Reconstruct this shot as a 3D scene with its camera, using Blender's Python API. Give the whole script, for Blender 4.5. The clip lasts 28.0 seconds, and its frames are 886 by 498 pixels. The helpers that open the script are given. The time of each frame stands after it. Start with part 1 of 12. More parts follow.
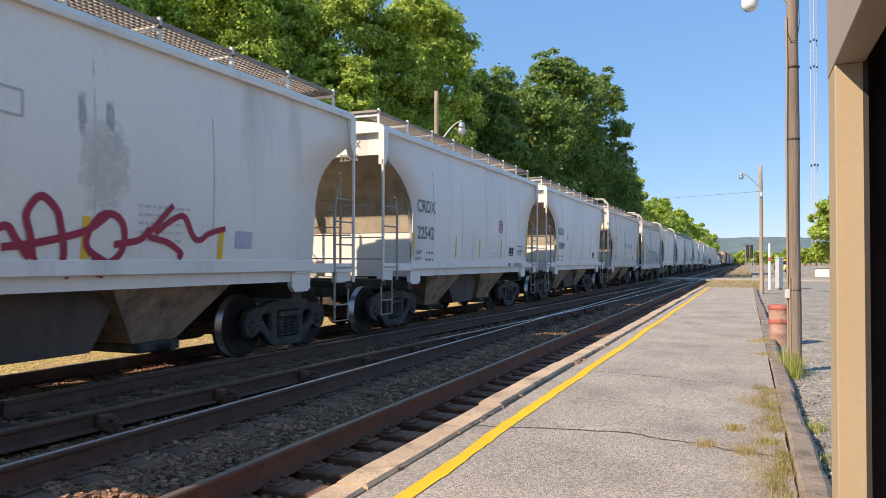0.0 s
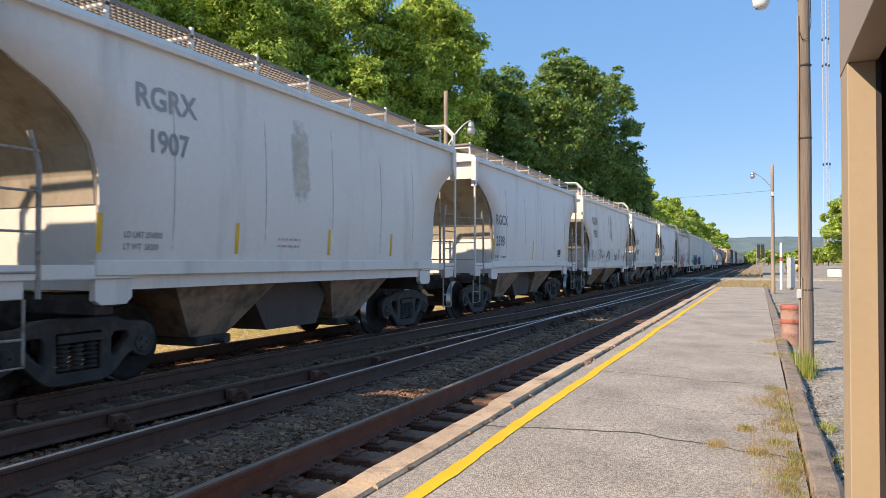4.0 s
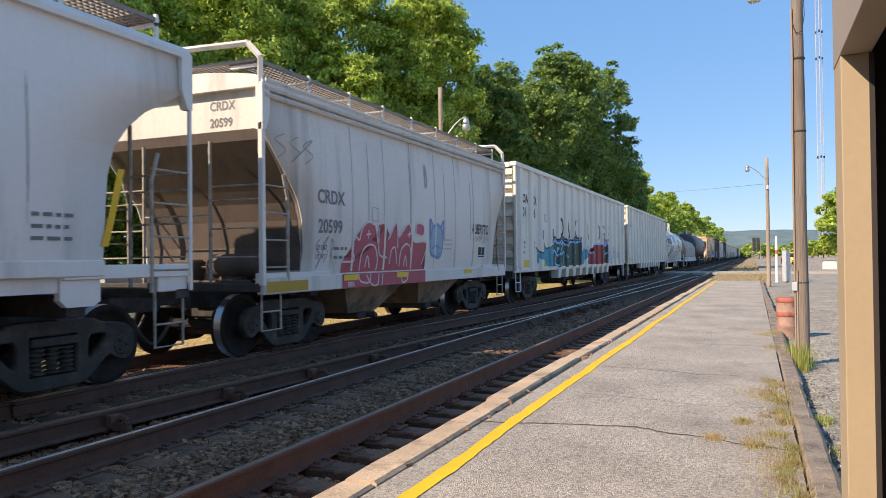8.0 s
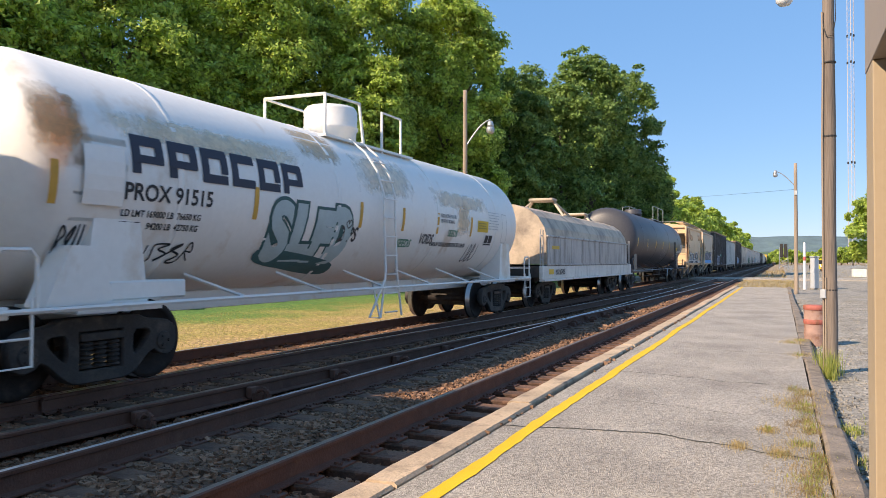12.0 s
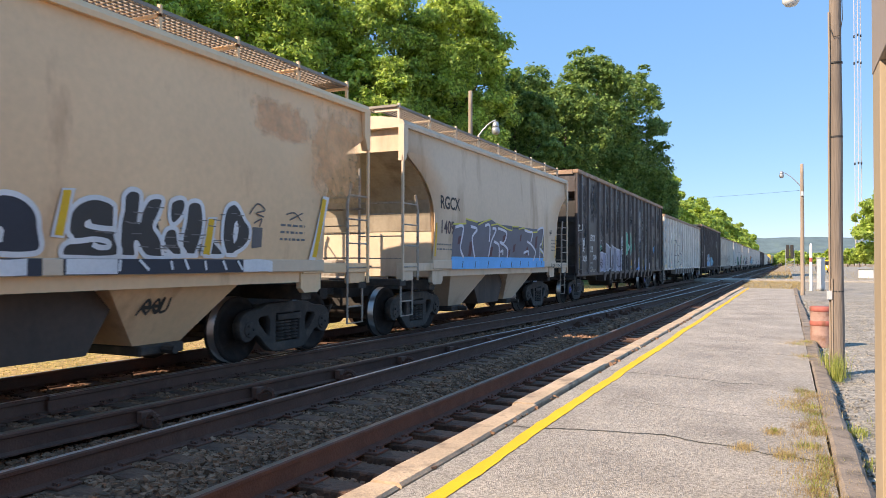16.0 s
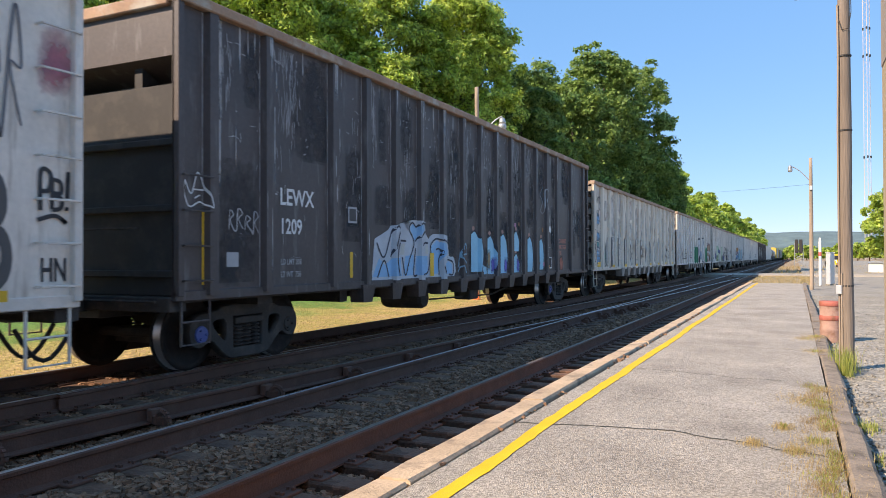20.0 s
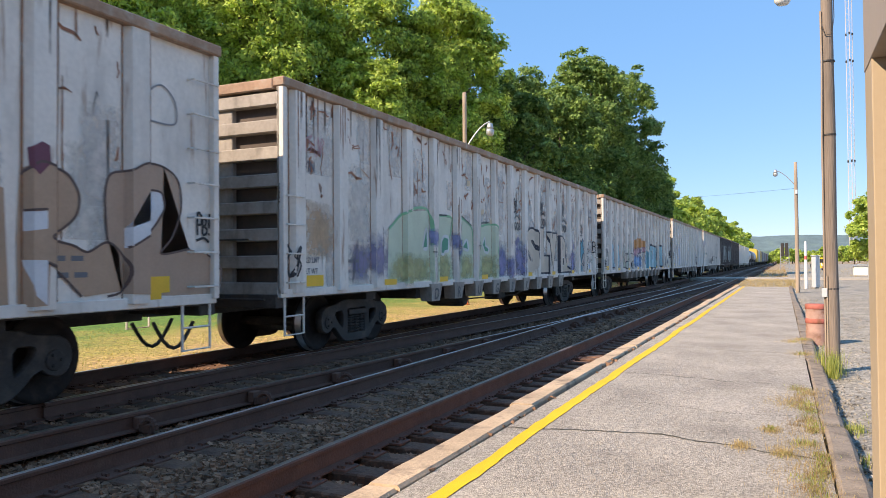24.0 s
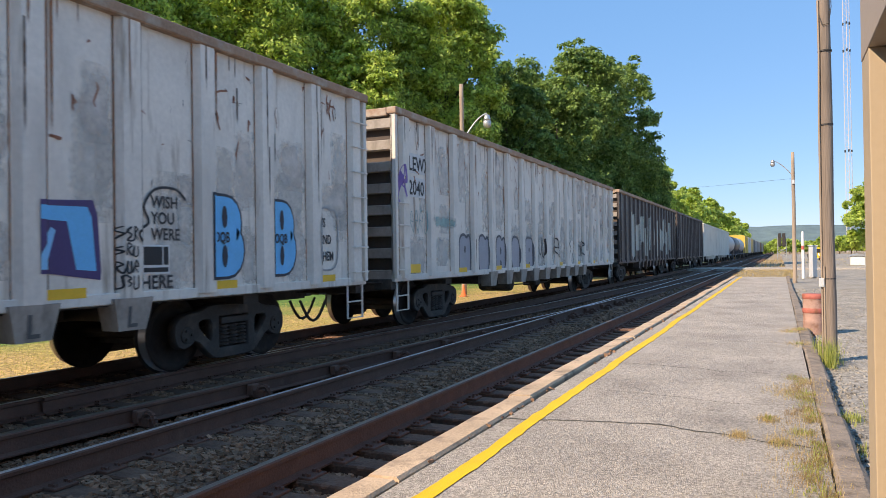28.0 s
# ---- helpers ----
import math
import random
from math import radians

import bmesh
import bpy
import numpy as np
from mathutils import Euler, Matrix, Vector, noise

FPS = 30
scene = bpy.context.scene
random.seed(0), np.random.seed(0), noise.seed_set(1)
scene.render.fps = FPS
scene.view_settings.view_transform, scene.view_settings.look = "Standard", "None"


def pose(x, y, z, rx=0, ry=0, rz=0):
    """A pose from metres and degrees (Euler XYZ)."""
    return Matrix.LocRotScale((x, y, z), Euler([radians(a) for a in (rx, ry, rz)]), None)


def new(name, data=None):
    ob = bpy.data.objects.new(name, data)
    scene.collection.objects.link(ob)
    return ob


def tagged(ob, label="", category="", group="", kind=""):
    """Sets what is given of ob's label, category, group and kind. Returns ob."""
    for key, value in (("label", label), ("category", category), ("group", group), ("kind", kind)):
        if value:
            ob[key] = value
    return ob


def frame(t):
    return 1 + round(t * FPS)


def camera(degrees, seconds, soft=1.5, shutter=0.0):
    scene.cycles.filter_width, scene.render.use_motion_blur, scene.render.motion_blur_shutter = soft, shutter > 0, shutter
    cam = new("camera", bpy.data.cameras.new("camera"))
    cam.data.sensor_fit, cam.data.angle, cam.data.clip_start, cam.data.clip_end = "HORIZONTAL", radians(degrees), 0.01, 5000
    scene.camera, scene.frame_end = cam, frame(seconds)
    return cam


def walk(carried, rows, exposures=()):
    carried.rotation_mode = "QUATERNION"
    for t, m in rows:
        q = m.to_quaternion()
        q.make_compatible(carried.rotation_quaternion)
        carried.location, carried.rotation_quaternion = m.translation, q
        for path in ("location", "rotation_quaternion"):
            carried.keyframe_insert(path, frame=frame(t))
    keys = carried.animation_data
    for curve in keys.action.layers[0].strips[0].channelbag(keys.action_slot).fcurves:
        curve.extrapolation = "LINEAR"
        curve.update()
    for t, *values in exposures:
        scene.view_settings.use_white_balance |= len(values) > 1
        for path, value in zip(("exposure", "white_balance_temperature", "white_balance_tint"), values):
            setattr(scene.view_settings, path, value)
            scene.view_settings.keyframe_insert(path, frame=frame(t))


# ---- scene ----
# The camera stands on the platform; world y runs along the tracks, x to the right.
def view(yaw, pitch, roll):
    return pose(0, 0, 1.4, 90 + pitch, 0, -yaw) @ pose(0, 0, 0, 0, 0, -roll)


cam = camera(62.5, 28.0, 0.75, 0.06)
PATH = [
    (0.0, -22.61, 0.99, -0.02), (0.5, -22.63, 0.96, -0.16), (1.0, -22.67, 1.01, -0.19), (1.5, -22.75, 1.01, -0.24),
    (2.0, -22.87, 1.05, -0.28), (2.5, -23.02, 1.07, -0.25), (3.0, -23.07, 1.08, -0.19), (3.5, -23.24, 1.06, -0.11),
    (5.5, -23.50, 0.66, 0.33), (6.0, -23.46, 0.65, 0.38), (6.5, -23.44, 0.62, 0.49), (7.0, -23.40, 0.59, 0.64),
    (7.5, -23.33, 0.58, 0.66), (8.0, -23.06, 0.72, 0.64), (8.5, -23.31, 0.86, 0.58), (9.0, -23.59, 0.88, 0.54),
    (9.5, -23.89, 0.86, 0.45), (10.0, -24.15, 0.81, 0.32), (10.5, -24.33, 0.76, 0.20), (11.0, -24.47, 0.80, 0.13),
    (11.5, -24.65, 0.92, 0.09), (12.0, -24.86, 0.92, -0.06), (12.5, -24.95, 0.91, -0.11), (14.5, -25.24, 0.97, -0.03),
    (15.0, -25.29, 0.93, -0.07), (15.5, -25.26, 0.90, -0.06), (16.0, -25.26, 0.97, -0.14), (16.5, -25.30, 1.05, -0.08),
    (17.0, -25.50, 1.15, -0.01), (17.5, -25.71, 1.15, -0.02), (18.0, -25.81, 1.11, -0.02), (18.5, -25.85, 1.06, -0.04),
    (19.0, -25.95, 0.95, -0.12), (19.5, -25.97, 0.80, 0.04), (20.0, -25.83, 0.71, 0.20), (20.5, -25.65, 0.66, 0.34),
    (21.0, -25.42, 0.67, 0.62), (21.5, -25.10, 0.62, 0.75), (23.5, -24.90, 1.06, 0.53), (24.0, -24.92, 1.11, 0.48),
    (24.5, -24.96, 1.10, 0.45), (25.0, -25.04, 1.06, 0.43), (25.5, -25.09, 1.00, 0.45), (26.0, -25.15, 0.96, 0.45),
    (26.5, -25.22, 0.84, 0.41), (27.0, -25.11, 0.64, 0.50), (27.5, -24.90, 0.49, 0.62), (28.0, -24.75, 0.49, 0.82),
]
walk(cam, [(t, view(a, b, c)) for t, a, b, c in PATH], [(0.0, 0.45, 7600, 16), (12.0, 0.47, 7600, 16), (15.0, 0.68, 7600, 16), (18.5, 0.70, 7600, 16), (20.0, 0.64, 7600, 16), (21.0, 0.76, 7600, 16), (24.0, 0.66, 7600, 16), (28.0, 0.53, 7600, 16)])

# ---- light ----
SUN_WAY = Vector((0.83, 1.08, -1.0)).normalized()
sun = new("sun", bpy.data.lights.new("sun", "SUN"))
sun.data.energy, sun.data.angle, sun.data.color = 4.95, radians(0.53), (1.0, 0.89, 0.75)
sun.matrix_world = SUN_WAY.to_track_quat("-Z", "Y").to_matrix().to_4x4()
world = bpy.data.worlds.new("sky")
scene.world = world
world.use_nodes = True
wt = world.node_tree
sky = wt.nodes.new("ShaderNodeTexSky")
sky.sky_type, sky.sun_disc = "NISHITA", False
sky.sun_elevation = math.asin(-SUN_WAY.z)
sky.sun_rotation = math.atan2(-SUN_WAY.x, -SUN_WAY.y)
sky.air_density, sky.dust_density, sky.ozone_density = 0.95, 0.0, 3.0
deeper = wt.nodes.new("ShaderNodeHueSaturation")
deeper.inputs["Saturation"].default_value = 1.0
wt.links.new(sky.outputs[0], deeper.inputs["Color"])
# thin summer haze evens the blue out towards the horizon
thin_haze = wt.nodes.new("ShaderNodeMix")
thin_haze.data_type = "RGBA"
thin_haze.inputs[0].default_value = 0.62
wt.links.new(deeper.outputs[0], [i for i in thin_haze.inputs if i.name == "A" and i.type == "RGBA"][0])
[i for i in thin_haze.inputs if i.name == "B" and i.type == "RGBA"][0].default_value = (0.84, 2.80, 6.3, 1)
wt.links.new([o for o in thin_haze.outputs if o.type == "RGBA"][0], wt.nodes["Background"].inputs[0])
wt.nodes["Background"].inputs[1].default_value = 0.125


# ---- materials ----
def mat(name, base, rough=0.7, metal=0.0, vary=0.25, scale=2.0, fine=40.0, bump=0.15, stain=None, stain_at=(0.55, 0.75),
        stain_scale=1.2, streak=1.0, grime=None, grime_at=(0.5, 0.75), grime_scale=0.5, per_object=0.0, coords="Object", spec=0.5, grain=None):
    """A procedural surface: base colour, large and fine variation, stains drawn out downwards, and bump."""
    m = bpy.data.materials.new(name)
    m.use_nodes = True
    nt = m.node_tree
    n, l = nt.nodes, nt.links
    b = n["Principled BSDF"]
    tc = n.new("ShaderNodeTexCoord")
    big = n.new("ShaderNodeTexNoise")
    big.inputs["Scale"].default_value, big.inputs["Detail"].default_value = scale, 5
    small = n.new("ShaderNodeTexNoise")
    small.inputs["Scale"].default_value, small.inputs["Detail"].default_value = fine, 4
    src = tc.outputs[coords]
    if grain:
        along = n.new("ShaderNodeMapping")
        along.inputs["Scale"].default_value = grain
        l.new(src, along.inputs[0])
        src = along.outputs[0]
    l.new(src, big.inputs["Vector"])
    l.new(src, small.inputs["Vector"])
    ramp = n.new("ShaderNodeValToRGB")
    lo, hi = 1 - vary, 1 + vary
    ramp.color_ramp.elements[0].position, ramp.color_ramp.elements[1].position = 0.3, 0.7
    ramp.color_ramp.elements[0].color = (*[min(1, c * lo) for c in base], 1)
    ramp.color_ramp.elements[1].color = (*[min(1, c * hi) for c in base], 1)
    add = n.new("ShaderNodeMix")
    add.data_type = "FLOAT"
    add.inputs[0].default_value = 0.4
    l.new(big.outputs["Fac"], add.inputs[2])
    l.new(small.outputs["Fac"], add.inputs[3])
    l.new(add.outputs[0], ramp.inputs[0])
    col = ramp.outputs[0]
    if per_object:
        oi = n.new("ShaderNodeObjectInfo")
        hsv = n.new("ShaderNodeHueSaturation")
        mr = n.new("ShaderNodeMapRange")
        mr.inputs[3].default_value, mr.inputs[4].default_value = 1 - per_object, 1 + per_object
        l.new(oi.outputs["Random"], mr.inputs[0])
        l.new(mr.outputs[0], hsv.inputs["Value"])
        l.new(col, hsv.inputs["Color"])
        col = hsv.outputs[0]
    for stain, stain_at, stain_scale, streak in ((grime, grime_at, grime_scale, 0.35), (stain, stain_at, stain_scale, streak)):
        if not stain:
            continue
        mp = n.new("ShaderNodeMapping")
        mp.inputs["Scale"].default_value = (stain_scale, stain_scale, stain_scale * streak)
        st = n.new("ShaderNodeTexNoise")
        st.inputs["Scale"].default_value, st.inputs["Detail"].default_value = 3.0, 6
        st.inputs["Roughness"].default_value = 0.62
        l.new(src, mp.inputs[0])
        l.new(mp.outputs[0], st.inputs["Vector"])
        sr = n.new("ShaderNodeMapRange")
        sr.inputs[1].default_value, sr.inputs[2].default_value = stain_at
        l.new(st.outputs["Fac"], sr.inputs[0])
        mx = n.new("ShaderNodeMix")
        mx.data_type = "RGBA"
        l.new(sr.outputs[0], mx.inputs[0])
        l.new(col, mx.inputs[6])
        mx.inputs[7].default_value = (*stain, 1)
        col = mx.outputs[2]
    l.new(col, b.inputs["Base Color"])
    b.inputs["Roughness"].default_value, b.inputs["Metallic"].default_value = rough, metal
    b.inputs["Specular IOR Level"].default_value = spec
    if bump:
        bp = n.new("ShaderNodeBump")
        bp.inputs["Strength"].default_value, bp.inputs["Distance"].default_value = bump, 0.02
        l.new(small.outputs["Fac"], bp.inputs["Height"])
        l.new(bp.outputs[0], b.inputs["Normal"])
    return m


def speckle(m, scale, lo, hi, islands=False):
    """Single grains lighter and darker than the rest, by cell or by loose stone."""
    n, l = m.node_tree.nodes, m.node_tree.links
    b = n["Principled BSDF"]
    col = b.inputs["Base Color"].links[0].from_socket
    if islands:
        src = n.new("ShaderNodeNewGeometry").outputs["Random Per Island"]
    else:
        tc = n.new("ShaderNodeTexCoord")
        vo = n.new("ShaderNodeTexVoronoi")
        vo.inputs["Scale"].default_value = scale
        l.new(tc.outputs["Object"], vo.inputs["Vector"])
        sep = n.new("ShaderNodeSeparateColor")
        l.new(vo.outputs["Color"], sep.inputs[0])
        src = sep.outputs[0]
    mr = n.new("ShaderNodeMapRange")
    mr.inputs[3].default_value, mr.inputs[4].default_value = lo, hi
    l.new(src, mr.inputs[0])
    hv = n.new("ShaderNodeHueSaturation")
    l.new(mr.outputs[0], hv.inputs["Value"])
    l.new(col, hv.inputs["Color"])
    l.new(hv.outputs[0], b.inputs["Base Color"])
    return m


def leafy(name, dark, light, through_light=0.25):
    """Foliage: colour by leaf clump, with light passing through."""
    m = bpy.data.materials.new(name)
    m.use_nodes = True
    n, l = m.node_tree.nodes, m.node_tree.links
    b = n["Principled BSDF"]
    g = n.new("ShaderNodeNewGeometry")
    r = n.new("ShaderNodeValToRGB")
    r.color_ramp.elements[0].color, r.color_ramp.elements[1].color = (*dark, 1), (*light, 1)
    l.new(g.outputs["Random Per Island"], r.inputs[0])
    l.new(r.outputs[0], b.inputs["Base Color"])
    b.inputs["Roughness"].default_value = 0.55
    b.inputs["Specular IOR Level"].default_value = 0.3
    tr = n.new("ShaderNodeBsdfTranslucent")
    glow = n.new("ShaderNodeHueSaturation")
    glow.inputs["Hue"].default_value, glow.inputs["Value"].default_value = 0.488, 2.2
    l.new(r.outputs[0], glow.inputs["Color"])
    l.new(glow.outputs[0], tr.inputs[0])
    mx = n.new("ShaderNodeMixShader")
    mx.inputs[0].default_value = through_light
    l.new(b.outputs[0], mx.inputs[1])
    l.new(tr.outputs[0], mx.inputs[2])
    l.new(mx.outputs[0], n["Material Output"].inputs[0])
    return m


M = {}
M["asphalt"] = mat("asphalt", (0.40, 0.355, 0.30), 0.92, vary=0.25, scale=0.9, fine=110, bump=0.9, stain=(0.25, 0.22, 0.185), stain_scale=0.35, stain_at=(0.5, 0.85))
M["crack"] = mat("crack_dirt", (0.07, 0.065, 0.05), 0.95, scale=6, fine=90)
M["yellow_line"] = mat("yellow_line_paint", (0.75, 0.47, 0.015), 0.75, vary=0.12, scale=3, fine=80, bump=0.3, stain=(0.42, 0.33, 0.12), stain_at=(0.6, 0.9), stain_scale=2.5)
M["kerb"] = mat("weathered_kerb", (0.50, 0.37, 0.25), 0.9, vary=0.3, scale=2.0, fine=45, bump=0.5, stain=(0.20, 0.15, 0.11), stain_at=(0.55, 0.72), stain_scale=1.1)
M["edge_wood"] = mat("weathered_edge_timber", (0.27, 0.215, 0.165), 0.92, vary=0.4, scale=3.0, fine=40, bump=0.8, stain=(0.10, 0.08, 0.06), stain_at=(0.5, 0.7), stain_scale=1.6)
M["gravel"] = mat("pale_gravel", (0.275, 0.252, 0.213), 0.95, vary=0.4, scale=2.0, fine=30, bump=1.0, stain=(0.24, 0.21, 0.15), stain_scale=0.25)
M["ballast"] = mat("dark_ballast", (0.135, 0.070, 0.043), 0.95, vary=0.45, scale=3.0, fine=22, bump=1.0, stain=(0.15, 0.10, 0.07), stain_scale=0.6)
M["stone"] = mat("ballast_stone", (0.235, 0.132, 0.078), 0.9, vary=0.55, scale=5, fine=40, bump=0.5, stain=(0.22, 0.11, 0.06), stain_scale=0.7, stain_at=(0.5, 0.75))
M["tie"] = mat("old_creosoted_wood", (0.130, 0.068, 0.042), 0.9, vary=0.45, scale=3, fine=35, bump=0.8, per_object=0.35, stain=(0.155, 0.085, 0.05), stain_scale=1.2, stain_at=(0.45, 0.7))
M["rail"] = mat("rusty_rail_steel", (0.125, 0.056, 0.036), 0.8, metal=0.0, vary=0.3, scale=4, fine=60, bump=0.3, stain=(0.16, 0.08, 0.05), stain_scale=2)
M["rail_head"] = mat("polished_rail_head", (0.78, 0.77, 0.76), 0.42, metal=1.0, vary=0.1, scale=5, fine=60, bump=0.03)
M["rail_top_rust"] = mat("dull_rail_head", (0.27, 0.20, 0.15), 0.42, metal=0.6, vary=0.2, scale=5, fine=60, bump=0.05)
M["pole"] = mat("grey_brown_pole_wood", (0.215, 0.17, 0.135), 0.9, vary=0.45, scale=9, fine=70, bump=0.5, stain=(0.10, 0.075, 0.06), stain_scale=4, grain=(1, 1, 0.04))
M["pole_tan"] = mat("tan_pole_wood", (0.34, 0.265, 0.20), 0.9, vary=0.35, scale=6, fine=50, bump=0.4, grain=(1, 1, 0.05))
M["galv"] = mat("galvanised_steel", (0.45, 0.46, 0.46), 0.45, metal=0.6, vary=0.15, scale=4, fine=50, bump=0.05)
M["lamp_glass"] = mat("milky_lamp_glass", (0.75, 0.75, 0.72), 0.25, vary=0.05, bump=0)
M["drum_red"] = mat("faded_red_drum_paint", (0.42, 0.12, 0.09), 0.7, vary=0.3, scale=5, fine=60, stain=(0.22, 0.09, 0.05), stain_at=(0.48, 0.68), stain_scale=3, streak=0.4)
M["drum_body"] = mat("rusty_pinkish_drum_paint", (0.36, 0.22, 0.175), 0.75, vary=0.3, scale=6, fine=60, stain=(0.25, 0.12, 0.07), stain_at=(0.5, 0.7), stain_scale=3)
M["beige"] = mat("beige_wall_paint", (0.40, 0.31, 0.205), 0.6, vary=0.06, scale=1.2, fine=25, bump=0.06)
M["greige"] = mat("grey_beige_trim_paint", (0.32, 0.265, 0.22), 0.6, vary=0.06, scale=1.2, fine=25, bump=0.06)
# near-black brown: the unlit room's shade is put into the colour
M["dark_room"] = mat("unlit_room_dark_brown", (0.035, 0.028, 0.028), 0.7, vary=0.15, scale=2, fine=20, bump=0.1)
M["bark"] = mat("grey_bark", (0.13, 0.10, 0.075), 0.95, vary=0.4, scale=6, fine=30, bump=1.0)
M["cabinet"] = mat("silver_cabinet_paint", (0.62, 0.63, 0.62), 0.4, metal=0.3, vary=0.08, scale=2, fine=30, bump=0.03)
M["white_paint"] = mat("white_post_paint", (0.72, 0.71, 0.68), 0.6, vary=0.12, scale=3, fine=40, bump=0.1)
M["signal_yellow"] = mat("signal_yellow_paint", (0.75, 0.55, 0.03), 0.5, vary=0.1, scale=3, fine=30, bump=0.05)
M["dark_metal"] = mat("dark_grimy_metal", (0.035, 0.032, 0.03), 0.6, metal=0.2, vary=0.35, scale=5, fine=50, bump=0.3, stain=(0.08, 0.06, 0.045), stain_scale=2.0)
M["red_white"] = mat("faded_tower_paint", (0.55, 0.50, 0.50), 0.6, vary=0.1, bump=0)
# distance haze is mixed into the ridge's green as a blue tint
M["hill"] = mat("hazed_wooded_far_hill", (0.11, 0.165, 0.175), 1.0, vary=0.3, scale=0.02, fine=0.15, bump=0.0, stain=(0.13, 0.19, 0.17), stain_scale=0.006)
M["valley"] = mat("distant_valley_trees", (0.075, 0.125, 0.06), 1.0, vary=0.5, scale=0.05, fine=0.6, bump=0.0)
M["leaf"] = leafy("broad_leaf_green", (0.110, 0.175, 0.034), (0.46, 0.57, 0.125), 0.36)
M["leaf_light"] = leafy("bright_leaf_green", (0.130, 0.205, 0.040), (0.49, 0.59, 0.14), 0.38)
M["leaf_deep"] = leafy("deep_leaf_green", (0.065, 0.125, 0.03), (0.26, 0.37, 0.10), 0.28)
speckle(M["asphalt"], 75, 0.62, 1.42)
speckle(M["gravel"], 34, 0.6, 1.5)
speckle(M["ballast"], 30, 0.35, 1.7)
speckle(M["tie"], 9, 0.7, 1.35)
speckle(M["stone"], 1, 0.6, 1.4, True)
M["blade"] = leafy("dry_grass_blades", (0.26, 0.19, 0.075), (0.52, 0.40, 0.19), 0.3)
M["straw"] = leafy("brown_dead_grass", (0.16, 0.11, 0.05), (0.36, 0.25, 0.11), 0.25)
M["weed"] = leafy("green_weed_blades", (0.16, 0.20, 0.04), (0.42, 0.42, 0.12), 0.3)
M["lawn_blade"] = leafy("lawn_grass_blades", (0.20, 0.24, 0.05), (0.48, 0.38, 0.14), 0.3)


def ground_material():
    """Dry verge beside the track that turns into green lawn away from it, and rough scrub far off."""
    m = bpy.data.materials.new("verge_and_lawn")
    m.use_nodes = True
    n, l = m.node_tree.nodes, m.node_tree.links
    b = n["Principled BSDF"]
    tc = n.new("ShaderNodeTexCoord")
    sep = n.new("ShaderNodeSeparateXYZ")
    l.new(tc.outputs["Object"], sep.inputs[0])
    noi = n.new("ShaderNodeTexNoise")
    noi.inputs["Scale"].default_value, noi.inputs["Detail"].default_value, noi.inputs["Roughness"].default_value = 0.5, 8, 0.62
    l.new(tc.outputs["Object"], noi.inputs["Vector"])
    wob = n.new("ShaderNodeMath")
    wob.operation = "MULTIPLY_ADD"
    wob.inputs[1].default_value = 13.0
    l.new(noi.outputs["Fac"], wob.inputs[0])
    l.new(sep.outputs[0], wob.inputs[2])
    ramp = n.new("ShaderNodeValToRGB")
    mr = n.new("ShaderNodeMapRange")
    mr.inputs[1].default_value, mr.inputs[2].default_value = -13, 0.5
    l.new(wob.outputs[0], mr.inputs[0])
    e = ramp.color_ramp.elements
    e[0].position, e[0].color = 0.0, (0.085, 0.19, 0.030, 1)
    e[1].position, e[1].color = 1.0, (0.34, 0.25, 0.15, 1)
    for p, c in ((0.25, (0.13, 0.21, 0.035, 1)), (0.42, (0.33, 0.27, 0.075, 1)), (0.62, (0.42, 0.29, 0.11, 1)), (0.8, (0.40, 0.27, 0.14, 1))):
        x = e.new(p)
        x.color = c
    l.new(mr.outputs[0], ramp.inputs[0])
    sm = n.new("ShaderNodeTexNoise")
    sm.inputs["Scale"].default_value, sm.inputs["Detail"].default_value = 9, 6
    l.new(tc.outputs["Object"], sm.inputs["Vector"])
    hv = n.new("ShaderNodeHueSaturation")
    m2 = n.new("ShaderNodeMapRange")
    m2.inputs[1].default_value, m2.inputs[2].default_value, m2.inputs[3].default_value, m2.inputs[4].default_value = 0.3, 0.7, 0.55, 1.35
    l.new(sm.outputs["Fac"], m2.inputs[0])
    l.new(m2.outputs[0], hv.inputs["Value"])
    l.new(ramp.outputs[0], hv.inputs["Color"])
    l.new(hv.outputs[0], b.inputs["Base Color"])
    b.inputs["Roughness"].default_value = 0.95
    bp = n.new("ShaderNodeBump")
    bp.inputs["Strength"].default_value, bp.inputs["Distance"].default_value = 0.8, 0.05
    l.new(sm.outputs["Fac"], bp.inputs["Height"])
    l.new(bp.outputs[0], b.inputs["Normal"])
    return m


M["ground"] = speckle(ground_material(), 26, 0.6, 1.4)


# ---- building blocks ----
def mesh_of(bm, name, materials, smooth=False):
    me = bpy.data.meshes.new(name)
    if smooth:
        for f in bm.faces:
            f.smooth = True
    bm.to_mesh(me)
    bm.free()
    for m in materials if isinstance(materials, (list, tuple)) else [materials]:
        me.materials.append(m)
    return me


def part(name, bm, material, parent=None, label="", smooth=False):
    ob = new(name, mesh_of(bm, name, material, smooth))
    ob.parent = parent
    if label:
        ob["label"] = label
    return ob


def shared(name, me, parent, material=None, m=None):
    """An object on a shared mesh; the material may be set for this object alone."""
    ob = new(name, me)
    ob.parent = parent
    if m is not None:
        ob.matrix_basis = m
    if material is not None:
        ob.material_slots[0].link = "OBJECT"
        ob.material_slots[0].material = material
    return ob


def thing(name, label, category, at=None, group="", kind=""):
    ob = new(name)
    if at is not None:
        ob.matrix_basis = at
    return tagged(ob, label, category, group, kind)


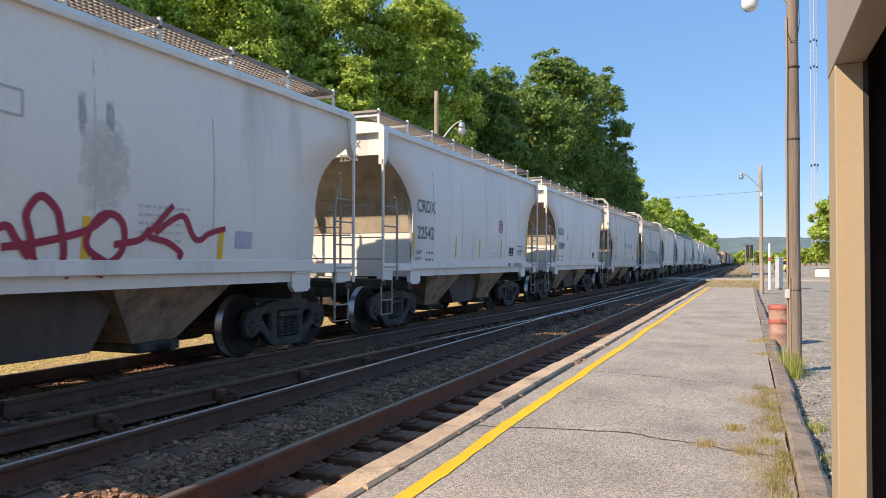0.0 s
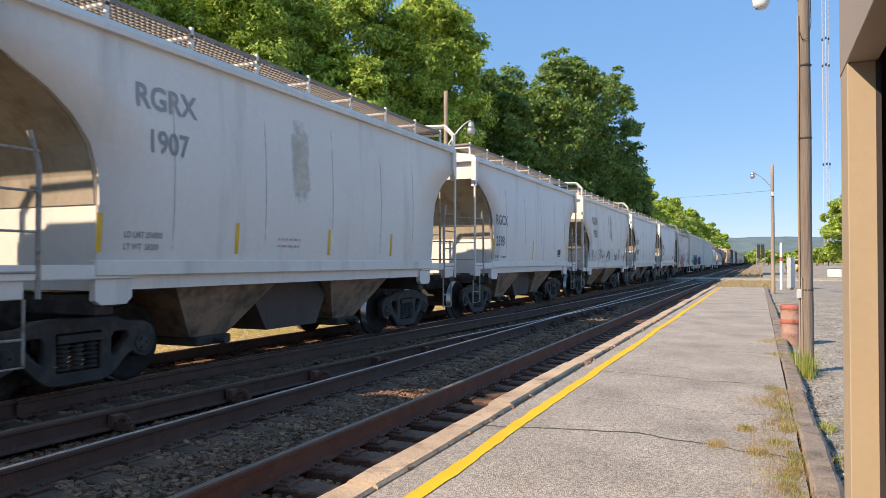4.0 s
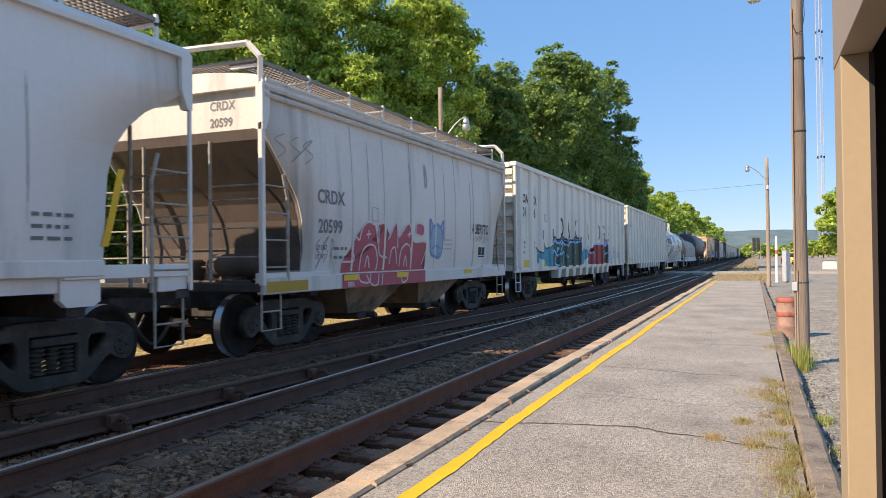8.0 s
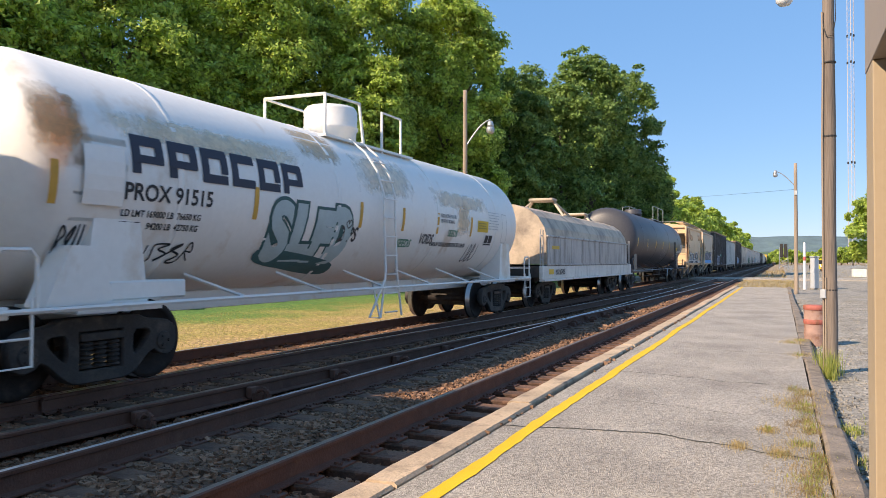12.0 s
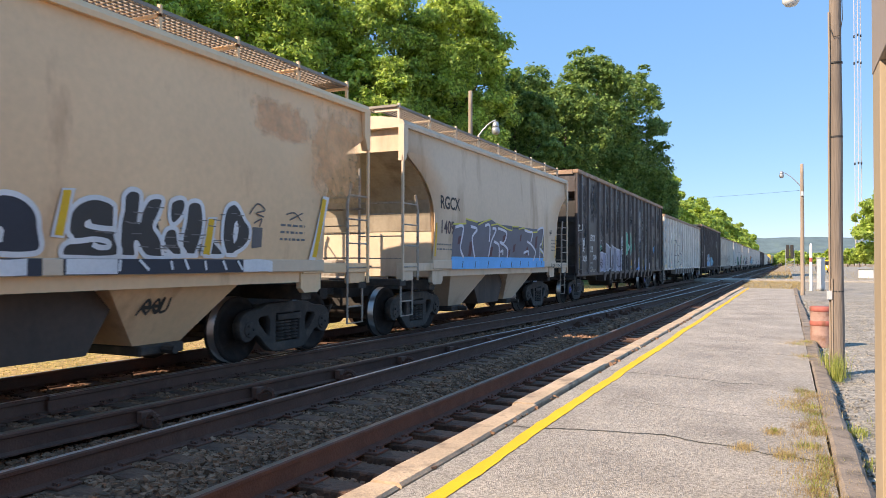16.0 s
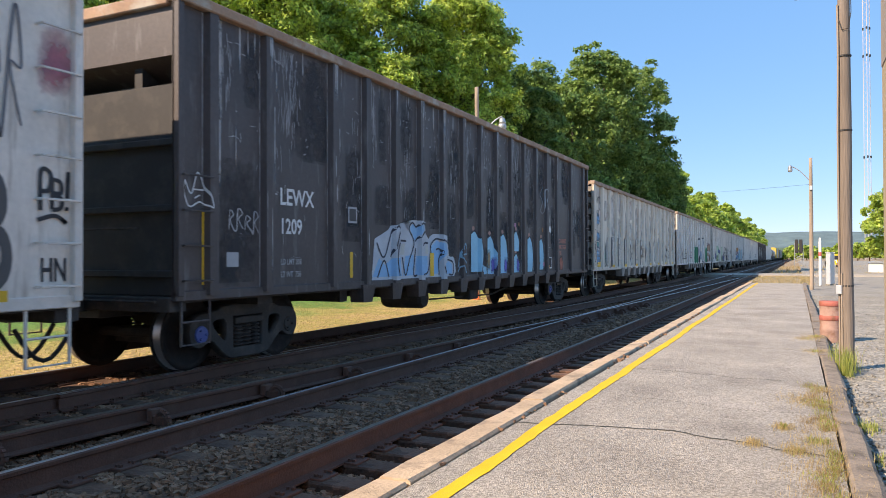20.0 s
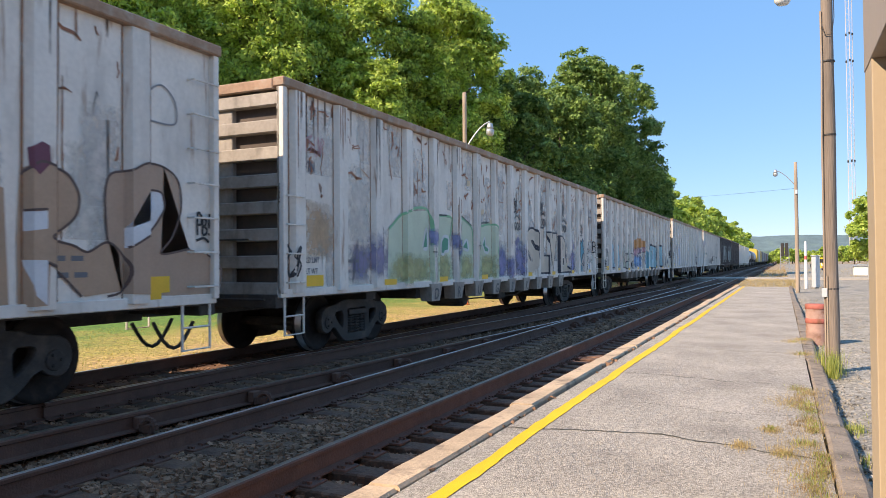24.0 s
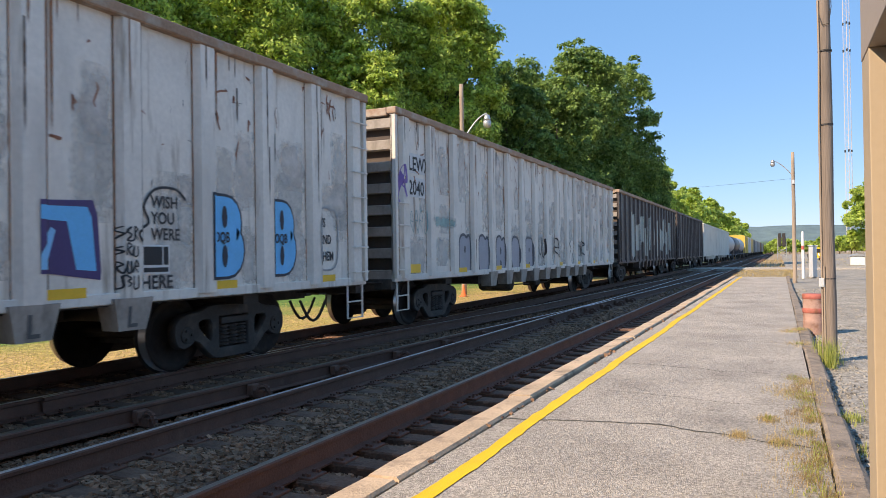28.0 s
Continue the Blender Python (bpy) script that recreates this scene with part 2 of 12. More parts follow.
def box(bm, x0, x1, y0, y1, z0, z1, bevel=0.0, m=None, index=0):
    vs = [bm.verts.new((x, y, z)) for x in (x0, x1) for y in (y0, y1) for z in (z0, z1)]
    fs = [bm.faces.new([vs[i] for i in q]) for q in ((0, 1, 3, 2), (4, 6, 7, 5), (0, 4, 5, 1), (2, 3, 7, 6), (0, 2, 6, 4), (1, 5, 7, 3))]
    for f in fs:
        f.material_index = index
    if bevel:
        es = list({e for f in fs for e in f.edges})
        r = bmesh.ops.bevel(bm, geom=es, offset=bevel, segments=1, affect="EDGES")
        vs = list({v for f in r["faces"] for v in f.verts} | {v for v in vs if v.is_valid})
    if m is not None:
        bmesh.ops.transform(bm, matrix=m, verts=vs)
    return vs


def rod(bm, a, b, r, n=6, r2=None, index=0):
    """A round bar from a to b."""
    a, b = Vector(a), Vector(b)
    d = b - a
    q = d.to_track_quat("Z", "Y").to_matrix()
    rings = []
    for p, rr in ((a, r), (b, r if r2 is None else r2)):
        rings.append([bm.verts.new(p + q @ Vector((rr * math.cos(2 * math.pi * i / n), rr * math.sin(2 * math.pi * i / n), 0))) for i in range(n)])
    fs = [bm.faces.new((rings[0][i], rings[0][(i + 1) % n], rings[1][(i + 1) % n], rings[1][i])) for i in range(n)]
    fs += [bm.faces.new(rings[0][::-1]), bm.faces.new(rings[1])]
    for f in fs:
        f.material_index = index
    return rings


def tube(bm, points, r, n=6, radii=None):
    """A bent round bar through the points, one closed skin."""
    pts = [Vector(q) for q in points]
    rings, side = [], None
    for k, q in enumerate(pts):
        d = (pts[min(k + 1, len(pts) - 1)] - pts[max(k - 1, 0)]).normalized()
        if side is None:
            side = d.orthogonal().normalized()
        side = (side - d * side.dot(d)).normalized()
        up = d.cross(side)
        rr = radii[k] if radii else r
        rings.append([bm.verts.new(q + (side * math.cos(2 * math.pi * i / n) + up * math.sin(2 * math.pi * i / n)) * rr) for i in range(n)])
    for a, b in zip(rings, rings[1:]):
        for i in range(n):
            bm.faces.new((a[i], a[(i + 1) % n], b[(i + 1) % n], b[i]))
    bm.faces.new(rings[0][::-1])
    bm.faces.new(rings[-1])


def prism(bm, outline, axis, a, b, index=0):
    """An outline of (u, v) pairs drawn out along an axis: 'x': (y, z), 'y': (x, z), 'z': (x, y)."""
    def at(u, v, w):
        return (w, u, v) if axis == "x" else (u, w, v) if axis == "y" else (u, v, w)
    r0 = [bm.verts.new(at(u, v, a)) for u, v in outline]
    r1 = [bm.verts.new(at(u, v, b)) for u, v in outline]
    n = len(outline)
    fs = [bm.faces.new((r0[i], r0[(i + 1) % n], r1[(i + 1) % n], r1[i])) for i in range(n)]
    fs += [bm.faces.new(r0[::-1]), bm.faces.new(r1)]
    for f in fs:
        f.material_index = index
    return r0 + r1


def lathe(bm, profile, centre, n=16, axis="z", index=0):
    """A turned form: profile of (radius, height)."""
    rings = []
    for r, h in profile:
        ring = []
        for i in range(n):
            c, s = r * math.cos(2 * math.pi * i / n), r * math.sin(2 * math.pi * i / n)
            p = (c, s, h) if axis == "z" else (c, h, s) if axis == "y" else (h, c, s)
            ring.append(bm.verts.new(Vector(centre) + Vector(p)))
        rings.append(ring)
    for a, b in zip(rings, rings[1:]):
        for i in range(n):
            bm.faces.new((a[i], a[(i + 1) % n], b[(i + 1) % n], b[i])).material_index = index
    bm.faces.new(rings[0][::-1]).material_index = index
    bm.faces.new(rings[-1]).material_index = index


def finish(bm):
    bmesh.ops.recalc_face_normals(bm, faces=bm.faces[:])
    return bm



# ---- ground, track bed and platform ----
RNG = random.Random(7)
NEAR_TRACK, FAR_TRACK = -3.97, -7.72
YARD = -0.12

bm = bmesh.new()
for x0, x1 in ((-3500, 3500),):
    vs = [bm.verts.new(p) for p in ((x0, -600, -0.36), (x1, -600, -0.36), (x1, 4200, -0.36), (x0, 4200, -0.36))]
    bm.faces.new(vs)
tagged(part("ground", bm, M["ground"]), "dry grass verge turning to green lawn away from the tracks", "ground", kind="structure")


def sheet(name, xs, ys, height, material):
    bm = bmesh.new()
    grid = [[bm.verts.new((x, y, height(x, y))) for x in xs] for y in ys]
    for a, b in zip(grid, grid[1:]):
        for i in range(len(xs) - 1):
            bm.faces.new((a[i], a[i + 1], b[i + 1], b[i])).smooth = True
    return part(name, bm, material)


def bed_height(x, y):
    edge = max(0.0, -9.35 - x) * 0.3
    n = noise.noise((x * 2.1, y * 1.7, 3.1)) * 0.016 + noise.noise((x * 0.6, y * 0.5, 1.0)) * 0.018
    hump = -0.035 if abs(x - NEAR_TRACK) > 1.3 and abs(x - FAR_TRACK) > 1.3 else 0
    heap = 0.030 * max(0.0, 1 - (abs(x - NEAR_TRACK - 0.14) / 0.50) ** 4)
    trough = 0.055 * min(1.0, max(0.0, (x - NEAR_TRACK - 0.60) / 0.1))
    return -0.222 - edge + n + hump + heap - trough


ys = [-8 + 0.16 * i for i in range(230)] + [29 + 3.0 * i for i in range(1, 220)]
tagged(sheet("ballast_bed", [-9.9 + 0.16 * i for i in range(47)], ys, bed_height, M["ballast"]),
       "dark brown oily crushed-stone ballast between the rails", "ballast", kind="structure")


def yard_height(x, y):
    return YARD + noise.noise((x * 0.9, y * 0.7, 5.0)) * 0.03 - (0.02 if x < 0.5 else 0)


tagged(sheet("gravel_yard", [0.44 + 0.25 * i for i in range(30)] + [9 + 6 * i for i in range(14)],
             [-12 + 0.4 * i for i in range(170)] + [58 + 6 * i for i in range(40)], yard_height, M["gravel"]),
       "pale grey crushed gravel yard with sparse dry weeds", "gravel", kind="structure")

bm = bmesh.new()
box(bm, -2.6, 0.27, 42.6, 60, -0.34, -0.10)
tagged(part("platform_end_ground", bm, M["gravel"]), "trodden gravel and dry grass past the platform end", "ground", kind="structure")

# a grade crossing and a dirt access road beyond the platform
bm = bmesh.new()
box(bm, -14, 40, 63, 69, -0.34, -0.02)
tagged(part("road", bm, M["asphalt"]), "worn grey asphalt road crossing the tracks", "road", kind="structure")


def strip_mesh(name, centre, width, z, material, y0, y1, step=0.12, wob=0.006, seed=0):
    """A painted or worn strip with uneven edges that follows centre(y)."""
    bm = bmesh.new()
    rows = []
    y = y0
    while y <= y1:
        a = noise.noise((y * 5.0, seed, 0.3)) * wob
        b = noise.noise((y * 5.0, seed + 9.0, 0.7)) * wob
        w = width(y) / 2
        rows.append((bm.verts.new((centre(y) - w + a, y, z)), bm.verts.new((centre(y) + w + b, y, z))))
        y += step
    for p, q in zip(rows, rows[1:]):
        bm.faces.new((p[0], p[1], q[1], q[0]))
    return part(name, bm, material)


platform = thing("platform", "low grey asphalt station platform with timber edging", "platform", kind="structure")
bm = bmesh.new()
grid = []
for j in range(163):
    y = -6 + 0.3 * j
    grid.append([bm.verts.new((-2.15 + 2.42 * i / 10, y, noise.noise((i * 0.6, y * 0.8, 2.0)) * 0.003)) for i in range(11)])
for a, b in zip(grid, grid[1:]):
    for i in range(10):
        bm.faces.new((a[i], a[i + 1], b[i + 1], b[i])).smooth = True
part("asphalt_surface", bm, M["asphalt"], platform)
bm = bmesh.new()
box(bm, -2.15, 0.27, -6, 42.6, -0.36, -0.012)
part("asphalt_base", bm, M["crack"], platform)


def line_x(y):
    return -1.905 + 0.03 * noise.noise((y * 0.35, 0.0, 4.0)) + 0.012 * noise.noise((y * 1.3, 2.0, 4.0))


ob = strip_mesh("yellow_line", line_x, lambda y: 0.115 + 0.015 * noise.noise((y * 0.9, 3.0, 1.0)), 0.005, M["yellow_line"], -6, 42.7, wob=0.016)
ob.parent = platform
ob["label"] = "wobbly hand-painted yellow safety line"

# cracks across the asphalt
CRACKS = (((-2.17, 5.85), (-1.6, 6.0), (-0.98, 6.12), (-0.5, 5.98), (-0.04, 5.84), (0.24, 5.72)),
          ((-2.17, 9.45), (-1.88, 9.4), (-1.2, 9.28), (-0.6, 9.08), (-0.1, 9.1)),
          ((-1.35, 12.35), (-0.7, 12.2), (0.25, 12.15)),
          ((-1.7, 7.45), (-1.2, 7.4), (-0.4, 7.2), (0.1, 7.3)), ((-1.6, 19.2), (-0.8, 19.0), (0.2, 19.1)), ((-1.9, 24.5), (-0.2, 24.2)))
for k, pts in enumerate(CRACKS):
    bm = bmesh.new()
    rows = []
    wide = (0.034, 0.026, 0.022, 0.011, 0.03, 0.04)[k]
    for (xa, ya), (xb, yb) in zip(pts, pts[1:]):
        for i in range(14):
            f = i / 14
            x = xa + (xb - xa) * f
            y = ya + (yb - ya) * f + 0.06 * noise.noise((x * 4, k * 3.0, 0)) + 0.02 * noise.noise((x * 17, k * 3.0, 0))
            w = wide * (0.55 + 0.6 * abs(noise.noise((x * 6, k, 7.0))))
            rows.append((bm.verts.new((x, y - w / 2, 0.0042)), bm.verts.new((x, y + w / 2, 0.0042))))
    for p, q in zip(rows, rows[1:]):
        bm.faces.new((p[0], q[0], q[1], p[1]))
    part("crack", bm, M["crack"], platform)

# kerb timbers along the track and along the yard
y, k = -6.0, 0
while y < 43.5:
    ln = RNG.uniform(2.2, 3.1)
    bm = bmesh.new()
    n = 8
    dx, dz, tw = RNG.uniform(-0.02, 0.02), RNG.uniform(-0.01, 0.015), RNG.uniform(-0.012, 0.012)
    r = [[bm.verts.new((x + dx + tw * (i / n - 0.5) + 0.012 * noise.noise((x * 9, (y + ln * i / n) * 3, 1)), y + (ln - 0.02) * i / n,
                        z + dz + 0.01 * noise.noise((x * 5, (y + ln * i / n) * 4, 2)))) for x, z in ((-2.41, -0.34), (-2.418, -0.0), (-2.398, 0.022), (-2.20, 0.026), (-2.182, 0.006), (-2.182, -0.34))] for i in range(n + 1)]
    for a, b in zip(r, r[1:]):
        for i in range(5):
            bm.faces.new((a[i], b[i], b[i + 1], a[i + 1]))
    bm.faces.new(r[0]), bm.faces.new(r[-1][::-1])
    part("kerb_timber", finish(bm), M["kerb"], platform)
    y += ln
y = -6.0
while y < 42.0:
    ln = RNG.uniform(1.8, 2.8)
    bm = bmesh.new()
    n = 8
    dx, dz = RNG.uniform(-0.02, 0.02), RNG.uniform(-0.03, 0.006)
    r = [[bm.verts.new((x + dx + 0.02 * noise.noise((x * 9, (y + ln * i / n) * 3, 4)), y + (ln - 0.03) * i / n,
                        z + dz + 0.018 * noise.noise((x * 5, (y + ln * i / n) * 4, 6)))) for x, z in ((0.275, -0.3), (0.275, 0.0), (0.30, 0.02), (0.43, 0.015), (0.46, -0.01), (0.46, -0.3))] for i in range(n + 1)]
    for a, b in zip(r, r[1:]):
        for i in range(5):
            bm.faces.new((a[i], b[i], b[i + 1], a[i + 1]))
    bm.faces.new(r[0]), bm.faces.new(r[-1][::-1])
    part("edge_timber", finish(bm), M["edge_wood"], platform)
    y += ln


# ---- tracks ----
RAIL = ((-0.07, -0.185), (0.07, -0.185), (0.07, -0.172), (0.014, -0.155), (0.010, -0.05), (0.034, -0.038), (0.037, -0.012), (0.026, -0.002),
        (0.010, 0.0), (-0.010, 0.0), (-0.026, -0.002), (-0.037, -0.012), (-0.034, -0.038), (-0.010, -0.05), (-0.014, -0.155), (-0.07, -0.172))


def rail(parent, x_of, name="rail", top=None, z=0.0, y0=-12, y1=620, label=""):
    bm = bmesh.new()
    ys = [-12 + 0.9 * i for i in range(60)] + [45 + 8 * i for i in range(1, 73)]
    rings = [[bm.verts.new((x_of(y) + u, y, v + z)) for u, v in RAIL] for y in ys if y0 <= y <= y1]
    n = len(RAIL)
    for a, b in zip(rings, rings[1:]):
        for i in range(n):
            f = bm.faces.new((a[i], b[i], b[(i + 1) % n], a[(i + 1) % n]))
            f.material_index = 1 if 7 <= i <= 9 else 0
    return part(name, finish(bm), [M["rail"], top or M["rail_head"]], parent, label)


bm = bmesh.new()
box(bm, -1.3, 1.3, -0.115, 0.115, -0.36, -0.187, 0.012)
for i, v in enumerate(bm.verts):
    v.co.z += 0.006 * noise.noise(v.co * 5)
tie_mesh = mesh_of(bm, "sleeper", M["tie"])
bm = bmesh.new()
box(bm, -0.18, 0.18, -0.10, 0.10, -0.190, -0.168, 0.004)
for sx in (-0.135, -0.095, 0.095, 0.135):
    for sy in (-0.06, 0.06):
        box(bm, sx - 0.012, sx + 0.012, sy - 0.012, sy + 0.012, -0.170, -0.148)
plate_mesh = mesh_of(bm, "tie_plate", M["rail"])

TIES = {NEAR_TRACK: [], FAR_TRACK: []}
for cx, label, top in ((NEAR_TRACK, "empty railway track with rusty rails on old wooden sleepers", M["rail_head"]),
                       (FAR_TRACK, "railway track that carries the train, oil-dark rails", M["rail_head"])):
    track = thing("railway_track", label, "railway track", kind="structure")
    for s in (-0.755, 0.755):
        rail(track, lambda y, x=cx + s: x + 0.006 * noise.noise((y * 0.2, x, 0)), top=M["rail_top_rust"] if (cx == NEAR_TRACK and s > 0) else top)
    far_ties = bmesh.new()
    y = -6.145
    while y < 330:
        dx, tilt = RNG.uniform(-0.07, 0.07), RNG.uniform(-1.5, 1.5)
        m = pose(cx + dx, y, RNG.uniform(-0.008, 0.004), 0, 0, tilt)
        TIES[cx].append(y)
        if y < 58:
            shared("sleeper", tie_mesh, track, m=m)
            if y < 40:
                for s in (-0.755, 0.755):
                    shared("tie_plate", plate_mesh, track, m=pose(cx + s, y, 0, 0, 0, tilt))
        else:
            box(far_ties, cx + dx - 1.3, cx + dx + 1.3, y - 0.115, y + 0.115, -0.3, -0.187)
        y += 0.441 + RNG.uniform(-0.012, 0.012)
    ob = part("sleepers_further_on", far_ties, M["tie"], track)
    ob["kind"] = "stuff"


# the turnout: a rail that leaves the train's track and runs through the near one, held by brackets
BRANCH = ((-12, -6.30), (4, -5.76), (8, -5.49), (11, -5.30), (15, -5.00), (19.7, -4.66), (30, -4.27), (40, -3.90), (58, -3.27), (90, -3.22))


def loose_x(y):
    for (ya, xa), (yb, xb) in zip(BRANCH, BRANCH[1:]):
        if y <= yb:
            f = (y - ya) / (yb - ya)
            return xa + (xb - xa) * f
    return BRANCH[-1][1]


loose = thing("turnout_rails", "rusty turnout rails with polished heads between two tracks", "rail", kind="structure")
rail(loose, loose_x, z=-0.004, top=M["rail_top_rust"], y1=12.4, label="worn end of the closure rail")
rail(loose, loose_x, name="closure_rail", z=-0.004, y0=12.2, y1=57, label="closure rail with a polished head")
rail(loose, lambda y: loose_x(y) - 0.13 - 0.05 * min(1, max(0, (6 - y) / 6)), name="guard_rail", z=-0.03, top=M["rail_top_rust"], y1=15, label="second worn rail laid alongside")
rail(loose, lambda y: max(loose_x(y) - 1.40, FAR_TRACK + 0.80), name="branch_rail", z=-0.004, y0=5, y1=45, label="outer turnout rail")
rail(loose, lambda y: -4.79 + 0.02 * (y - 19), name="wing_rail", z=-0.004, y0=17.5, y1=23, label="wing rail at the crossing")
bm = bmesh.new()
box(bm, -0.10, -0.02, -0.05, 0.09, -0.17, -0.045, 0.01)
seg = 10
for i in range(seg):
    a0, a1 = math.pi * i / seg * 1.15, math.pi * (i + 1) / seg * 1.15
    rod(bm, (0.12 + 0.085 * math.cos(a0), -0.02, -0.14 + 0.085 * math.sin(a0)), (0.12 + 0.085 * math.cos(a1), -0.02, -0.14 + 0.085 * math.sin(a1)), 0.028, 6)
box(bm, -0.02, 0.14, -0.045, 0.02, -0.19, -0.10, 0.01)
clip_mesh = mesh_of(bm, "bracket", M["rail"])
for i in range(14):
    y = 3.6 + 1.54 * i
    shared("bracket", clip_mesh, loose, m=pose(loose_x(y) + 0.13, y, 0.0, 0, 0, RNG.uniform(-8, 8)))


def scatter(name, n, place, size, material, label, category, seed, flat=0.7):
    """Many small angular stones as one object."""
    rg = np.random.RandomState(seed)
    base = np.array([(x, y, z) for x in (-1, 1) for y in (-1, 1) for z in (-1, 1)], float)
    quads = np.array(((0, 1, 3, 2), (4, 6, 7, 5), (0, 4, 5, 1), (2, 3, 7, 6), (0, 2, 6, 4), (1, 5, 7, 3)))
    pts = np.array([place(rg) for _ in range(n)])
    s = rg.uniform(size[0], size[1], (n, 1, 1)) * rg.uniform(0.6, 1.2, (n, 1, 3)) * np.array((1, 1, flat))
    v = base[None] * (1 + rg.uniform(-0.45, 0.25, (n, 8, 3))) * s
    a = rg.uniform(0, 6.28, n)
    b = rg.uniform(-0.6, 0.6, n)
    ca, sa, cb, sb = np.cos(a), np.sin(a), np.cos(b), np.sin(b)
    x, y, z = v[..., 0], v[..., 1], v[..., 2]
    y, z = y * cb[:, None] - z * sb[:, None], y * sb[:, None] + z * cb[:, None]
    x, y = x * ca[:, None] - y * sa[:, None], x * sa[:, None] + y * ca[:, None]
    v = np.stack((x, y, z), -1) + pts[:, None]
    me = bpy.data.meshes.new(name)
    faces = (quads[None] + 8 * np.arange(n)[:, None, None]).reshape(-1, 4)
    me.from_pydata(v.reshape(-1, 3).tolist(), [], faces.tolist())
    me.materials.append(material)
    return tagged(new(name, me), label, category, kind="stuff")


def on_bed(y0, y1, p):
    def place(rg):
        y = y0 + (y1 - y0) * rg.uniform() ** p
        x = rg.uniform(-9.5, -2.45)
        for cx, ties in TIES.items():
            if abs(x - cx) < 1.36:
                k = min(len(ties) - 2, max(0, int(np.searchsorted(ties, y)) - 1))
                if (y - ties[k] < 0.14 or ties[k + 1] - y < 0.14) and rg.uniform() < (0.99 if x > NEAR_TRACK + 0.6 else 0.95 if abs(x - cx - 0.14) > 0.42 else 0.35):
                    y = (ties[k] + ties[k + 1]) / 2 + rg.uniform(-0.09, 0.09)
        return x, y, bed_height(x, y) + rg.uniform(-0.012, 0.02)
    return place


scatter("ballast_stones", 62000, on_bed(2.4, 15, 1.25), (0.013, 0.030), M["stone"], "loose grey-brown ballast stones between the rails", "ballast stones", 1)
scatter("ballast_stones", 14000, on_bed(15, 48, 1.3), (0.018, 0.042), M["stone"], "loose grey-brown ballast stones between the rails", "ballast stones", 2)


def on_yard(rg):
    y = 2 + 30 * rg.uniform() ** 1.5
    x = 0.5 + 5 * rg.uniform() ** 1.4
    return x, y, yard_height(x, y)


scatter("gravel_stones", 9000, on_yard, (0.006, 0.02), M["gravel"], "small pale gravel stones in the yard", "gravel stones", 3)
scatter("kerb_stones", 60, lambda rg: (rg.uniform(-2.22, -2.13), rg.uniform(3, 20), 0.012), (0.008, 0.025), M["stone"], "few small stones lying beside the platform kerb", "stones", 4)


def blades(name, n, place, height, width, material, label, category, seed, lean=0.5):
    """Grass or weeds: many thin bent blades as one object."""
    rg = np.random.RandomState(seed)
    p = np.array([place(rg) for _ in range(n)])
    a = rg.uniform(0, 6.28, n)
    h = rg.uniform(height[0], height[1], n)
    ln = rg.uniform(0.1, lean, n) * h
    w = width * rg.uniform(0.6, 1.3, n)
    d = np.stack((np.cos(a), np.sin(a), np.zeros(n)), 1)
    s = np.stack((-np.sin(a), np.cos(a), np.zeros(n)), 1)
    up = np.array((0, 0, 1.0))
    mid = p + d * (ln * 0.35)[:, None] + up * (h * 0.6)[:, None]
    tip = p + d * ln[:, None] + up * h[:, None]
    v = np.stack((p - s * w[:, None], p + s * w[:, None], mid - s * w[:, None] * 0.7, mid + s * w[:, None] * 0.7, tip), 1)
    i = 5 * np.arange(n)[:, None]
    faces = [list(q) for q in np.concatenate((i, i + 1, i + 3, i + 2), 1).tolist()] + np.concatenate((i + 2, i + 3, i + 4), 1).tolist()
    me = bpy.data.meshes.new(name)
    me.from_pydata(v.reshape(-1, 3).tolist(), [], faces)
    me.materials.append(material)
    return tagged(new(name, me), label, category, kind="stuff")


def tufts(spots, spread, z=0.0):
    def place(rg):
        x, y, s = spots[rg.randint(len(spots))]
        return x + rg.normal() * spread * s, y + rg.normal() * spread * s * 1.6, z
    return place


DRY = [(0.20, 4.7, 1.1), (0.16, 5.2, 1.0), (0.22, 5.7, 1.0), (0.13, 6.2, 0.7), (0.24, 6.8, 0.6), (0.18, 7.9, 1.1), (0.05, 8.0, 0.9), (0.24, 8.6, 0.6), (-0.02, 5.85, 0.35), (-0.3, 5.95, 0.3), (-0.1, 6.6, 0.3), (0.25, 12.1, 0.8), (0.15, 13.9, 0.8), (0.3, 14.3, 0.6)]
grs = random.Random(19)
STRIP = [(0.25 - abs(grs.gauss(0, 0.10)), 3.0 + 6.2 * grs.random(), grs.uniform(0.25, 0.6)) for k in range(70)]
blades("dry_grass", 6500, tufts(STRIP, 0.10), (0.008, 0.038), 0.0012, M["straw"], "flattened dry grass hugging the platform edge", "grass", 18, 1.3)
blades("weeds", 2200, tufts(STRIP[::2], 0.08), (0.008, 0.035), 0.0016, M["weed"], "yellow-green creeping weeds along the platform edge", "weeds", 21, 1.3)
blades("dry_grass", 6000, tufts(DRY, 0.15), (0.008, 0.042), 0.0017, M["blade"], "tufts of straw-coloured dry grass along the platform edge", "grass", 11, 0.9)
blades("weeds", 380, tufts(DRY[:6] + DRY[10:], 0.05), (0.015, 0.05), 0.004, M["weed"], "green weeds growing from platform cracks", "weeds", 12, 0.8)
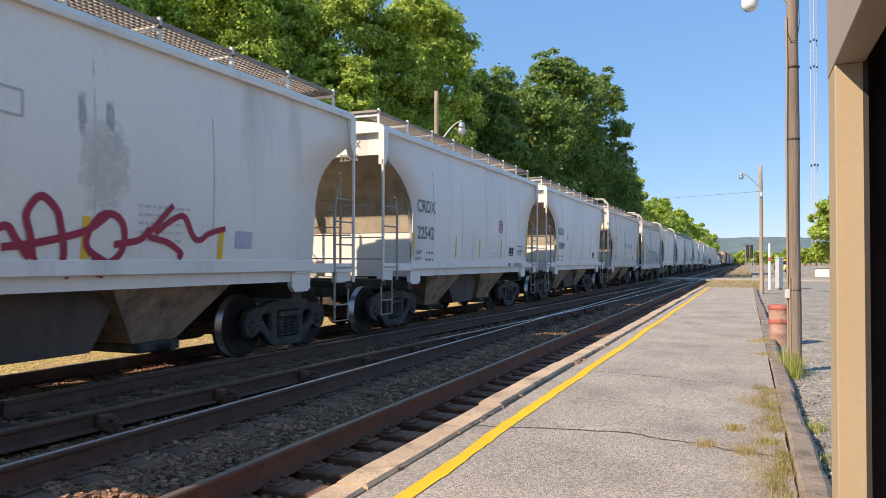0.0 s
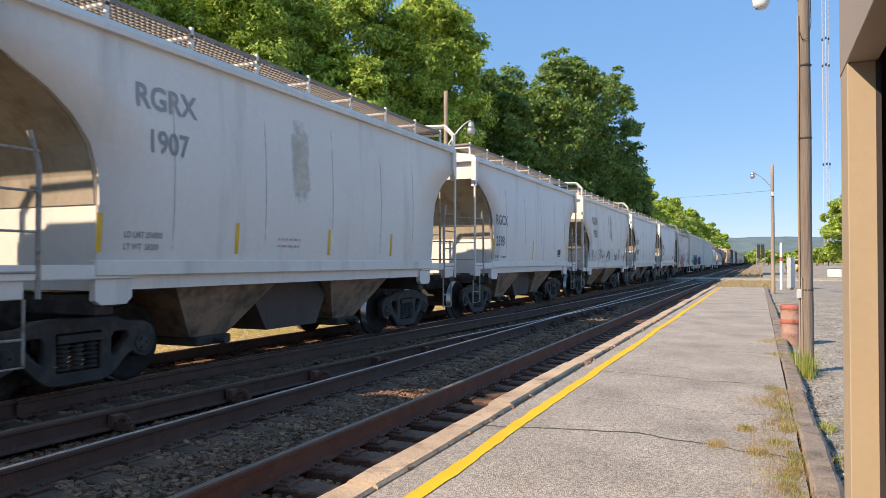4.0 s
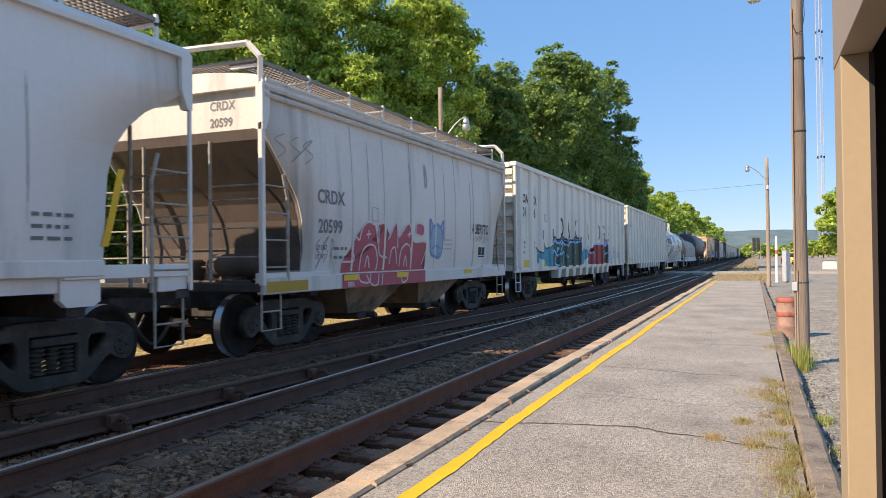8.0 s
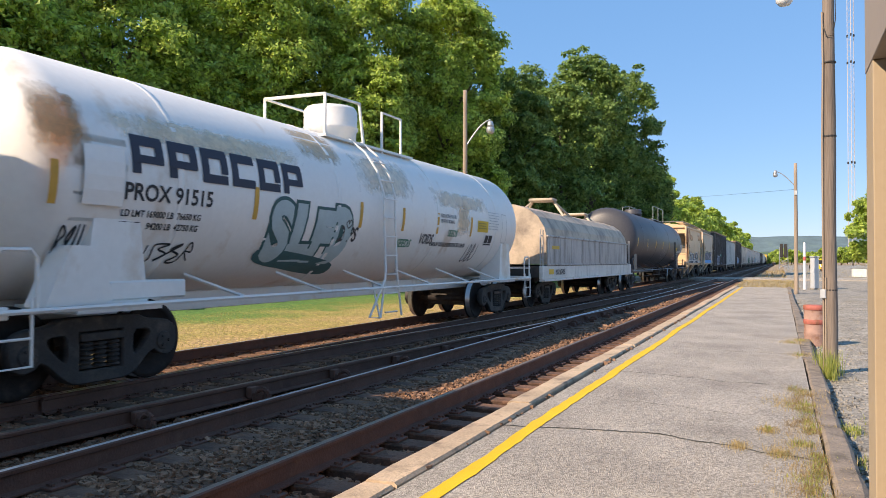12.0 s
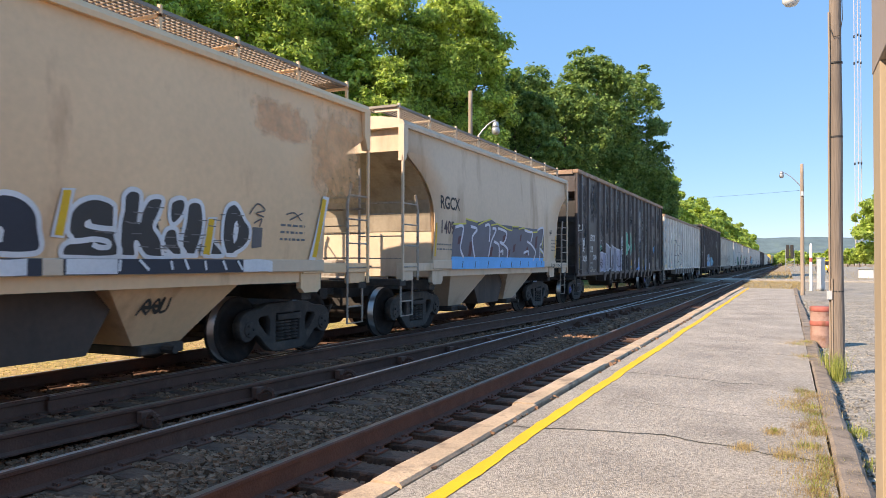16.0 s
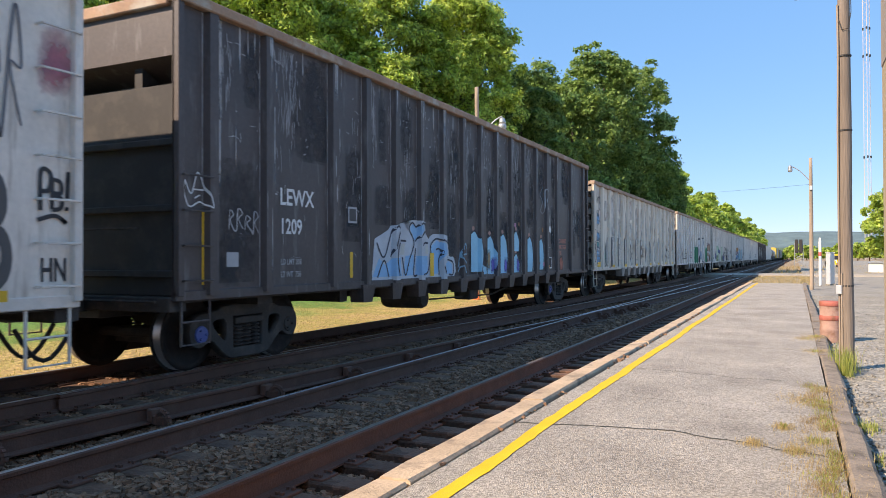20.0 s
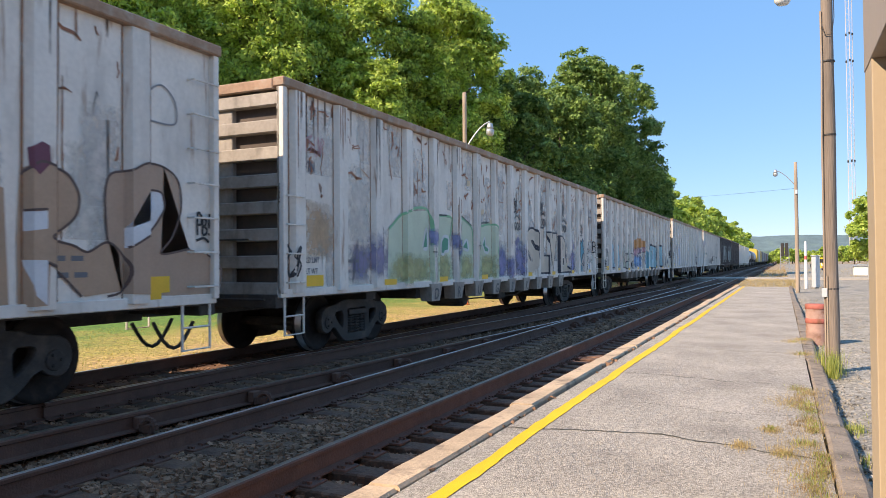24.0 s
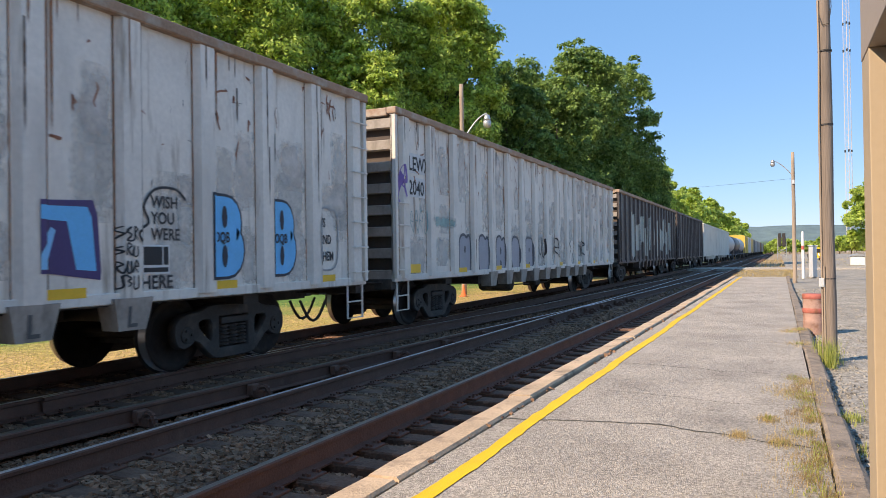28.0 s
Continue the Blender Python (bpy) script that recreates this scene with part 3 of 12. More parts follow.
blades("weeds", 420, tufts([(0.56, 11.2, 1.0), (0.62, 10.95, 0.8), (0.5, 11.6, 0.8), (0.56, 10.6, 0.5)], 0.07, YARD), (0.08, 0.42), 0.004, M["weed"], "tall green weeds at the foot of a wooden pole", "weeds", 13, 0.35)
blades("weeds", 500, tufts([(0.62, 6.2, 1.0), (0.7, 5.4, 0.9), (0.9, 8.0, 0.7), (0.55, 7.4, 0.6)], 0.09, YARD), (0.03, 0.09), 0.004, M["weed"], "low weeds scattered over the gravel", "weeds", 14, 0.8)


def on_verge(rg):
    y = 4 + 60 * rg.uniform() ** 1.6
    x = -9.75 - 7.5 * rg.uniform() ** 1.1
    return x, y, -0.36


blades("verge_grass", 40000, on_verge, (0.012, 0.04), 0.006, M["lawn_blade"], "short sun-dried grass on the verge beyond the tracks", "grass", 15, 0.9)
blades("scrub_grass", 5000, lambda rg: (rg.uniform(-2.6, 0.9), 43.5 + 18 * rg.uniform(), -0.12), (0.03, 0.14), 0.012, M["blade"], "dry scrub grass past the platform end", "grass", 16, 0.7)
blades("scrub_grass", 4000, lambda rg: (rg.uniform(-2.4, 30), rg.uniform(70, 140), -0.3), (0.1, 0.4), 0.03, M["blade"], "dry scrub grass past the road crossing", "grass", 17, 0.7)


# ---- trees ----
def tree(x, y, h, r, leaf, seed, n=9000, size=0.2, base=0.12, label="tall broad-leaved tree in full green leaf", z0=-0.36):
    rg = np.random.RandomState(seed)
    t = thing("tree", label, "tree", pose(x, y, z0), group="trees along the tracks")
    bm = bmesh.new()
    lean = Vector((rg.uniform(-0.4, 0.4), rg.uniform(-0.4, 0.4), 0))
    knots = [Vector((0, 0, 0)), Vector((0, 0, h * 0.25)) + lean * 0.3, Vector((0, 0, h * 0.5)) + lean, Vector((0, 0, h * 0.82)) + lean * 1.5]
    tr = h * 0.018 + 0.06
    for i in range(3):
        rod(bm, knots[i], knots[i + 1], tr * (1.25, 0.85, 0.5)[i], 8, tr * (0.85, 0.5, 0.12)[i])
    part("trunk", bm, M["bark"], t, smooth=True)
    bm = bmesh.new()
    for i in range(9):
        a, z = rg.uniform(0, 6.28), rg.uniform(0.2, 0.62)
        p = Vector((0, 0, h * z)) + lean * z * 1.5
        q = p + Vector((math.cos(a), math.sin(a), rg.uniform(0.4, 0.9))) * r * rg.uniform(0.5, 0.8)
        rod(bm, p, q, tr * 0.42, 6, tr * 0.1)
    part("limb", bm, M["bark"], t)
    # boughs of leaves over an uneven crown: each bough carries sprays, each spray its leaves
    k = max(26, int(n / 340))
    u = rg.normal(size=(k, 3))
    u /= np.linalg.norm(u, axis=1)[:, None]
    u[:, 2] = np.where(u[:, 2] < -0.7, -u[:, 2], u[:, 2])
    ch = h * (1 - base) / 2
    lobe = rg.uniform(0.12, 0.27, k)
    rad = rg.uniform(0.80, 1.0, k) * np.array([1 + 0.24 * noise.noise((d[0] * 2.2 + seed, d[1] * 2.2, d[2] * 2.2)) for d in u]) - lobe * 0.75
    c = u * rad[:, None] * np.array((r, r, ch))
    c[:, 2] += h * base + ch
    pick = rg.choice(k, size=n, p=lobe ** 1.6 / (lobe ** 1.6).sum())
    sprays = 11
    v = rg.normal(size=(k, sprays, 3)) + 0.7 * u[:, None]
    v /= np.linalg.norm(v, axis=2)[..., None]
    lr = lobe * (0.55 * r + 0.45 * min(r, ch))
    hub = c[:, None] + v * (lr[:, None] * rg.uniform(0.7, 1.05, (k, sprays)))[..., None] * np.array((1, 1, 0.78))
    sp = rg.randint(0, sprays, n)
    off = rg.normal(size=(n, 3)) * (0.19 * lr[pick])[:, None] * np.array((1, 1, 0.7))
    p = hub[pick, sp] + off
    deep = rg.uniform(size=n) < 0.10
    q = rg.normal(size=(n, 3))
    q *= (rg.uniform(0.2, 0.72, n) / np.linalg.norm(q, axis=1))[:, None]
    p = np.where(deep[:, None], q * np.array((r, r, ch)) + np.array((0, 0, h * base + ch)), p)
    nrm = rg.normal(size=(n, 3)) * 0.55 + 0.75 * v[pick, sp] + np.array((0, 0, 0.45))
    nrm /= np.linalg.norm(nrm, axis=1)[:, None]
    ax = np.cross(nrm, rg.normal(size=(n, 3)))
    ax /= np.linalg.norm(ax, axis=1)[:, None]
    ay = np.cross(nrm, ax)
    s = size * rg.uniform(0.6, 1.3, n)[:, None]
    v = np.stack((p + ax * s, p - ax * s * 0.6 + ay * s * 0.62, p - ax * s * 0.6 - ay * s * 0.62), 1)
    i = 3 * np.arange(n)[:, None]
    me = bpy.data.meshes.new("crown")
    me.from_pydata(v.reshape(-1, 3).tolist(), [], np.concatenate((i, i + 1, i + 2), 1).tolist())
    me.materials.append(leaf)
    crown = new("crown", me)
    crown.parent = t
    return t


NEAR_TREES = ((-21.0, 46, 22, 4.6), (-25.5, 41, 22.5, 5.2), (-29.5, 35, 22, 5.8), (-33.0, 28, 20.5, 5.8), (-35.5, 21, 19.5, 5.8), (-37.5, 14, 19, 5.6),
              (-40.0, 7, 18, 5.6), (-35, 40, 24, 6.0), (-41, 28, 24, 6.5), (-43, 17, 22, 6.5), (-30.5, 31.5, 16, 4.0), (-33.5, 17.5, 14, 4.2), (-23.5, 38.5, 15.5, 3.6))
for i, (x, y, h, r) in enumerate(NEAR_TREES):
    tree(x, y, h, r, M["leaf"] if i % 3 else M["leaf_light"], 20 + i, 74000, 0.155, 0.06)
MID_TREES = ((-19.2, 54, 17.3, 4.0), (-17.8, 63, 18.8, 4.6), (-16.0, 93, 14.5, 4.4), (-17.2, 71, 24.4, 4.8), (-16.0, 79, 23.8, 5.4), (-22.5, 66, 20.0, 5.4), (-23, 80, 22, 5.5), (-19.5, 90, 18, 5.0), (-27, 56, 23, 6))
for i, (x, y, h, r) in enumerate(MID_TREES):
    tree(x, y, h, r, M["leaf_deep"], 50 + i, 46000, 0.175, 0.05)
RNG = random.Random(21)
y = 112
while y < 420:
    tree(-18.8 + RNG.uniform(-1.5, 1.0), y, RNG.uniform(15.0, 18.8), RNG.uniform(4.6, 5.8), M["leaf_light"], int(y) + 300, 9000 if y < 180 else 3600, 0.36 if y < 180 else 0.6, 0.03, "light green tree in full leaf beside the tracks")
    y += RNG.uniform(9, 12) * (1 if y < 200 else 1.5)
# undergrowth behind the lawn
RNG = random.Random(5)
for i in range(16):
    tree(-43 - RNG.uniform(0, 6) + i * 1.2, 6 + i * 6.5, RNG.uniform(6, 10), RNG.uniform(3.5, 4.5), M["leaf_deep"], 500 + i, 8000, 0.30, 0.0, "dark leafy understorey tree at the wood's edge")
tree(8.2, 74, 8.2, 3.2, M["leaf_light"], 77, 16000, 0.20, 0.12, "small bright green tree beside the gravel yard")


# ---- far distance ----
def ridge(name, y, x0, x1, top, rough, material, label, seed):
    bm = bmesh.new()
    rows = []
    n = 160
    for i in range(n + 1):
        x = x0 + (x1 - x0) * i / n
        z = top * (0.82 + rough * noise.noise((x * 0.0011, seed, 0)) + rough * 0.35 * noise.noise((x * 0.006, seed, 1)) + rough * 0.10 * noise.noise((x * 0.04, seed, 2)))
        rows.append([bm.verts.new((x, y + d, max(0, z * f) - 1)) for d, f in ((-500, 0.0), (-260, 0.5), (-90, 0.88), (0, 1.0), (300, 0.6))])
    for a, b in zip(rows, rows[1:]):
        for i in range(4):
            bm.faces.new((a[i], b[i], b[i + 1], a[i + 1])).smooth = True
    return tagged(part(name, bm, material), label, "hill", kind="structure")


ridge("backdrop", 3900, -2600, 3200, 150, 0.28, M["hill"], "long hazy wooded ridge on the horizon", 2.0)
ridge("backdrop_valley", 1500, -1400, 1500, 24, 0.5, M["valley"], "low wooded valley floor before the ridge", 5.0)
RNG = random.Random(9)
for i in range(26):
    yy = RNG.uniform(330, 620)
    tree(yy * RNG.uniform(-0.012, 0.20), yy, RNG.uniform(5, 9), RNG.uniform(3.5, 6), M["leaf_light"] if i % 2 else M["leaf"], 800 + i, 1000, 0.8, 0.0, "distant rounded green tree in the valley")


# ---- poles, lamps and yard things ----
def wooden_pole(x, y, h, r, label, material, z=YARD):
    p = thing("utility_pole", label, "pole", pose(x, y, z), group="wooden poles")
    bm = bmesh.new()
    hs = [-0.3 + (h + 0.3) * i / 14 for i in range(15)]
    tube(bm, [(0.012 * noise.noise((t * 0.7, x, 0)), 0.012 * noise.noise((t * 0.7, y, 5)), t) for t in hs], r, 14, [r * (1 - 0.25 * t / h) for t in hs])
    part("shaft", bm, material, p, smooth=True)
    return p


def lamp_head(parent, tip, root, milky, size=1.0):
    """A bent arm from the pole with a hanging street lamp."""
    bm = bmesh.new()
    pts = []
    for i in range(9):
        f = i / 8
        pts.append(Vector(root).lerp(Vector(tip), f) + Vector((0, 0, 0.32 * math.sin(f * math.pi * 0.62) * size)))
    tube(bm, pts, 0.022 * size, 7)
    part("arm", bm, M["galv"], parent, "thin bent steel arm")
    e = pts[-1]
    bm = bmesh.new()
    lathe(bm, ((0.02, 0.16), (0.07, 0.14), (0.09, 0.05), (0.10, 0.0), (0.02, -0.01)), e + Vector((0, 0, -0.12 * size)), 14)
    if size != 1.0:
        bmesh.ops.scale(bm, vec=(size,) * 3, space=Matrix.Translation(-e), verts=bm.verts[:])
    part("lamp_housing", finish(bm), M["galv"], parent, smooth=True)
    bm = bmesh.new()
    lathe(bm, ((0.10, 0.0), (0.115, -0.05), (0.11, -0.14), (0.07, -0.19), (0.02, -0.2)), e + Vector((0, 0, -0.13 * size)), 14)
    if size != 1.0:
        bmesh.ops.scale(bm, vec=(size,) * 3, space=Matrix.Translation(-e), verts=bm.verts[:])
    part("lamp_glass", finish(bm), M["lamp_glass"] if milky else M["galv"], parent, "milky glass lamp bowl" if milky else "", smooth=True)


p1 = wooden_pole(0.6, 11.15, 7.2, 0.088, "weathered grey wooden pole with conduit beside the platform", M["pole"])
lamp_head(p1, (-0.54, -0.05, 5.08), (-0.05, 0, 5.12), True, 1.0)
bm = bmesh.new()
tube(bm, ((-0.085, -0.05, 0.05), (-0.088, -0.05, 3.2), (-0.075, -0.06, 4.2), (-0.08, -0.05, 4.9)), 0.014, 6)
tube(bm, ((-0.06, -0.075, 0.0), (-0.06, -0.08, 1.3)), 0.012, 6)
part("conduit", bm, M["pole_tan"], p1, "rusty conduit pipe strapped to the pole")
bm = bmesh.new()
box(bm, -0.125, -0.06, -0.10, -0.04, 1.02, 1.14, 0.006)
part("junction_box", bm, M["cabinet"], p1, "small grey junction box")
bm = bmesh.new()
for z in (0.72, 1.12, 3.2, 4.2):
    lathe(bm, ((0.083, z), (0.088, z), (0.088, z + 0.02), (0.083, z + 0.02)), (0, 0, 0), 14)
part("strap", finish(bm), M["dark_metal"], p1)
bm = bmesh.new()
tube(bm, [(-0.07, -0.06, 4.7), (-0.03, -0.09, 4.55), (0.05, -0.085, 4.56), (0.085, -0.02, 4.8), (0.08, 0.0, 5.2)], 0.006, 5)
part("cable", bm, M["dark_metal"], p1)

p2 = wooden_pole(0.63, 37.8, 6.1, 0.095, "tan wooden pole with a small street lamp", M["pole_tan"])
lamp_head(p2, (-0.86, -0.1, 5.48), (-0.05, 0, 5.05), False, 0.9)
bm = bmesh.new()
box(bm, -0.06, 0.06, -0.14, -0.08, 4.6, 4.8, 0.01)
part("insulator_box", bm, M["cabinet"], p2, "small white box on the pole")
p3 = wooden_pole(-12.73, 29.8, 9.35, 0.12, "tan wooden pole with a street lamp behind the train", M["pole_tan"], -0.36)
lamp_head(p3, (1.05, 0.4, 7.55), (0.08, 0, 6.9), False, 1.6)

wire = thing("overhead_wire", "thin black wire strung across the tracks to a pole", "wire")
bm = bmesh.new()
pa, pb = Vector((0.6, 37.8, 4.75)), Vector((-21, 104, 11.0))
tube(bm, [pa.lerp(pb, i / 16) - Vector((0, 0, 0.5 * math.sin(math.pi * i / 16))) for i in range(17)], 0.006, 5)
part("strand", bm, M["dark_metal"], wire)

drum = thing("oil_drum", "small faded red steel drum used as a litter bin", "drum", pose(0.55, 14.85, -0.14))
bm = bmesh.new()
lathe(bm, ((0.178, 0.0), (0.186, 0.012), (0.183, 0.03), (0.183, 0.215), (0.191, 0.235), (0.183, 0.255), (0.183, 0.455), (0.191, 0.475), (0.183, 0.495), (0.183, 0.70), (0.190, 0.715), (0.186, 0.73), (0.172, 0.73), (0.172, 0.10), (0.02, 0.10)), (0, 0, 0), 24)
part("shell", finish(bm), M["drum_body"], drum, smooth=True)
for z0, z1 in ((0.40, 0.49), (0.655, 0.745)):
    bm = bmesh.new()
    lathe(bm, ((0.1845, z0), (0.194, z0 + 0.01), (0.194, z1 - 0.01), (0.1845, z1)), (0, 0, 0), 24)
    part("band", finish(bm), M["drum_red"], drum, "faded red painted band", smooth=True)

post = thing("signal_post", "slim white painted post beside the access road", "post", pose(1.12, 43.2, YARD))
bm = bmesh.new()
lathe(bm, ((0.09, 0), (0.075, 0.05), (0.07, 2.3), (0.05, 2.5), (0.01, 2.53)), (0, 0, 0), 10)
part("shaft", finish(bm), M["white_paint"], post, smooth=True)
bm = bmesh.new()
lathe(bm, ((0.075, 1.55), (0.08, 1.56), (0.08, 1.75), (0.075, 1.76)), (0, 0, 0), 10)
part("collar", finish(bm), mat("faded_red_band", (0.5, 0.12, 0.10), 0.6), post, "faded red band")
cab = thing("equipment_cabinet", "tall silver-grey trackside equipment cabinet", "cabinet", pose(1.62, 44.2, YARD))
bm = bmesh.new()
box(bm, -0.2, 0.2, -0.22, 0.22, 0.06, 1.72, 0.012)
part("body", bm, M["cabinet"], cab)
bm = bmesh.new()
box(bm, -0.18, 0.18, -0.236, -0.222, 0.12, 1.62, 0.006)
part("door", bm, M["cabinet"], cab)
bm = bmesh.new()
box(bm, -0.24, 0.24, -0.26, 0.26, 1.72, 1.77, 0.01)
part("roof", bm, M["cabinet"], cab)
bm = bmesh.new()
box(bm, -0.26, 0.26, -0.28, 0.28, -0.1, 0.06, 0.01)
part("plinth", bm, M["gravel"], cab, "concrete plinth")
arm = thing("leaning_pole", "pale striped pole that leans against the cabinet", "pole", pose(1.9, 43.4, YARD))
bm = bmesh.new()
rod(bm, (0.42, -0.2, 0), (-0.02, 0.55, 1.35), 0.03, 8)
part("shaft", bm, M["white_paint"], arm)
bm = bmesh.new()
for k in (0.15, 0.45, 0.75):
    a, b = Vector((0.42, -0.2, 0)), Vector((-0.02, 0.55, 1.35))
    rod(bm, a.lerp(b, k), a.lerp(b, k + 0.14), 0.032, 8)
part("stripe", bm, mat("brown_stripe_paint", (0.25, 0.12, 0.07), 0.7), arm, "brown painted stripes")

# yellow work truck parked far down the yard
truck = thing("work_truck", "yellow maintenance truck parked far down the yard", "truck", pose(5.6, 120, -0.3, 0, 0, 12))
bm = bmesh.new()
prism(bm, ((0.0, 0.55), (2.0, 0.55), (2.0, 1.2), (1.6, 1.3), (1.25, 2.0), (0.1, 2.05)), "x", -0.8, 0.8)
part("cab", finish(bm), M["signal_yellow"], truck)
bm = bmesh.new()
box(bm, -0.85, 0.85, 2.0, 4.6, 0.6, 1.1, 0.03)
part("bed", bm, M["dark_metal"], truck)
bm = bmesh.new()
box(bm, -0.7, 0.7, -0.012, 0.05, 1.3, 1.85, 0.01)
part("rear_window", bm, M["dark_metal"], truck)
for sx in (-0.75, 0.75):
    for yy in (0.9, 3.8):
        bm = bmesh.new()
        lathe(bm, ((0.38, -0.12), (0.42, -0.08), (0.42, 0.08), (0.38, 0.12)), (sx, yy, 0.42), 14, "x")
        part("wheel", finish(bm), M["dark_metal"], truck)

# signal mast far along the track
sig = thing("railway_signal", "distant railway signal mast with lattice and heads", "signal", pose(0.4, 150, -0.3))
bm = bmesh.new()
for sx in (-0.8, 0.8):
    for sy in (-0.4, 0.4):
        rod(bm, (sx, sy, 0), (sx * 0.8, sy, 4.2), 0.07, 5)
for z in (0.4, 1.3, 2.2, 3.1, 4.0):
    rod(bm, (-0.8, -0.4, z), (0.8, -0.4, min(4.2, z + 0.8)), 0.05, 4)
    rod(bm, (0.8, -0.4, z), (-0.8, -0.4, min(4.2, z + 0.8)), 0.05, 4)
part("lattice", bm, M["galv"], sig)
for sx in (-0.35, 0.35):
    bm = bmesh.new()
    box(bm, sx - 0.28, sx + 0.28, -0.6, -0.4, 2.4, 4.9, 0.08)
    part("signal_head", bm, M["dark_metal"], sig)

# radio mast on the horizon
mast = thing("radio_mast", "very tall thin lattice radio mast far away", "radio mast", pose(33.2, 430, -0.3))
bm = bmesh.new()
legs = [Vector((1.7 * math.cos(a), 1.7 * math.sin(a), 0)) for a in (0.5, 2.6, 4.7)]
for p in legs:
    rod(bm, p, p + Vector((0, 0, 190)), 0.16, 5)
part("leg", bm, M["red_white"], mast)
bm = bmesh.new()
for i in range(60):
    z = 3.1 * i
    for a, b in ((0, 1), (1, 2), (2, 0)):
        rod(bm, legs[a] + Vector((0, 0, z)), legs[b] + Vector((0, 0, z + 3.1)), 0.055, 4)
part("bracing", bm, M["red_white"], mast)
bm = bmesh.new()
for z in (52, 104, 118, 150):
    for p in legs:
        box(bm, p.x - 0.4, p.x + 0.4, p.y - 0.3, p.y + 0.3, z, z + 1.2, 0.05)
part("antenna", bm, M["dark_metal"], mast)

# grey utility boxes and a shed by the small tree
ub = thing("utility_box", "grey metal utility box under the small tree", "utility box", pose(7.4, 70, -0.3))
bm = bmesh.new()
box(bm, -0.9, 0.9, -0.6, 0.6, 0.1, 1.35, 0.03)
part("body", bm, M["cabinet"], ub)
bm = bmesh.new()
box(bm, -0.95, 0.95, -0.65, 0.65, 1.35, 1.42, 0.02)
part("lid", bm, M["cabinet"], ub)
bm = bmesh.new()
box(bm, -1.0, 1.0, -0.7, 0.7, -0.1, 0.1, 0.02)
part("plinth", bm, M["gravel"], ub)
shed = thing("white_shed", "small white hut behind the tree", "shed", pose(6.9, 82, -0.3))
bm = bmesh.new()
box(bm, -0.6, 0.6, -0.6, 0.6, 0, 1.05, 0.02)
part("wall", bm, M["white_paint"], shed)
bm = bmesh.new()
prism(bm, ((-0.7, 1.05), (0.7, 1.05), (0, 1.3)), "y", -0.7, 0.7)
part("roof", finish(bm), M["galv"], shed)

# white box trailer, posts and an orange marker on the lawn
trl = thing("flat_trailer", "low white box trailer standing on the lawn", "trailer", pose(-20.5, 20.0, -0.36, 0, 0, -55))
bm = bmesh.new()
box(bm, -1.3, 1.3, -0.6, 0.6, 0.32, 0.72, 0.03)
part("bed", bm, M["white_paint"], trl)
for sx in (-0.35, 0.35):
    for sy in (-0.6, 0.6):
        bm = bmesh.new()
        lathe(bm, ((0.18, -0.07), (0.22, -0.05), (0.22, 0.05), (0.18, 0.07)), (sx, sy, 0.22), 14, "y")
        part("wheel", finish(bm), M["dark_metal"], trl)
for x, y in ((-19.5, 24.6), (-15.2, 33.0), (-22.0, 30.5)):
    q = thing("marker_post", "short pale wooden post on the lawn", "post", pose(x, y, -0.36))
    bm = bmesh.new()
    rod(bm, (0, 0, -0.2), (0, 0, 0.85), 0.06, 8)
    part("shaft", bm, M["white_paint"], q)
cone = thing("traffic_cone", "small orange marker cone on the verge", "cone", pose(-12.2, 28.5, -0.36))
bm = bmesh.new()
lathe(bm, ((0.18, 0), (0.18, 0.03), (0.11, 0.04), (0.03, 0.5), (0.02, 0.51)), (0, 0, 0), 12)
part("body", finish(bm), mat("orange_cone_plastic", (0.75, 0.16, 0.04), 0.5), cone, smooth=True)


# ---- shelter beside the camera ----
WX, WT, JAMB, WEND, LINTEL = 0.397, 0.134, 4.0, 4.31, 2.36
hut = thing("wall_shelter", "beige painted station shelter wall with a wide opening", "wall", kind="structure")
bm = bmesh.new()
box(bm, WX + 0.003, WX + WT, JAMB, WEND, -0.3, LINTEL, 0.004)
part("jamb", bm, M["beige"], hut, "smooth beige door jamb")
bm = bmesh.new()
box(bm, WX, WX + WT, -3.0, WEND, LINTEL, 3.9, 0.004)
part("lintel", bm, M["greige"], hut, "grey-beige painted lintel board")
bm = bmesh.new()
box(bm, WX + WT - 0.012, WX + WT + 0.01, JAMB - 0.012, JAMB + 0.01, -0.3, LINTEL)
part("trim", bm, M["dark_room"], hut, "thin dark metal edge strip")
bm = bmesh.new()
box(bm, WX, WX + WT, -3.2, -0.8, -0.3, LINTEL, 0.004)
part("wall", bm, M["greige"], hut)
# inside surfaces take the dark colour that stands for the room's shade
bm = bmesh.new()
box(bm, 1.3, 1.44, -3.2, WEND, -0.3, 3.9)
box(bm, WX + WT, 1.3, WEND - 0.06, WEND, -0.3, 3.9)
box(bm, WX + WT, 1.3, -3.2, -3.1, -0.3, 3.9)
part("inner_wall", bm, M["dark_room"], hut, "inner wall coloured dark brown for the unlit room")
bm = bmesh.new()
box(bm, 0.62, 0.68, JAMB - 0.16, JAMB - 0.10, -0.3, 2.15, 0.006)
box(bm, 0.62, 0.68, JAMB - 0.16, JAMB - 0.10, 2.15, 2.2, 0.004)
part("door_stile", bm, M["beige"], hut, "beige edge of an inner door")
bm = bmesh.new()
box(bm, WX - 0.003, 1.6, -3.3, WEND + 0.1, 3.9, 4.0)
tagged(part("ceiling_shelter", bm, M["greige"]), "flat painted shelter roof", "roof", kind="structure")
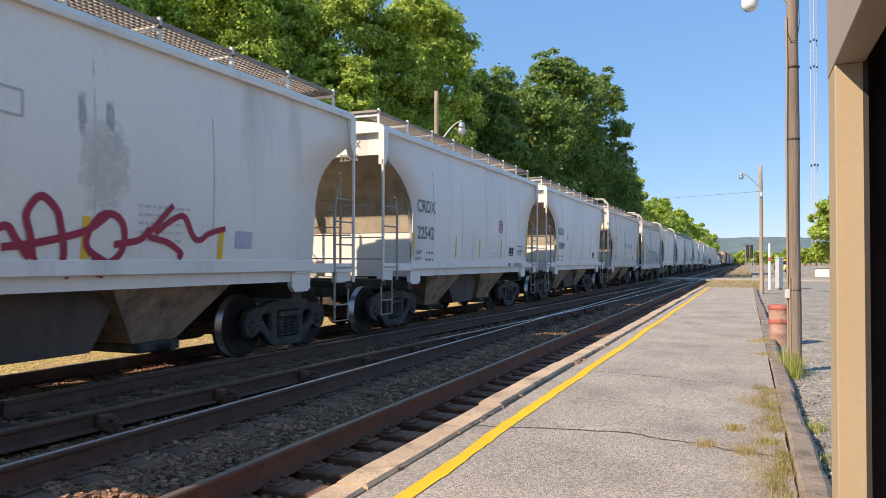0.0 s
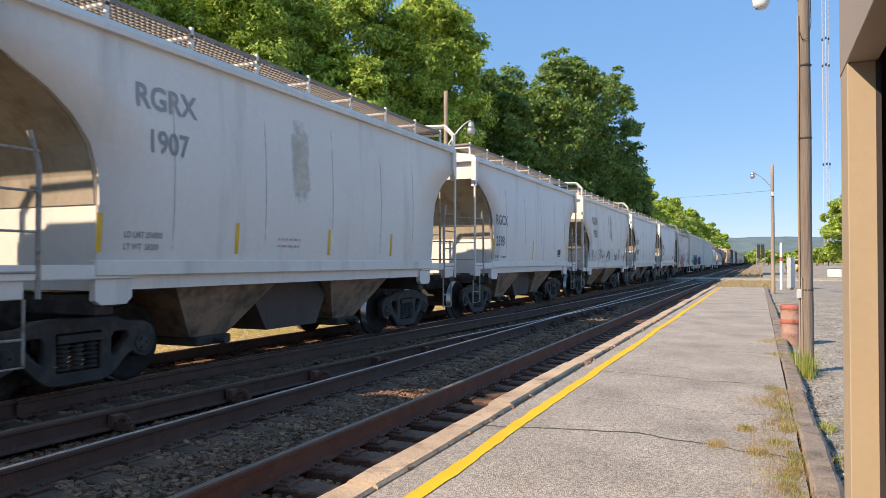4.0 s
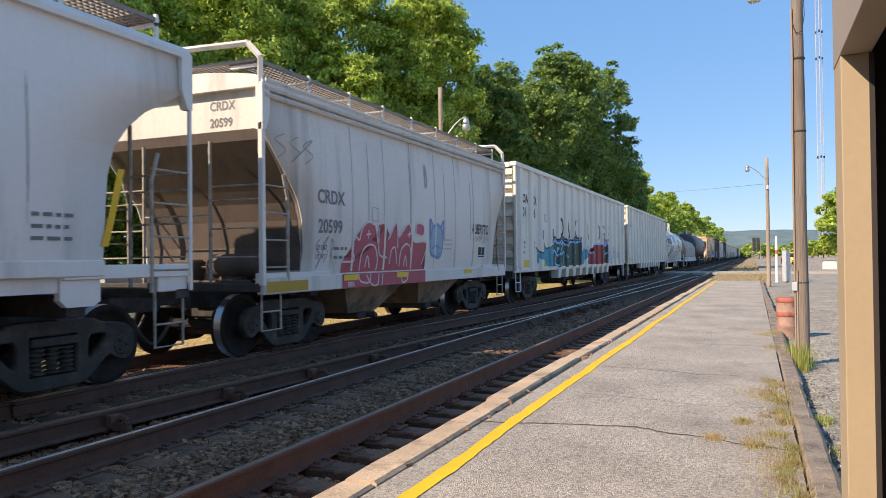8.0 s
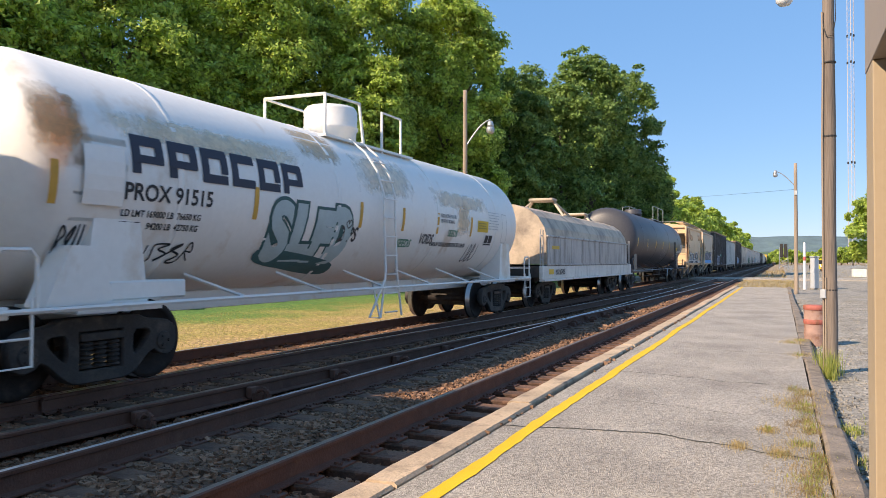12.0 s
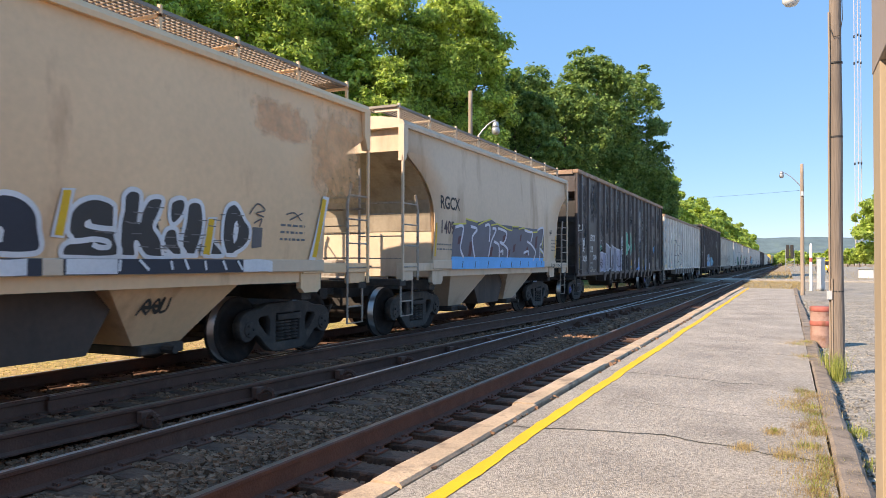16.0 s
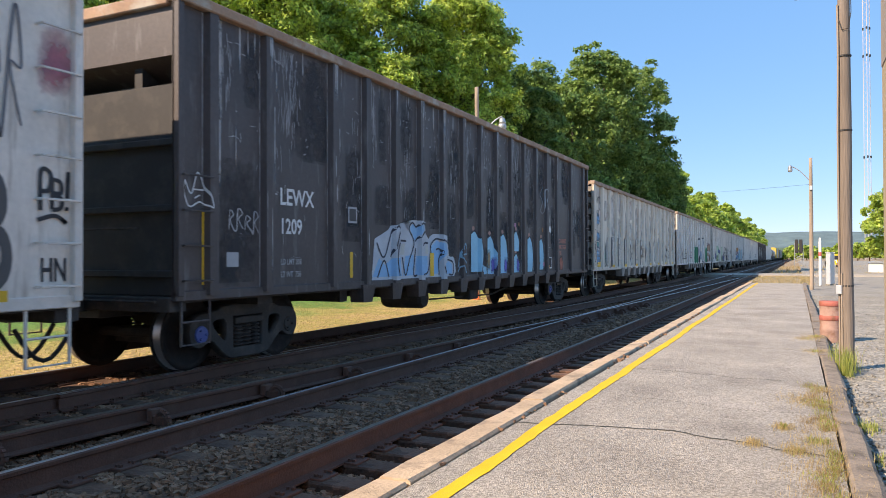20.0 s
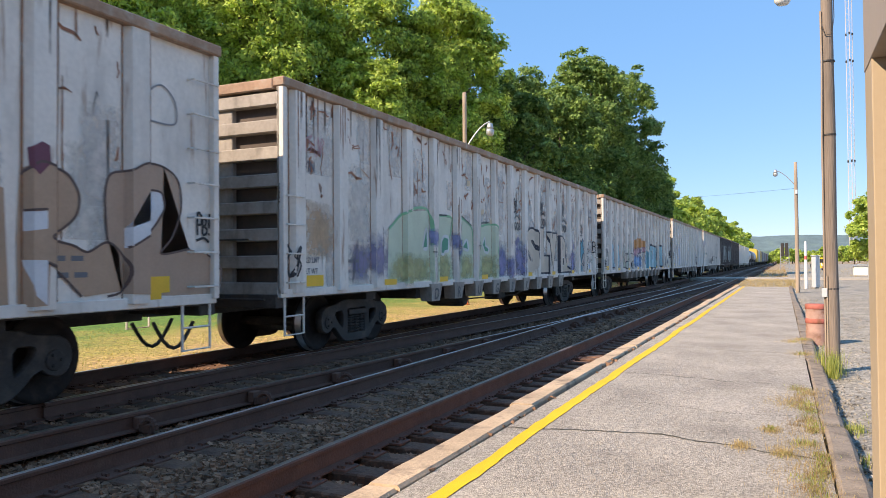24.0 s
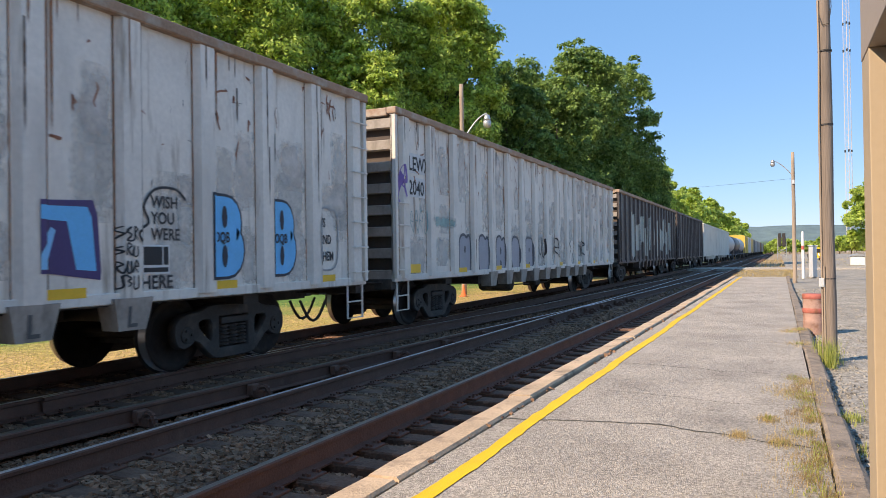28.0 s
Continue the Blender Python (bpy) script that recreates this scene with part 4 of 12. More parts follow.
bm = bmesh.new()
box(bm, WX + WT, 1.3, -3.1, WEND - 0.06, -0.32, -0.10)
tagged(part("floor_shelter", bm, M["dark_room"]), "concrete shelter floor coloured dark for the unlit room", "floor", kind="structure")

# ---- the train ----
SPEED = 13.85
MOVES, SPINS = [], []
CACHE = {}


def paint(name, base, **kw):
    """Car paint: as mat(), with its pattern shifted from piece to piece so that no two pieces weather alike."""
    m = mat(name, base, **kw)
    n, l = m.node_tree.nodes, m.node_tree.links
    tc = next(x for x in n if x.type == "TEX_COORD")
    oi = n.new("ShaderNodeObjectInfo")
    vm = n.new("ShaderNodeVectorMath")
    vm.operation = "MULTIPLY_ADD"
    vm.inputs[1].default_value = (0, 37, 0)
    l.new(oi.outputs["Random"], vm.inputs[0])
    for k in [k for k in l if k.from_node == tc]:
        dest = k.to_socket
        l.remove(k)
        l.new(vm.outputs[0], dest)
    l.new(tc.outputs["Object"], vm.inputs[2])
    return m


M["hop_white"] = paint("dusty_white_car_paint", (0.77, 0.715, 0.635), rough=0.55, vary=0.07, scale=0.5, fine=14, bump=0.03, stain=(0.40, 0.36, 0.31), stain_at=(0.52, 0.86), stain_scale=0.45, streak=0.14)
M["hop_grey"] = paint("pale_grey_car_paint", (0.74, 0.705, 0.66), rough=0.5, vary=0.06, scale=0.5, fine=14, bump=0.03, stain=(0.36, 0.345, 0.32), stain_at=(0.54, 0.86), stain_scale=0.5, streak=0.12)
M["hop_old"] = paint("aged_grey_white_car_paint", (0.67, 0.62, 0.56), rough=0.6, vary=0.10, scale=0.6, fine=16, bump=0.05, stain=(0.27, 0.24, 0.20), stain_at=(0.52, 0.80), stain_scale=0.5, streak=0.10)
M["hop_tan"] = paint("weathered_tan_car_paint", (0.82, 0.545, 0.315), rough=0.65, vary=0.10, scale=0.5, fine=12, bump=0.05, stain=(0.46, 0.22, 0.11), stain_at=(0.60, 0.80), stain_scale=0.42, streak=0.35)
M["hop_tan2"] = paint("faded_tan_grey_car_paint", (0.66, 0.515, 0.37), rough=0.65, vary=0.10, scale=0.5, fine=12, bump=0.05, stain=(0.38, 0.24, 0.14), stain_at=(0.52, 0.76), stain_scale=0.4, streak=0.25)
M["gon_white"] = paint("clean_pale_car_paint", (0.745, 0.70, 0.615), rough=0.5, vary=0.06, scale=0.8, fine=14, bump=0.03, stain=(0.44, 0.42, 0.37), stain_at=(0.56, 0.84), stain_scale=0.8, streak=0.2)
M["gon_rust"] = paint("rust_streaked_white_car_paint", (0.71, 0.65, 0.575), rough=0.65, vary=0.14, scale=1.2, fine=18, bump=0.08, grime=(0.50, 0.46, 0.41), grime_at=(0.5, 0.72), stain=(0.34, 0.22, 0.15), stain_at=(0.60, 0.72), stain_scale=2.4, streak=0.12)
M["gon_dirty"] = paint("grimy_white_car_paint", (0.72, 0.665, 0.59), rough=0.65, vary=0.15, scale=1.0, fine=18, bump=0.08, grime=(0.56, 0.52, 0.465), grime_at=(0.5, 0.72), stain=(0.34, 0.28, 0.22), stain_at=(0.58, 0.74), stain_scale=2.2, streak=0.10)
M["gon_cream"] = paint("rusty_cream_car_paint", (0.70, 0.62, 0.51), rough=0.65, vary=0.15, scale=1.0, fine=18, bump=0.08, grime=(0.50, 0.42, 0.33), grime_at=(0.5, 0.72), stain=(0.36, 0.22, 0.13), stain_at=(0.58, 0.74), stain_scale=2.2, streak=0.12)
M["gon_black"] = paint("worn_black_car_paint", (0.070, 0.054, 0.050), rough=0.55, vary=0.3, scale=1.0, fine=20, bump=0.08, stain=(0.17, 0.155, 0.15), stain_at=(0.56, 0.76), stain_scale=2.0, streak=0.18)
# blacker than the body: the preceding car's shadow is put into this paint
M["end_black"] = paint("shadow_black_end_sheet", (0.030, 0.027, 0.026), rough=0.7, vary=0.25, scale=1.5, fine=20, bump=0.06, stain=(0.07, 0.06, 0.052), stain_at=(0.5, 0.75), stain_scale=1.0)
# end sheets: grime and rust, with the shade of the car ends in the colour
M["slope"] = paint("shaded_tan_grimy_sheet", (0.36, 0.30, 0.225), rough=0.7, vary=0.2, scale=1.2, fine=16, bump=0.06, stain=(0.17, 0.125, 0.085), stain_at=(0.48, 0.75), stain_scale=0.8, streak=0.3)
M["slope_dark"] = paint("shade_dark_rusty_sheet", (0.085, 0.062, 0.050), rough=0.75, vary=0.25, scale=1.2, fine=16, bump=0.08, stain=(0.045, 0.036, 0.03), stain_at=(0.45, 0.7), stain_scale=0.8, streak=0.3)
# dirty grey for post feet; on end posts and ribs it also stands for shade
M["gon_foot"] = paint("sooty_foot_shaded_end_grey", (0.33, 0.29, 0.25), rough=0.7, vary=0.25, scale=2.0, fine=18, bump=0.08, stain=(0.16, 0.14, 0.12), stain_at=(0.5, 0.72), stain_scale=1.5, streak=0.4)
M["chord_rust"] = paint("rusty_tan_top_chord", (0.34, 0.21, 0.135), rough=0.8, vary=0.3, scale=2, fine=25, bump=0.2, stain=(0.42, 0.36, 0.29), stain_at=(0.5, 0.7), stain_scale=1.2)
M["tank_white"] = paint("stained_white_tank_paint", (0.80, 0.775, 0.72), rough=0.45, vary=0.06, scale=0.5, fine=12, bump=0.02, stain=(0.50, 0.34, 0.19), stain_at=(0.57, 0.80), stain_scale=0.35, streak=0.7)
M["tank_black"] = paint("black_tank_paint", (0.062, 0.060, 0.066), rough=0.45, vary=0.25, scale=0.6, fine=14, bump=0.03, stain=(0.075, 0.072, 0.07), stain_at=(0.5, 0.75), stain_scale=0.4)
M["tank_grey"] = paint("pale_grey_tank_paint", (0.45, 0.45, 0.45), rough=0.45, vary=0.1, scale=0.5, fine=12, bump=0.02)
M["coil_tan"] = paint("dirty_tan_hood_paint", (0.52, 0.41, 0.30), rough=0.65, vary=0.15, scale=0.8, fine=14, bump=0.05, stain=(0.24, 0.19, 0.15), stain_at=(0.46, 0.7), stain_scale=0.5)
M["coil_grey"] = paint("dirty_grey_hood_paint", (0.45, 0.415, 0.38), rough=0.6, vary=0.2, scale=0.8, fine=14, bump=0.06, stain=(0.17, 0.15, 0.13), stain_at=(0.48, 0.7), stain_scale=0.9, streak=0.2)
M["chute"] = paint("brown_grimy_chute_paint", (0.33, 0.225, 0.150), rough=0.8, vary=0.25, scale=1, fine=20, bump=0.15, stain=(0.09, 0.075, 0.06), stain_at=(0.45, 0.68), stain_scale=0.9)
M["truck"] = paint("greasy_black_cast_steel", (0.040, 0.034, 0.030), rough=0.75, vary=0.35, scale=3, fine=40, bump=0.3, stain=(0.10, 0.082, 0.066), stain_at=(0.5, 0.75), stain_scale=1.6)
M["tread"] = mat("polished_wheel_tread", (0.40, 0.39, 0.38), 0.3, metal=0.9, vary=0.1, bump=0.02)
M["wheel"] = mat("dark_oily_wheel", (0.028, 0.023, 0.021), 0.7, metal=0.0, vary=0.3, scale=4, fine=40, bump=0.1, stain=(0.050, 0.038, 0.031), stain_at=(0.5, 0.72), stain_scale=2.5, spec=0.12)
M["cap_blue"] = mat("blue_bearing_cap", (0.06, 0.10, 0.32), 0.5, vary=0.15, bump=0.05)
M["grating"] = mat("rusty_galvanised_grating", (0.27, 0.235, 0.20), 0.7, metal=0.3, vary=0.2, scale=2, fine=30, bump=0.1)
# rusty brown-grey, lowered further for the weak light at the car ends
M["grab"] = paint("dirty_shaded_handrail_paint", (0.36, 0.32, 0.27), rough=0.7, vary=0.25, scale=3, fine=30, bump=0.05, stain=(0.17, 0.11, 0.075), stain_at=(0.5, 0.7), stain_scale=2)
M["reflector"] = mat("yellow_reflector_tape", (0.80, 0.46, 0.02), 0.5, vary=0.1, scale=4, fine=40, bump=0.05)
INK = {}


def ink(rgb):
    key = tuple(rgb)
    if key not in INK:
        INK[key] = mat("sprayed_paint_" + str(len(INK)), rgb, 0.65, vary=0.12, scale=3, fine=30, bump=0.02)
    return INK[key]


BLACK, WHITE, GREY = (0.02, 0.02, 0.022), (0.68, 0.68, 0.66), (0.16, 0.16, 0.165)


def soft(rgb):
    """Thin sprayed or seeped colour that fades out raggedly towards its edges, by the patch's own coordinates."""
    key = ("soft", *rgb)
    if key in INK:
        return INK[key]
    m = mat("faded_stain_" + str(len(INK)), rgb, 0.75, vary=0.18, scale=3, fine=30, bump=0.0)
    n, l = m.node_tree.nodes, m.node_tree.links
    uv = n.new("ShaderNodeUVMap")
    sep = n.new("ShaderNodeSeparateXYZ")
    l.new(uv.outputs[0], sep.inputs[0])

    def maths(op, a, b):
        q = n.new("ShaderNodeMath")
        q.operation = op
        for k, v in enumerate((a, b)):
            if isinstance(v, (int, float)):
                q.inputs[k].default_value = v
            else:
                l.new(v, q.inputs[k])
        return q.outputs[0]
    falls = []
    for axis in (0, 1):
        u = sep.outputs[axis]
        falls.append(maths("MULTIPLY", maths("MULTIPLY", u, 4.0), maths("SUBTRACT", 1.0, u)))
    f = maths("POWER", maths("MULTIPLY", falls[0], falls[1]), 0.7)
    tc = next(x for x in n if x.type == "TEX_COORD")
    noi = n.new("ShaderNodeTexNoise")
    noi.inputs["Scale"].default_value, noi.inputs["Detail"].default_value, noi.inputs["Roughness"].default_value = 5.0, 6, 0.65
    l.new(tc.outputs["Object"], noi.inputs["Vector"])
    a = maths("ADD", f, maths("MULTIPLY", maths("SUBTRACT", noi.outputs["Fac"], 0.5), 1.7))
    mr = n.new("ShaderNodeMapRange")
    mr.inputs[1].default_value, mr.inputs[2].default_value, mr.inputs[4].default_value = 0.2, 1.15, 0.92
    l.new(a, mr.inputs[0])
    l.new(mr.outputs[0], n["Principled BSDF"].inputs["Alpha"])
    INK[key] = m
    return m


def keyed_mesh(key, fn, smooth=False):
    if key not in CACHE:
        bm = bmesh.new()
        fn(bm)
        CACHE[key] = mesh_of(finish(bm), key[0] if isinstance(key, tuple) else key, M["truck"], smooth)
    return CACHE[key]


def piece(car, name, key, fn, material, m=None, label="", smooth=False):
    ob = shared(name, keyed_mesh(key, fn, smooth), car, material, m)
    if label:
        ob["label"] = label
    return ob


# -- running gear, alike on all cars --
def rounded(pts):
    """The outline with its corners cut, so that a casting looks soft."""
    out = []
    for (a, b), (c, d) in zip(pts, pts[1:] + pts[:1]):
        out += [(a * 0.78 + c * 0.22, b * 0.78 + d * 0.22), (a * 0.22 + c * 0.78, b * 0.22 + d * 0.78)]
    return out


def side_frame(bm):
    """Cast side frame in side view: a flat top, lobes over the bearings, a sagging bottom and three windows."""
    half = [(0.0, 0.79), (0.46, 0.79), (0.62, 0.72), (0.90, 0.70), (1.03, 0.62), (1.06, 0.48), (1.02, 0.35), (0.92, 0.29), (0.80, 0.32), (0.70, 0.40), (0.44, 0.16), (0.32, 0.11), (0.0, 0.11)]
    outer = half + [(-u, v) for u, v in half[-2:0:-1]]
    gap = [(0.41, 0.63), (0.64, 0.63), (0.68, 0.55), (0.47, 0.33), (0.41, 0.35)]
    cu = bpy.data.curves.new("casting", "CURVE")
    cu.dimensions, cu.fill_mode, cu.extrude, cu.bevel_depth, cu.bevel_resolution = "2D", "BOTH", 0.05, 0.014, 0
    for loop in (rounded(outer), rounded(gap), rounded([(-u, v) for u, v in gap]), [(-0.29, 0.22), (0.29, 0.22), (0.29, 0.66), (-0.29, 0.66)]):
        sp = cu.splines.new("POLY")
        sp.points.add(len(loop) - 1)
        sp.use_cyclic_u = True
        for q, (u, v) in zip(sp.points, loop):
            q.co = (u, v, 0, 1)
    tmp = bpy.data.objects.new("casting", cu)
    me = bpy.data.meshes.new_from_object(tmp)
    bpy.data.objects.remove(tmp)
    bpy.data.curves.remove(cu)
    for v in me.vertices:
        v.co = (v.co.z, v.co.x, v.co.y)
    bm.from_mesh(me)
    bpy.data.meshes.remove(me)
    for s in (-1, 1):
        box(bm, -0.05, 0.05, s * 0.86 - 0.15, s * 0.86 + 0.15, 0.44, 0.66, 0.02)


def spring_form(bm):
    prof = [(0.03, 0.25)]
    for i in range(6):
        prof += [(0.052, 0.252 + 0.048 * i), (0.080, 0.262 + 0.048 * i), (0.080, 0.280 + 0.048 * i), (0.052, 0.292 + 0.048 * i)]
    lathe(bm, prof + [(0.03, 0.545)], (0, 0, 0), 10)


def cap_beam(bm):
    box(bm, -0.10, 0.10, -0.28, 0.28, 0.545, 0.63, 0.01)


def wheel_pair(bm):
    for s in (-1, 1):
        prof = [(0.02, -0.075), (0.10, -0.075), (0.12, -0.05), (0.30, -0.015), (0.375, -0.05), (0.385, -0.06), (0.455, -0.06), (0.457, 0.055), (0.487, 0.06), (0.485, 0.085), (0.39, 0.085), (0.375, 0.05), (0.14, 0.06), (0.10, 0.10), (0.02, 0.10)]
        n = 32
        prev = None
        for k, (r, h) in enumerate(prof):
            ring = [bm.verts.new((s * (0.785 - h), r * math.cos(2 * math.pi * i / n), r * math.sin(2 * math.pi * i / n))) for i in range(n)]
            if prev:
                for i in range(n):
                    f = bm.faces.new((prev[i], prev[(i + 1) % n], ring[(i + 1) % n], ring[i]))
                    f.material_index = 1 if k == 7 else 0
                    f.smooth = True
            prev = ring
    rod(bm, (-1.02, 0, 0), (1.02, 0, 0), 0.075, 12)


def cap_form(bm):
    lathe(bm, ((0.12, -0.06), (0.125, -0.03), (0.115, 0.03), (0.10, 0.05), (0.03, 0.055)), (0, 0, 0), 14, "x")
    for i in range(3):
        a = 2.09 * i
        rod(bm, (0.05, 0.06 * math.cos(a), 0.06 * math.sin(a)), (0.075, 0.06 * math.cos(a), 0.06 * math.sin(a)), 0.018, 6)


def bolster_form(bm):
    prism(bm, ((-0.95, 0.56), (-0.55, 0.46), (0.55, 0.46), (0.95, 0.56), (0.95, 0.66), (0.4, 0.74), (-0.4, 0.74), (-0.95, 0.66)), "y", -0.2, 0.2)
    for s in (-1, 1):
        box(bm, -0.7, 0.7, s * 0.62 - 0.04, s * 0.62 + 0.04, 0.28, 0.42, 0.01)


def coupler_form(bm):
    box(bm, -0.10, 0.10, -0.62, 0.1, 0.78, 0.96, 0.015)
    prism(bm, ((-0.16, -0.62), (0.16, -0.62), (0.19, -0.80), (0.06, -0.98), (-0.10, -0.95), (-0.17, -0.80)), "z", 0.72, 1.0)


def hose_form(bm):
    pts = []
    for i in range(9):
        f = i / 8
        pts.append((0.28 - 0.12 * f, -0.35 - 0.6 * f, 0.70 - 0.42 * math.sin(math.pi * min(1, f * 0.9 + 0.06))))
    tube(bm, pts, 0.026, 6)


def running_gear(car, length, inset, a, caps=None):
    """Two bogies with turning wheel pairs, couplers and hoses. a: where the car's front is at the clip's start."""
    for cy in (inset, length - inset):
        for s in (-1, 1):
            fr = piece(car, "bogie_frame", "bogie_frame", side_frame, M["truck"], pose(s * 1.0, cy, 0), "black cast bogie side frame")
            piece(fr, "spring_cap", "spring_cap", cap_beam, M["truck"])
            for w in (-0.17, 0.0, 0.17):
                piece(fr, "spring", "spring", spring_form, M["truck"], pose(0.01 * s, w, 0))
            for w in (-0.86, 0.86):
                piece(fr, "bearing_cap", "bearing_cap", cap_form, M["cap_blue"] if caps and w * s < 0 else M["truck"], pose(s * 0.03, w, 0.457, 0, 0, 0 if s > 0 else 180))
        piece(car, "bolster", "bolster", bolster_form, M["truck"], pose(0, cy, 0))
        for w in (-0.86, 0.86):
            ob = shared("wheelset", wheel_mesh(), car, None, pose(0, cy + w, 0.457))
            SPINS.append((ob, cy + w, a))
    for cy, turn in ((0, 0), (length, 180)):
        piece(car, "coupler", "coupler", coupler_form, M["truck"], pose(0, cy, 0, 0, 0, turn))
        piece(car, "air_hose", "air_hose", hose_form, M["truck"], pose(0, cy, 0, 0, 0, turn), "black rubber air hose")


def wheel_mesh():
    if "wheelset" not in CACHE:
        bm = bmesh.new()
        wheel_pair(bm)
        CACHE["wheelset"] = mesh_of(finish(bm), "wheelset", [M["wheel"], M["tread"]])
    return CACHE["wheelset"]


def ladder(bm, x, y0, y1, z0, z1, step=0.38, r=0.014, axis="y"):
    """Two stiles and rungs in the plane of a car's side (axis y) or end (axis x)."""
    def at(u, z):
        return (x, u, z) if axis == "y" else (u, x, z)
    for u in (y0, y1):
        rod(bm, at(u, z0), at(u, z1), r * 1.5, 6)
    z = z0 + 0.1
    while z < z1:
        rod(bm, at(y0, z), at(y1, z), r, 6)
        z += step


def stirrup(bm):
    tube(bm, ((0, -0.22, 1.05), (0, -0.22, 0.42), (0, 0.22, 0.42), (0, 0.22, 1.05)), 0.018, 6)
    rod(bm, (0, -0.22, 0.68), (0, 0.22, 0.68), 0.014, 6)


def grating(bm, length, width=0.55):
    for s in (0, width):
        box(bm, s - 0.012, s + 0.012, 0, length, -0.045, 0.0)
    n = int(length / 0.085)
    for i in range(n + 1):
        y = length * i / n
        box(bm, 0, width, y - 0.014, y + 0.014, -0.03, -0.005)
    for k in range(1, 6):
        box(bm, width * k / 6 - 0.008, width * k / 6 + 0.008, 0, length, -0.03, -0.004)


def tank_form(bm, length, r):
    prof = [(0.02, 0.0), (r * 0.45, 0.03), (r * 0.75, 0.10), (r * 0.93, 0.24), (r, 0.46), (r, length - 0.46), (r * 0.93, length - 0.24), (r * 0.75, length - 0.10), (r * 0.45, length - 0.03), (0.02, length)]
    lathe(bm, prof, (0, 0, 0), 40, "y")


# -- lettering and sprayed paint that lie on a car's side --
def lettering(car, text, y, z, height, colour, surf, wide=1.0, name="lettering", shear=0.0):
    """A line of block letters whose left end stands at y, lying on the side given by surf(y, z)."""
    cu = bpy.data.curves.new("letters", "FONT")
    cu.body, cu.size, cu.resolution_u, cu.offset = text, height * 1.38, 3, height * 0.028
    cu.fill_mode = "FRONT"
    tmp = bpy.data.objects.new("letters", cu)
    me = bpy.data.meshes.new_from_object(tmp)
    bpy.data.objects.remove(tmp)
    bpy.data.curves.remove(cu)
    me.name = name
    for v in me.vertices:
        u, w = v.co.x * wide + v.co.y * shear, v.co.y
        v.co = (surf(y + u, z + w) + 0.007, y + u, z + w)
    me.materials.clear()
    me.materials.append(ink(colour))
    ob = new(name, me)
    ob.parent = car
    return ob


def ribbon(bm, path, width, surf, lift, taper=0.0):
    """A sprayed line of the given width along a path of (y, z)."""
    rows = []
    n = len(path)
    for i, (y, z) in enumerate(path):
        y0, z0 = path[max(0, i - 1)]
        y1, z1 = path[min(n - 1, i + 1)]
        d = math.hypot(y1 - y0, z1 - z0) or 1
        w = width / 2 * (1 - taper * abs(2 * i / max(1, n - 1) - 1))
        a, b = -(z1 - z0) / d * w, (y1 - y0) / d * w
        rows.append((bm.verts.new((surf(y + a, z + b) + lift, y + a, z + b)), bm.verts.new((surf(y - a, z - b) + lift, y - a, z - b))))
    for p, q in zip(rows, rows[1:]):
        bm.faces.new((p[0], q[0], q[1], p[1]))


def curve_path(knots, per=7):
    """A smooth line through the knots."""
    out = []
    k = [knots[0], *knots, knots[-1]]
    for i in range(1, len(k) - 2):
        for j in range(per):
            t = j / per
            out.append(tuple(0.5 * (2 * k[i][d] + (k[i + 1][d] - k[i - 1][d]) * t + (2 * k[i - 1][d] - 5 * k[i][d] + 4 * k[i + 1][d] - k[i + 2][d]) * t * t
                                    + (3 * k[i][d] - k[i - 1][d] - 3 * k[i + 1][d] + k[i + 2][d]) * t ** 3) for d in (0, 1)))
    out.append(knots[-1])
    return out


def tag(car, y0, y1, z0, z1, colour, surf, seed, width=0.05, letters=None, name="spray_tag"):
    """An unreadable scrawl of loops between y0 and y1."""
    rg = random.Random(seed)
    n = letters or max(2, int((y1 - y0) / (z1 - z0) * 1.4))
    bm = bmesh.new()
    step = (y1 - y0) / n
    knots = []
    for i in range(n):
        c = y0 + step * (i + 0.5)
        kind = rg.randrange(4)
        h0, h1 = z0 + rg.uniform(0, 0.2) * (z1 - z0), z1 - rg.uniform(0, 0.3) * (z1 - z0)
        w = step * rg.uniform(0.45, 0.75)
        if kind == 0:
            knots += [(c - w, h0), (c, h1), (c + w * 0.6, (h0 + h1) / 2), (c - w * 0.4, (h0 + h1) / 2), (c + w * 0.6, h0)]
        elif kind == 1:
            knots += [(c - w * 0.5, h1), (c - w * 0.5, h0), (c + w * 0.5, h0 + 0.1 * (h1 - h0)), (c + w * 0.5, h1)]
        elif kind == 2:
            knots += [(c + w * 0.5, h1), (c - w * 0.5, (h0 + h1) / 2 + 0.2 * (h1 - h0)), (c + w * 0.5, (h0 + h1) / 2 - 0.1 * (h1 - h0)), (c - w * 0.4, h0)]
        else:
            knots += [(c - w * 0.5, h0), (c - w * 0.3, h1), (c + w * 0.5, h1 - 0.2 * (h1 - h0)), (c - w * 0.2, (h0 + h1) / 2), (c + w * 0.6, h0)]
        if rg.random() < 0.3 and len(knots) > 3:
            ribbon(bm, curve_path(knots), width, surf, 0.010 + 0.0004 * i, 0.4)
            knots = []
    if len(knots) > 1:
        ribbon(bm, curve_path(knots), width, surf, 0.010, 0.4)
    return part(name, bm, ink(colour), car)


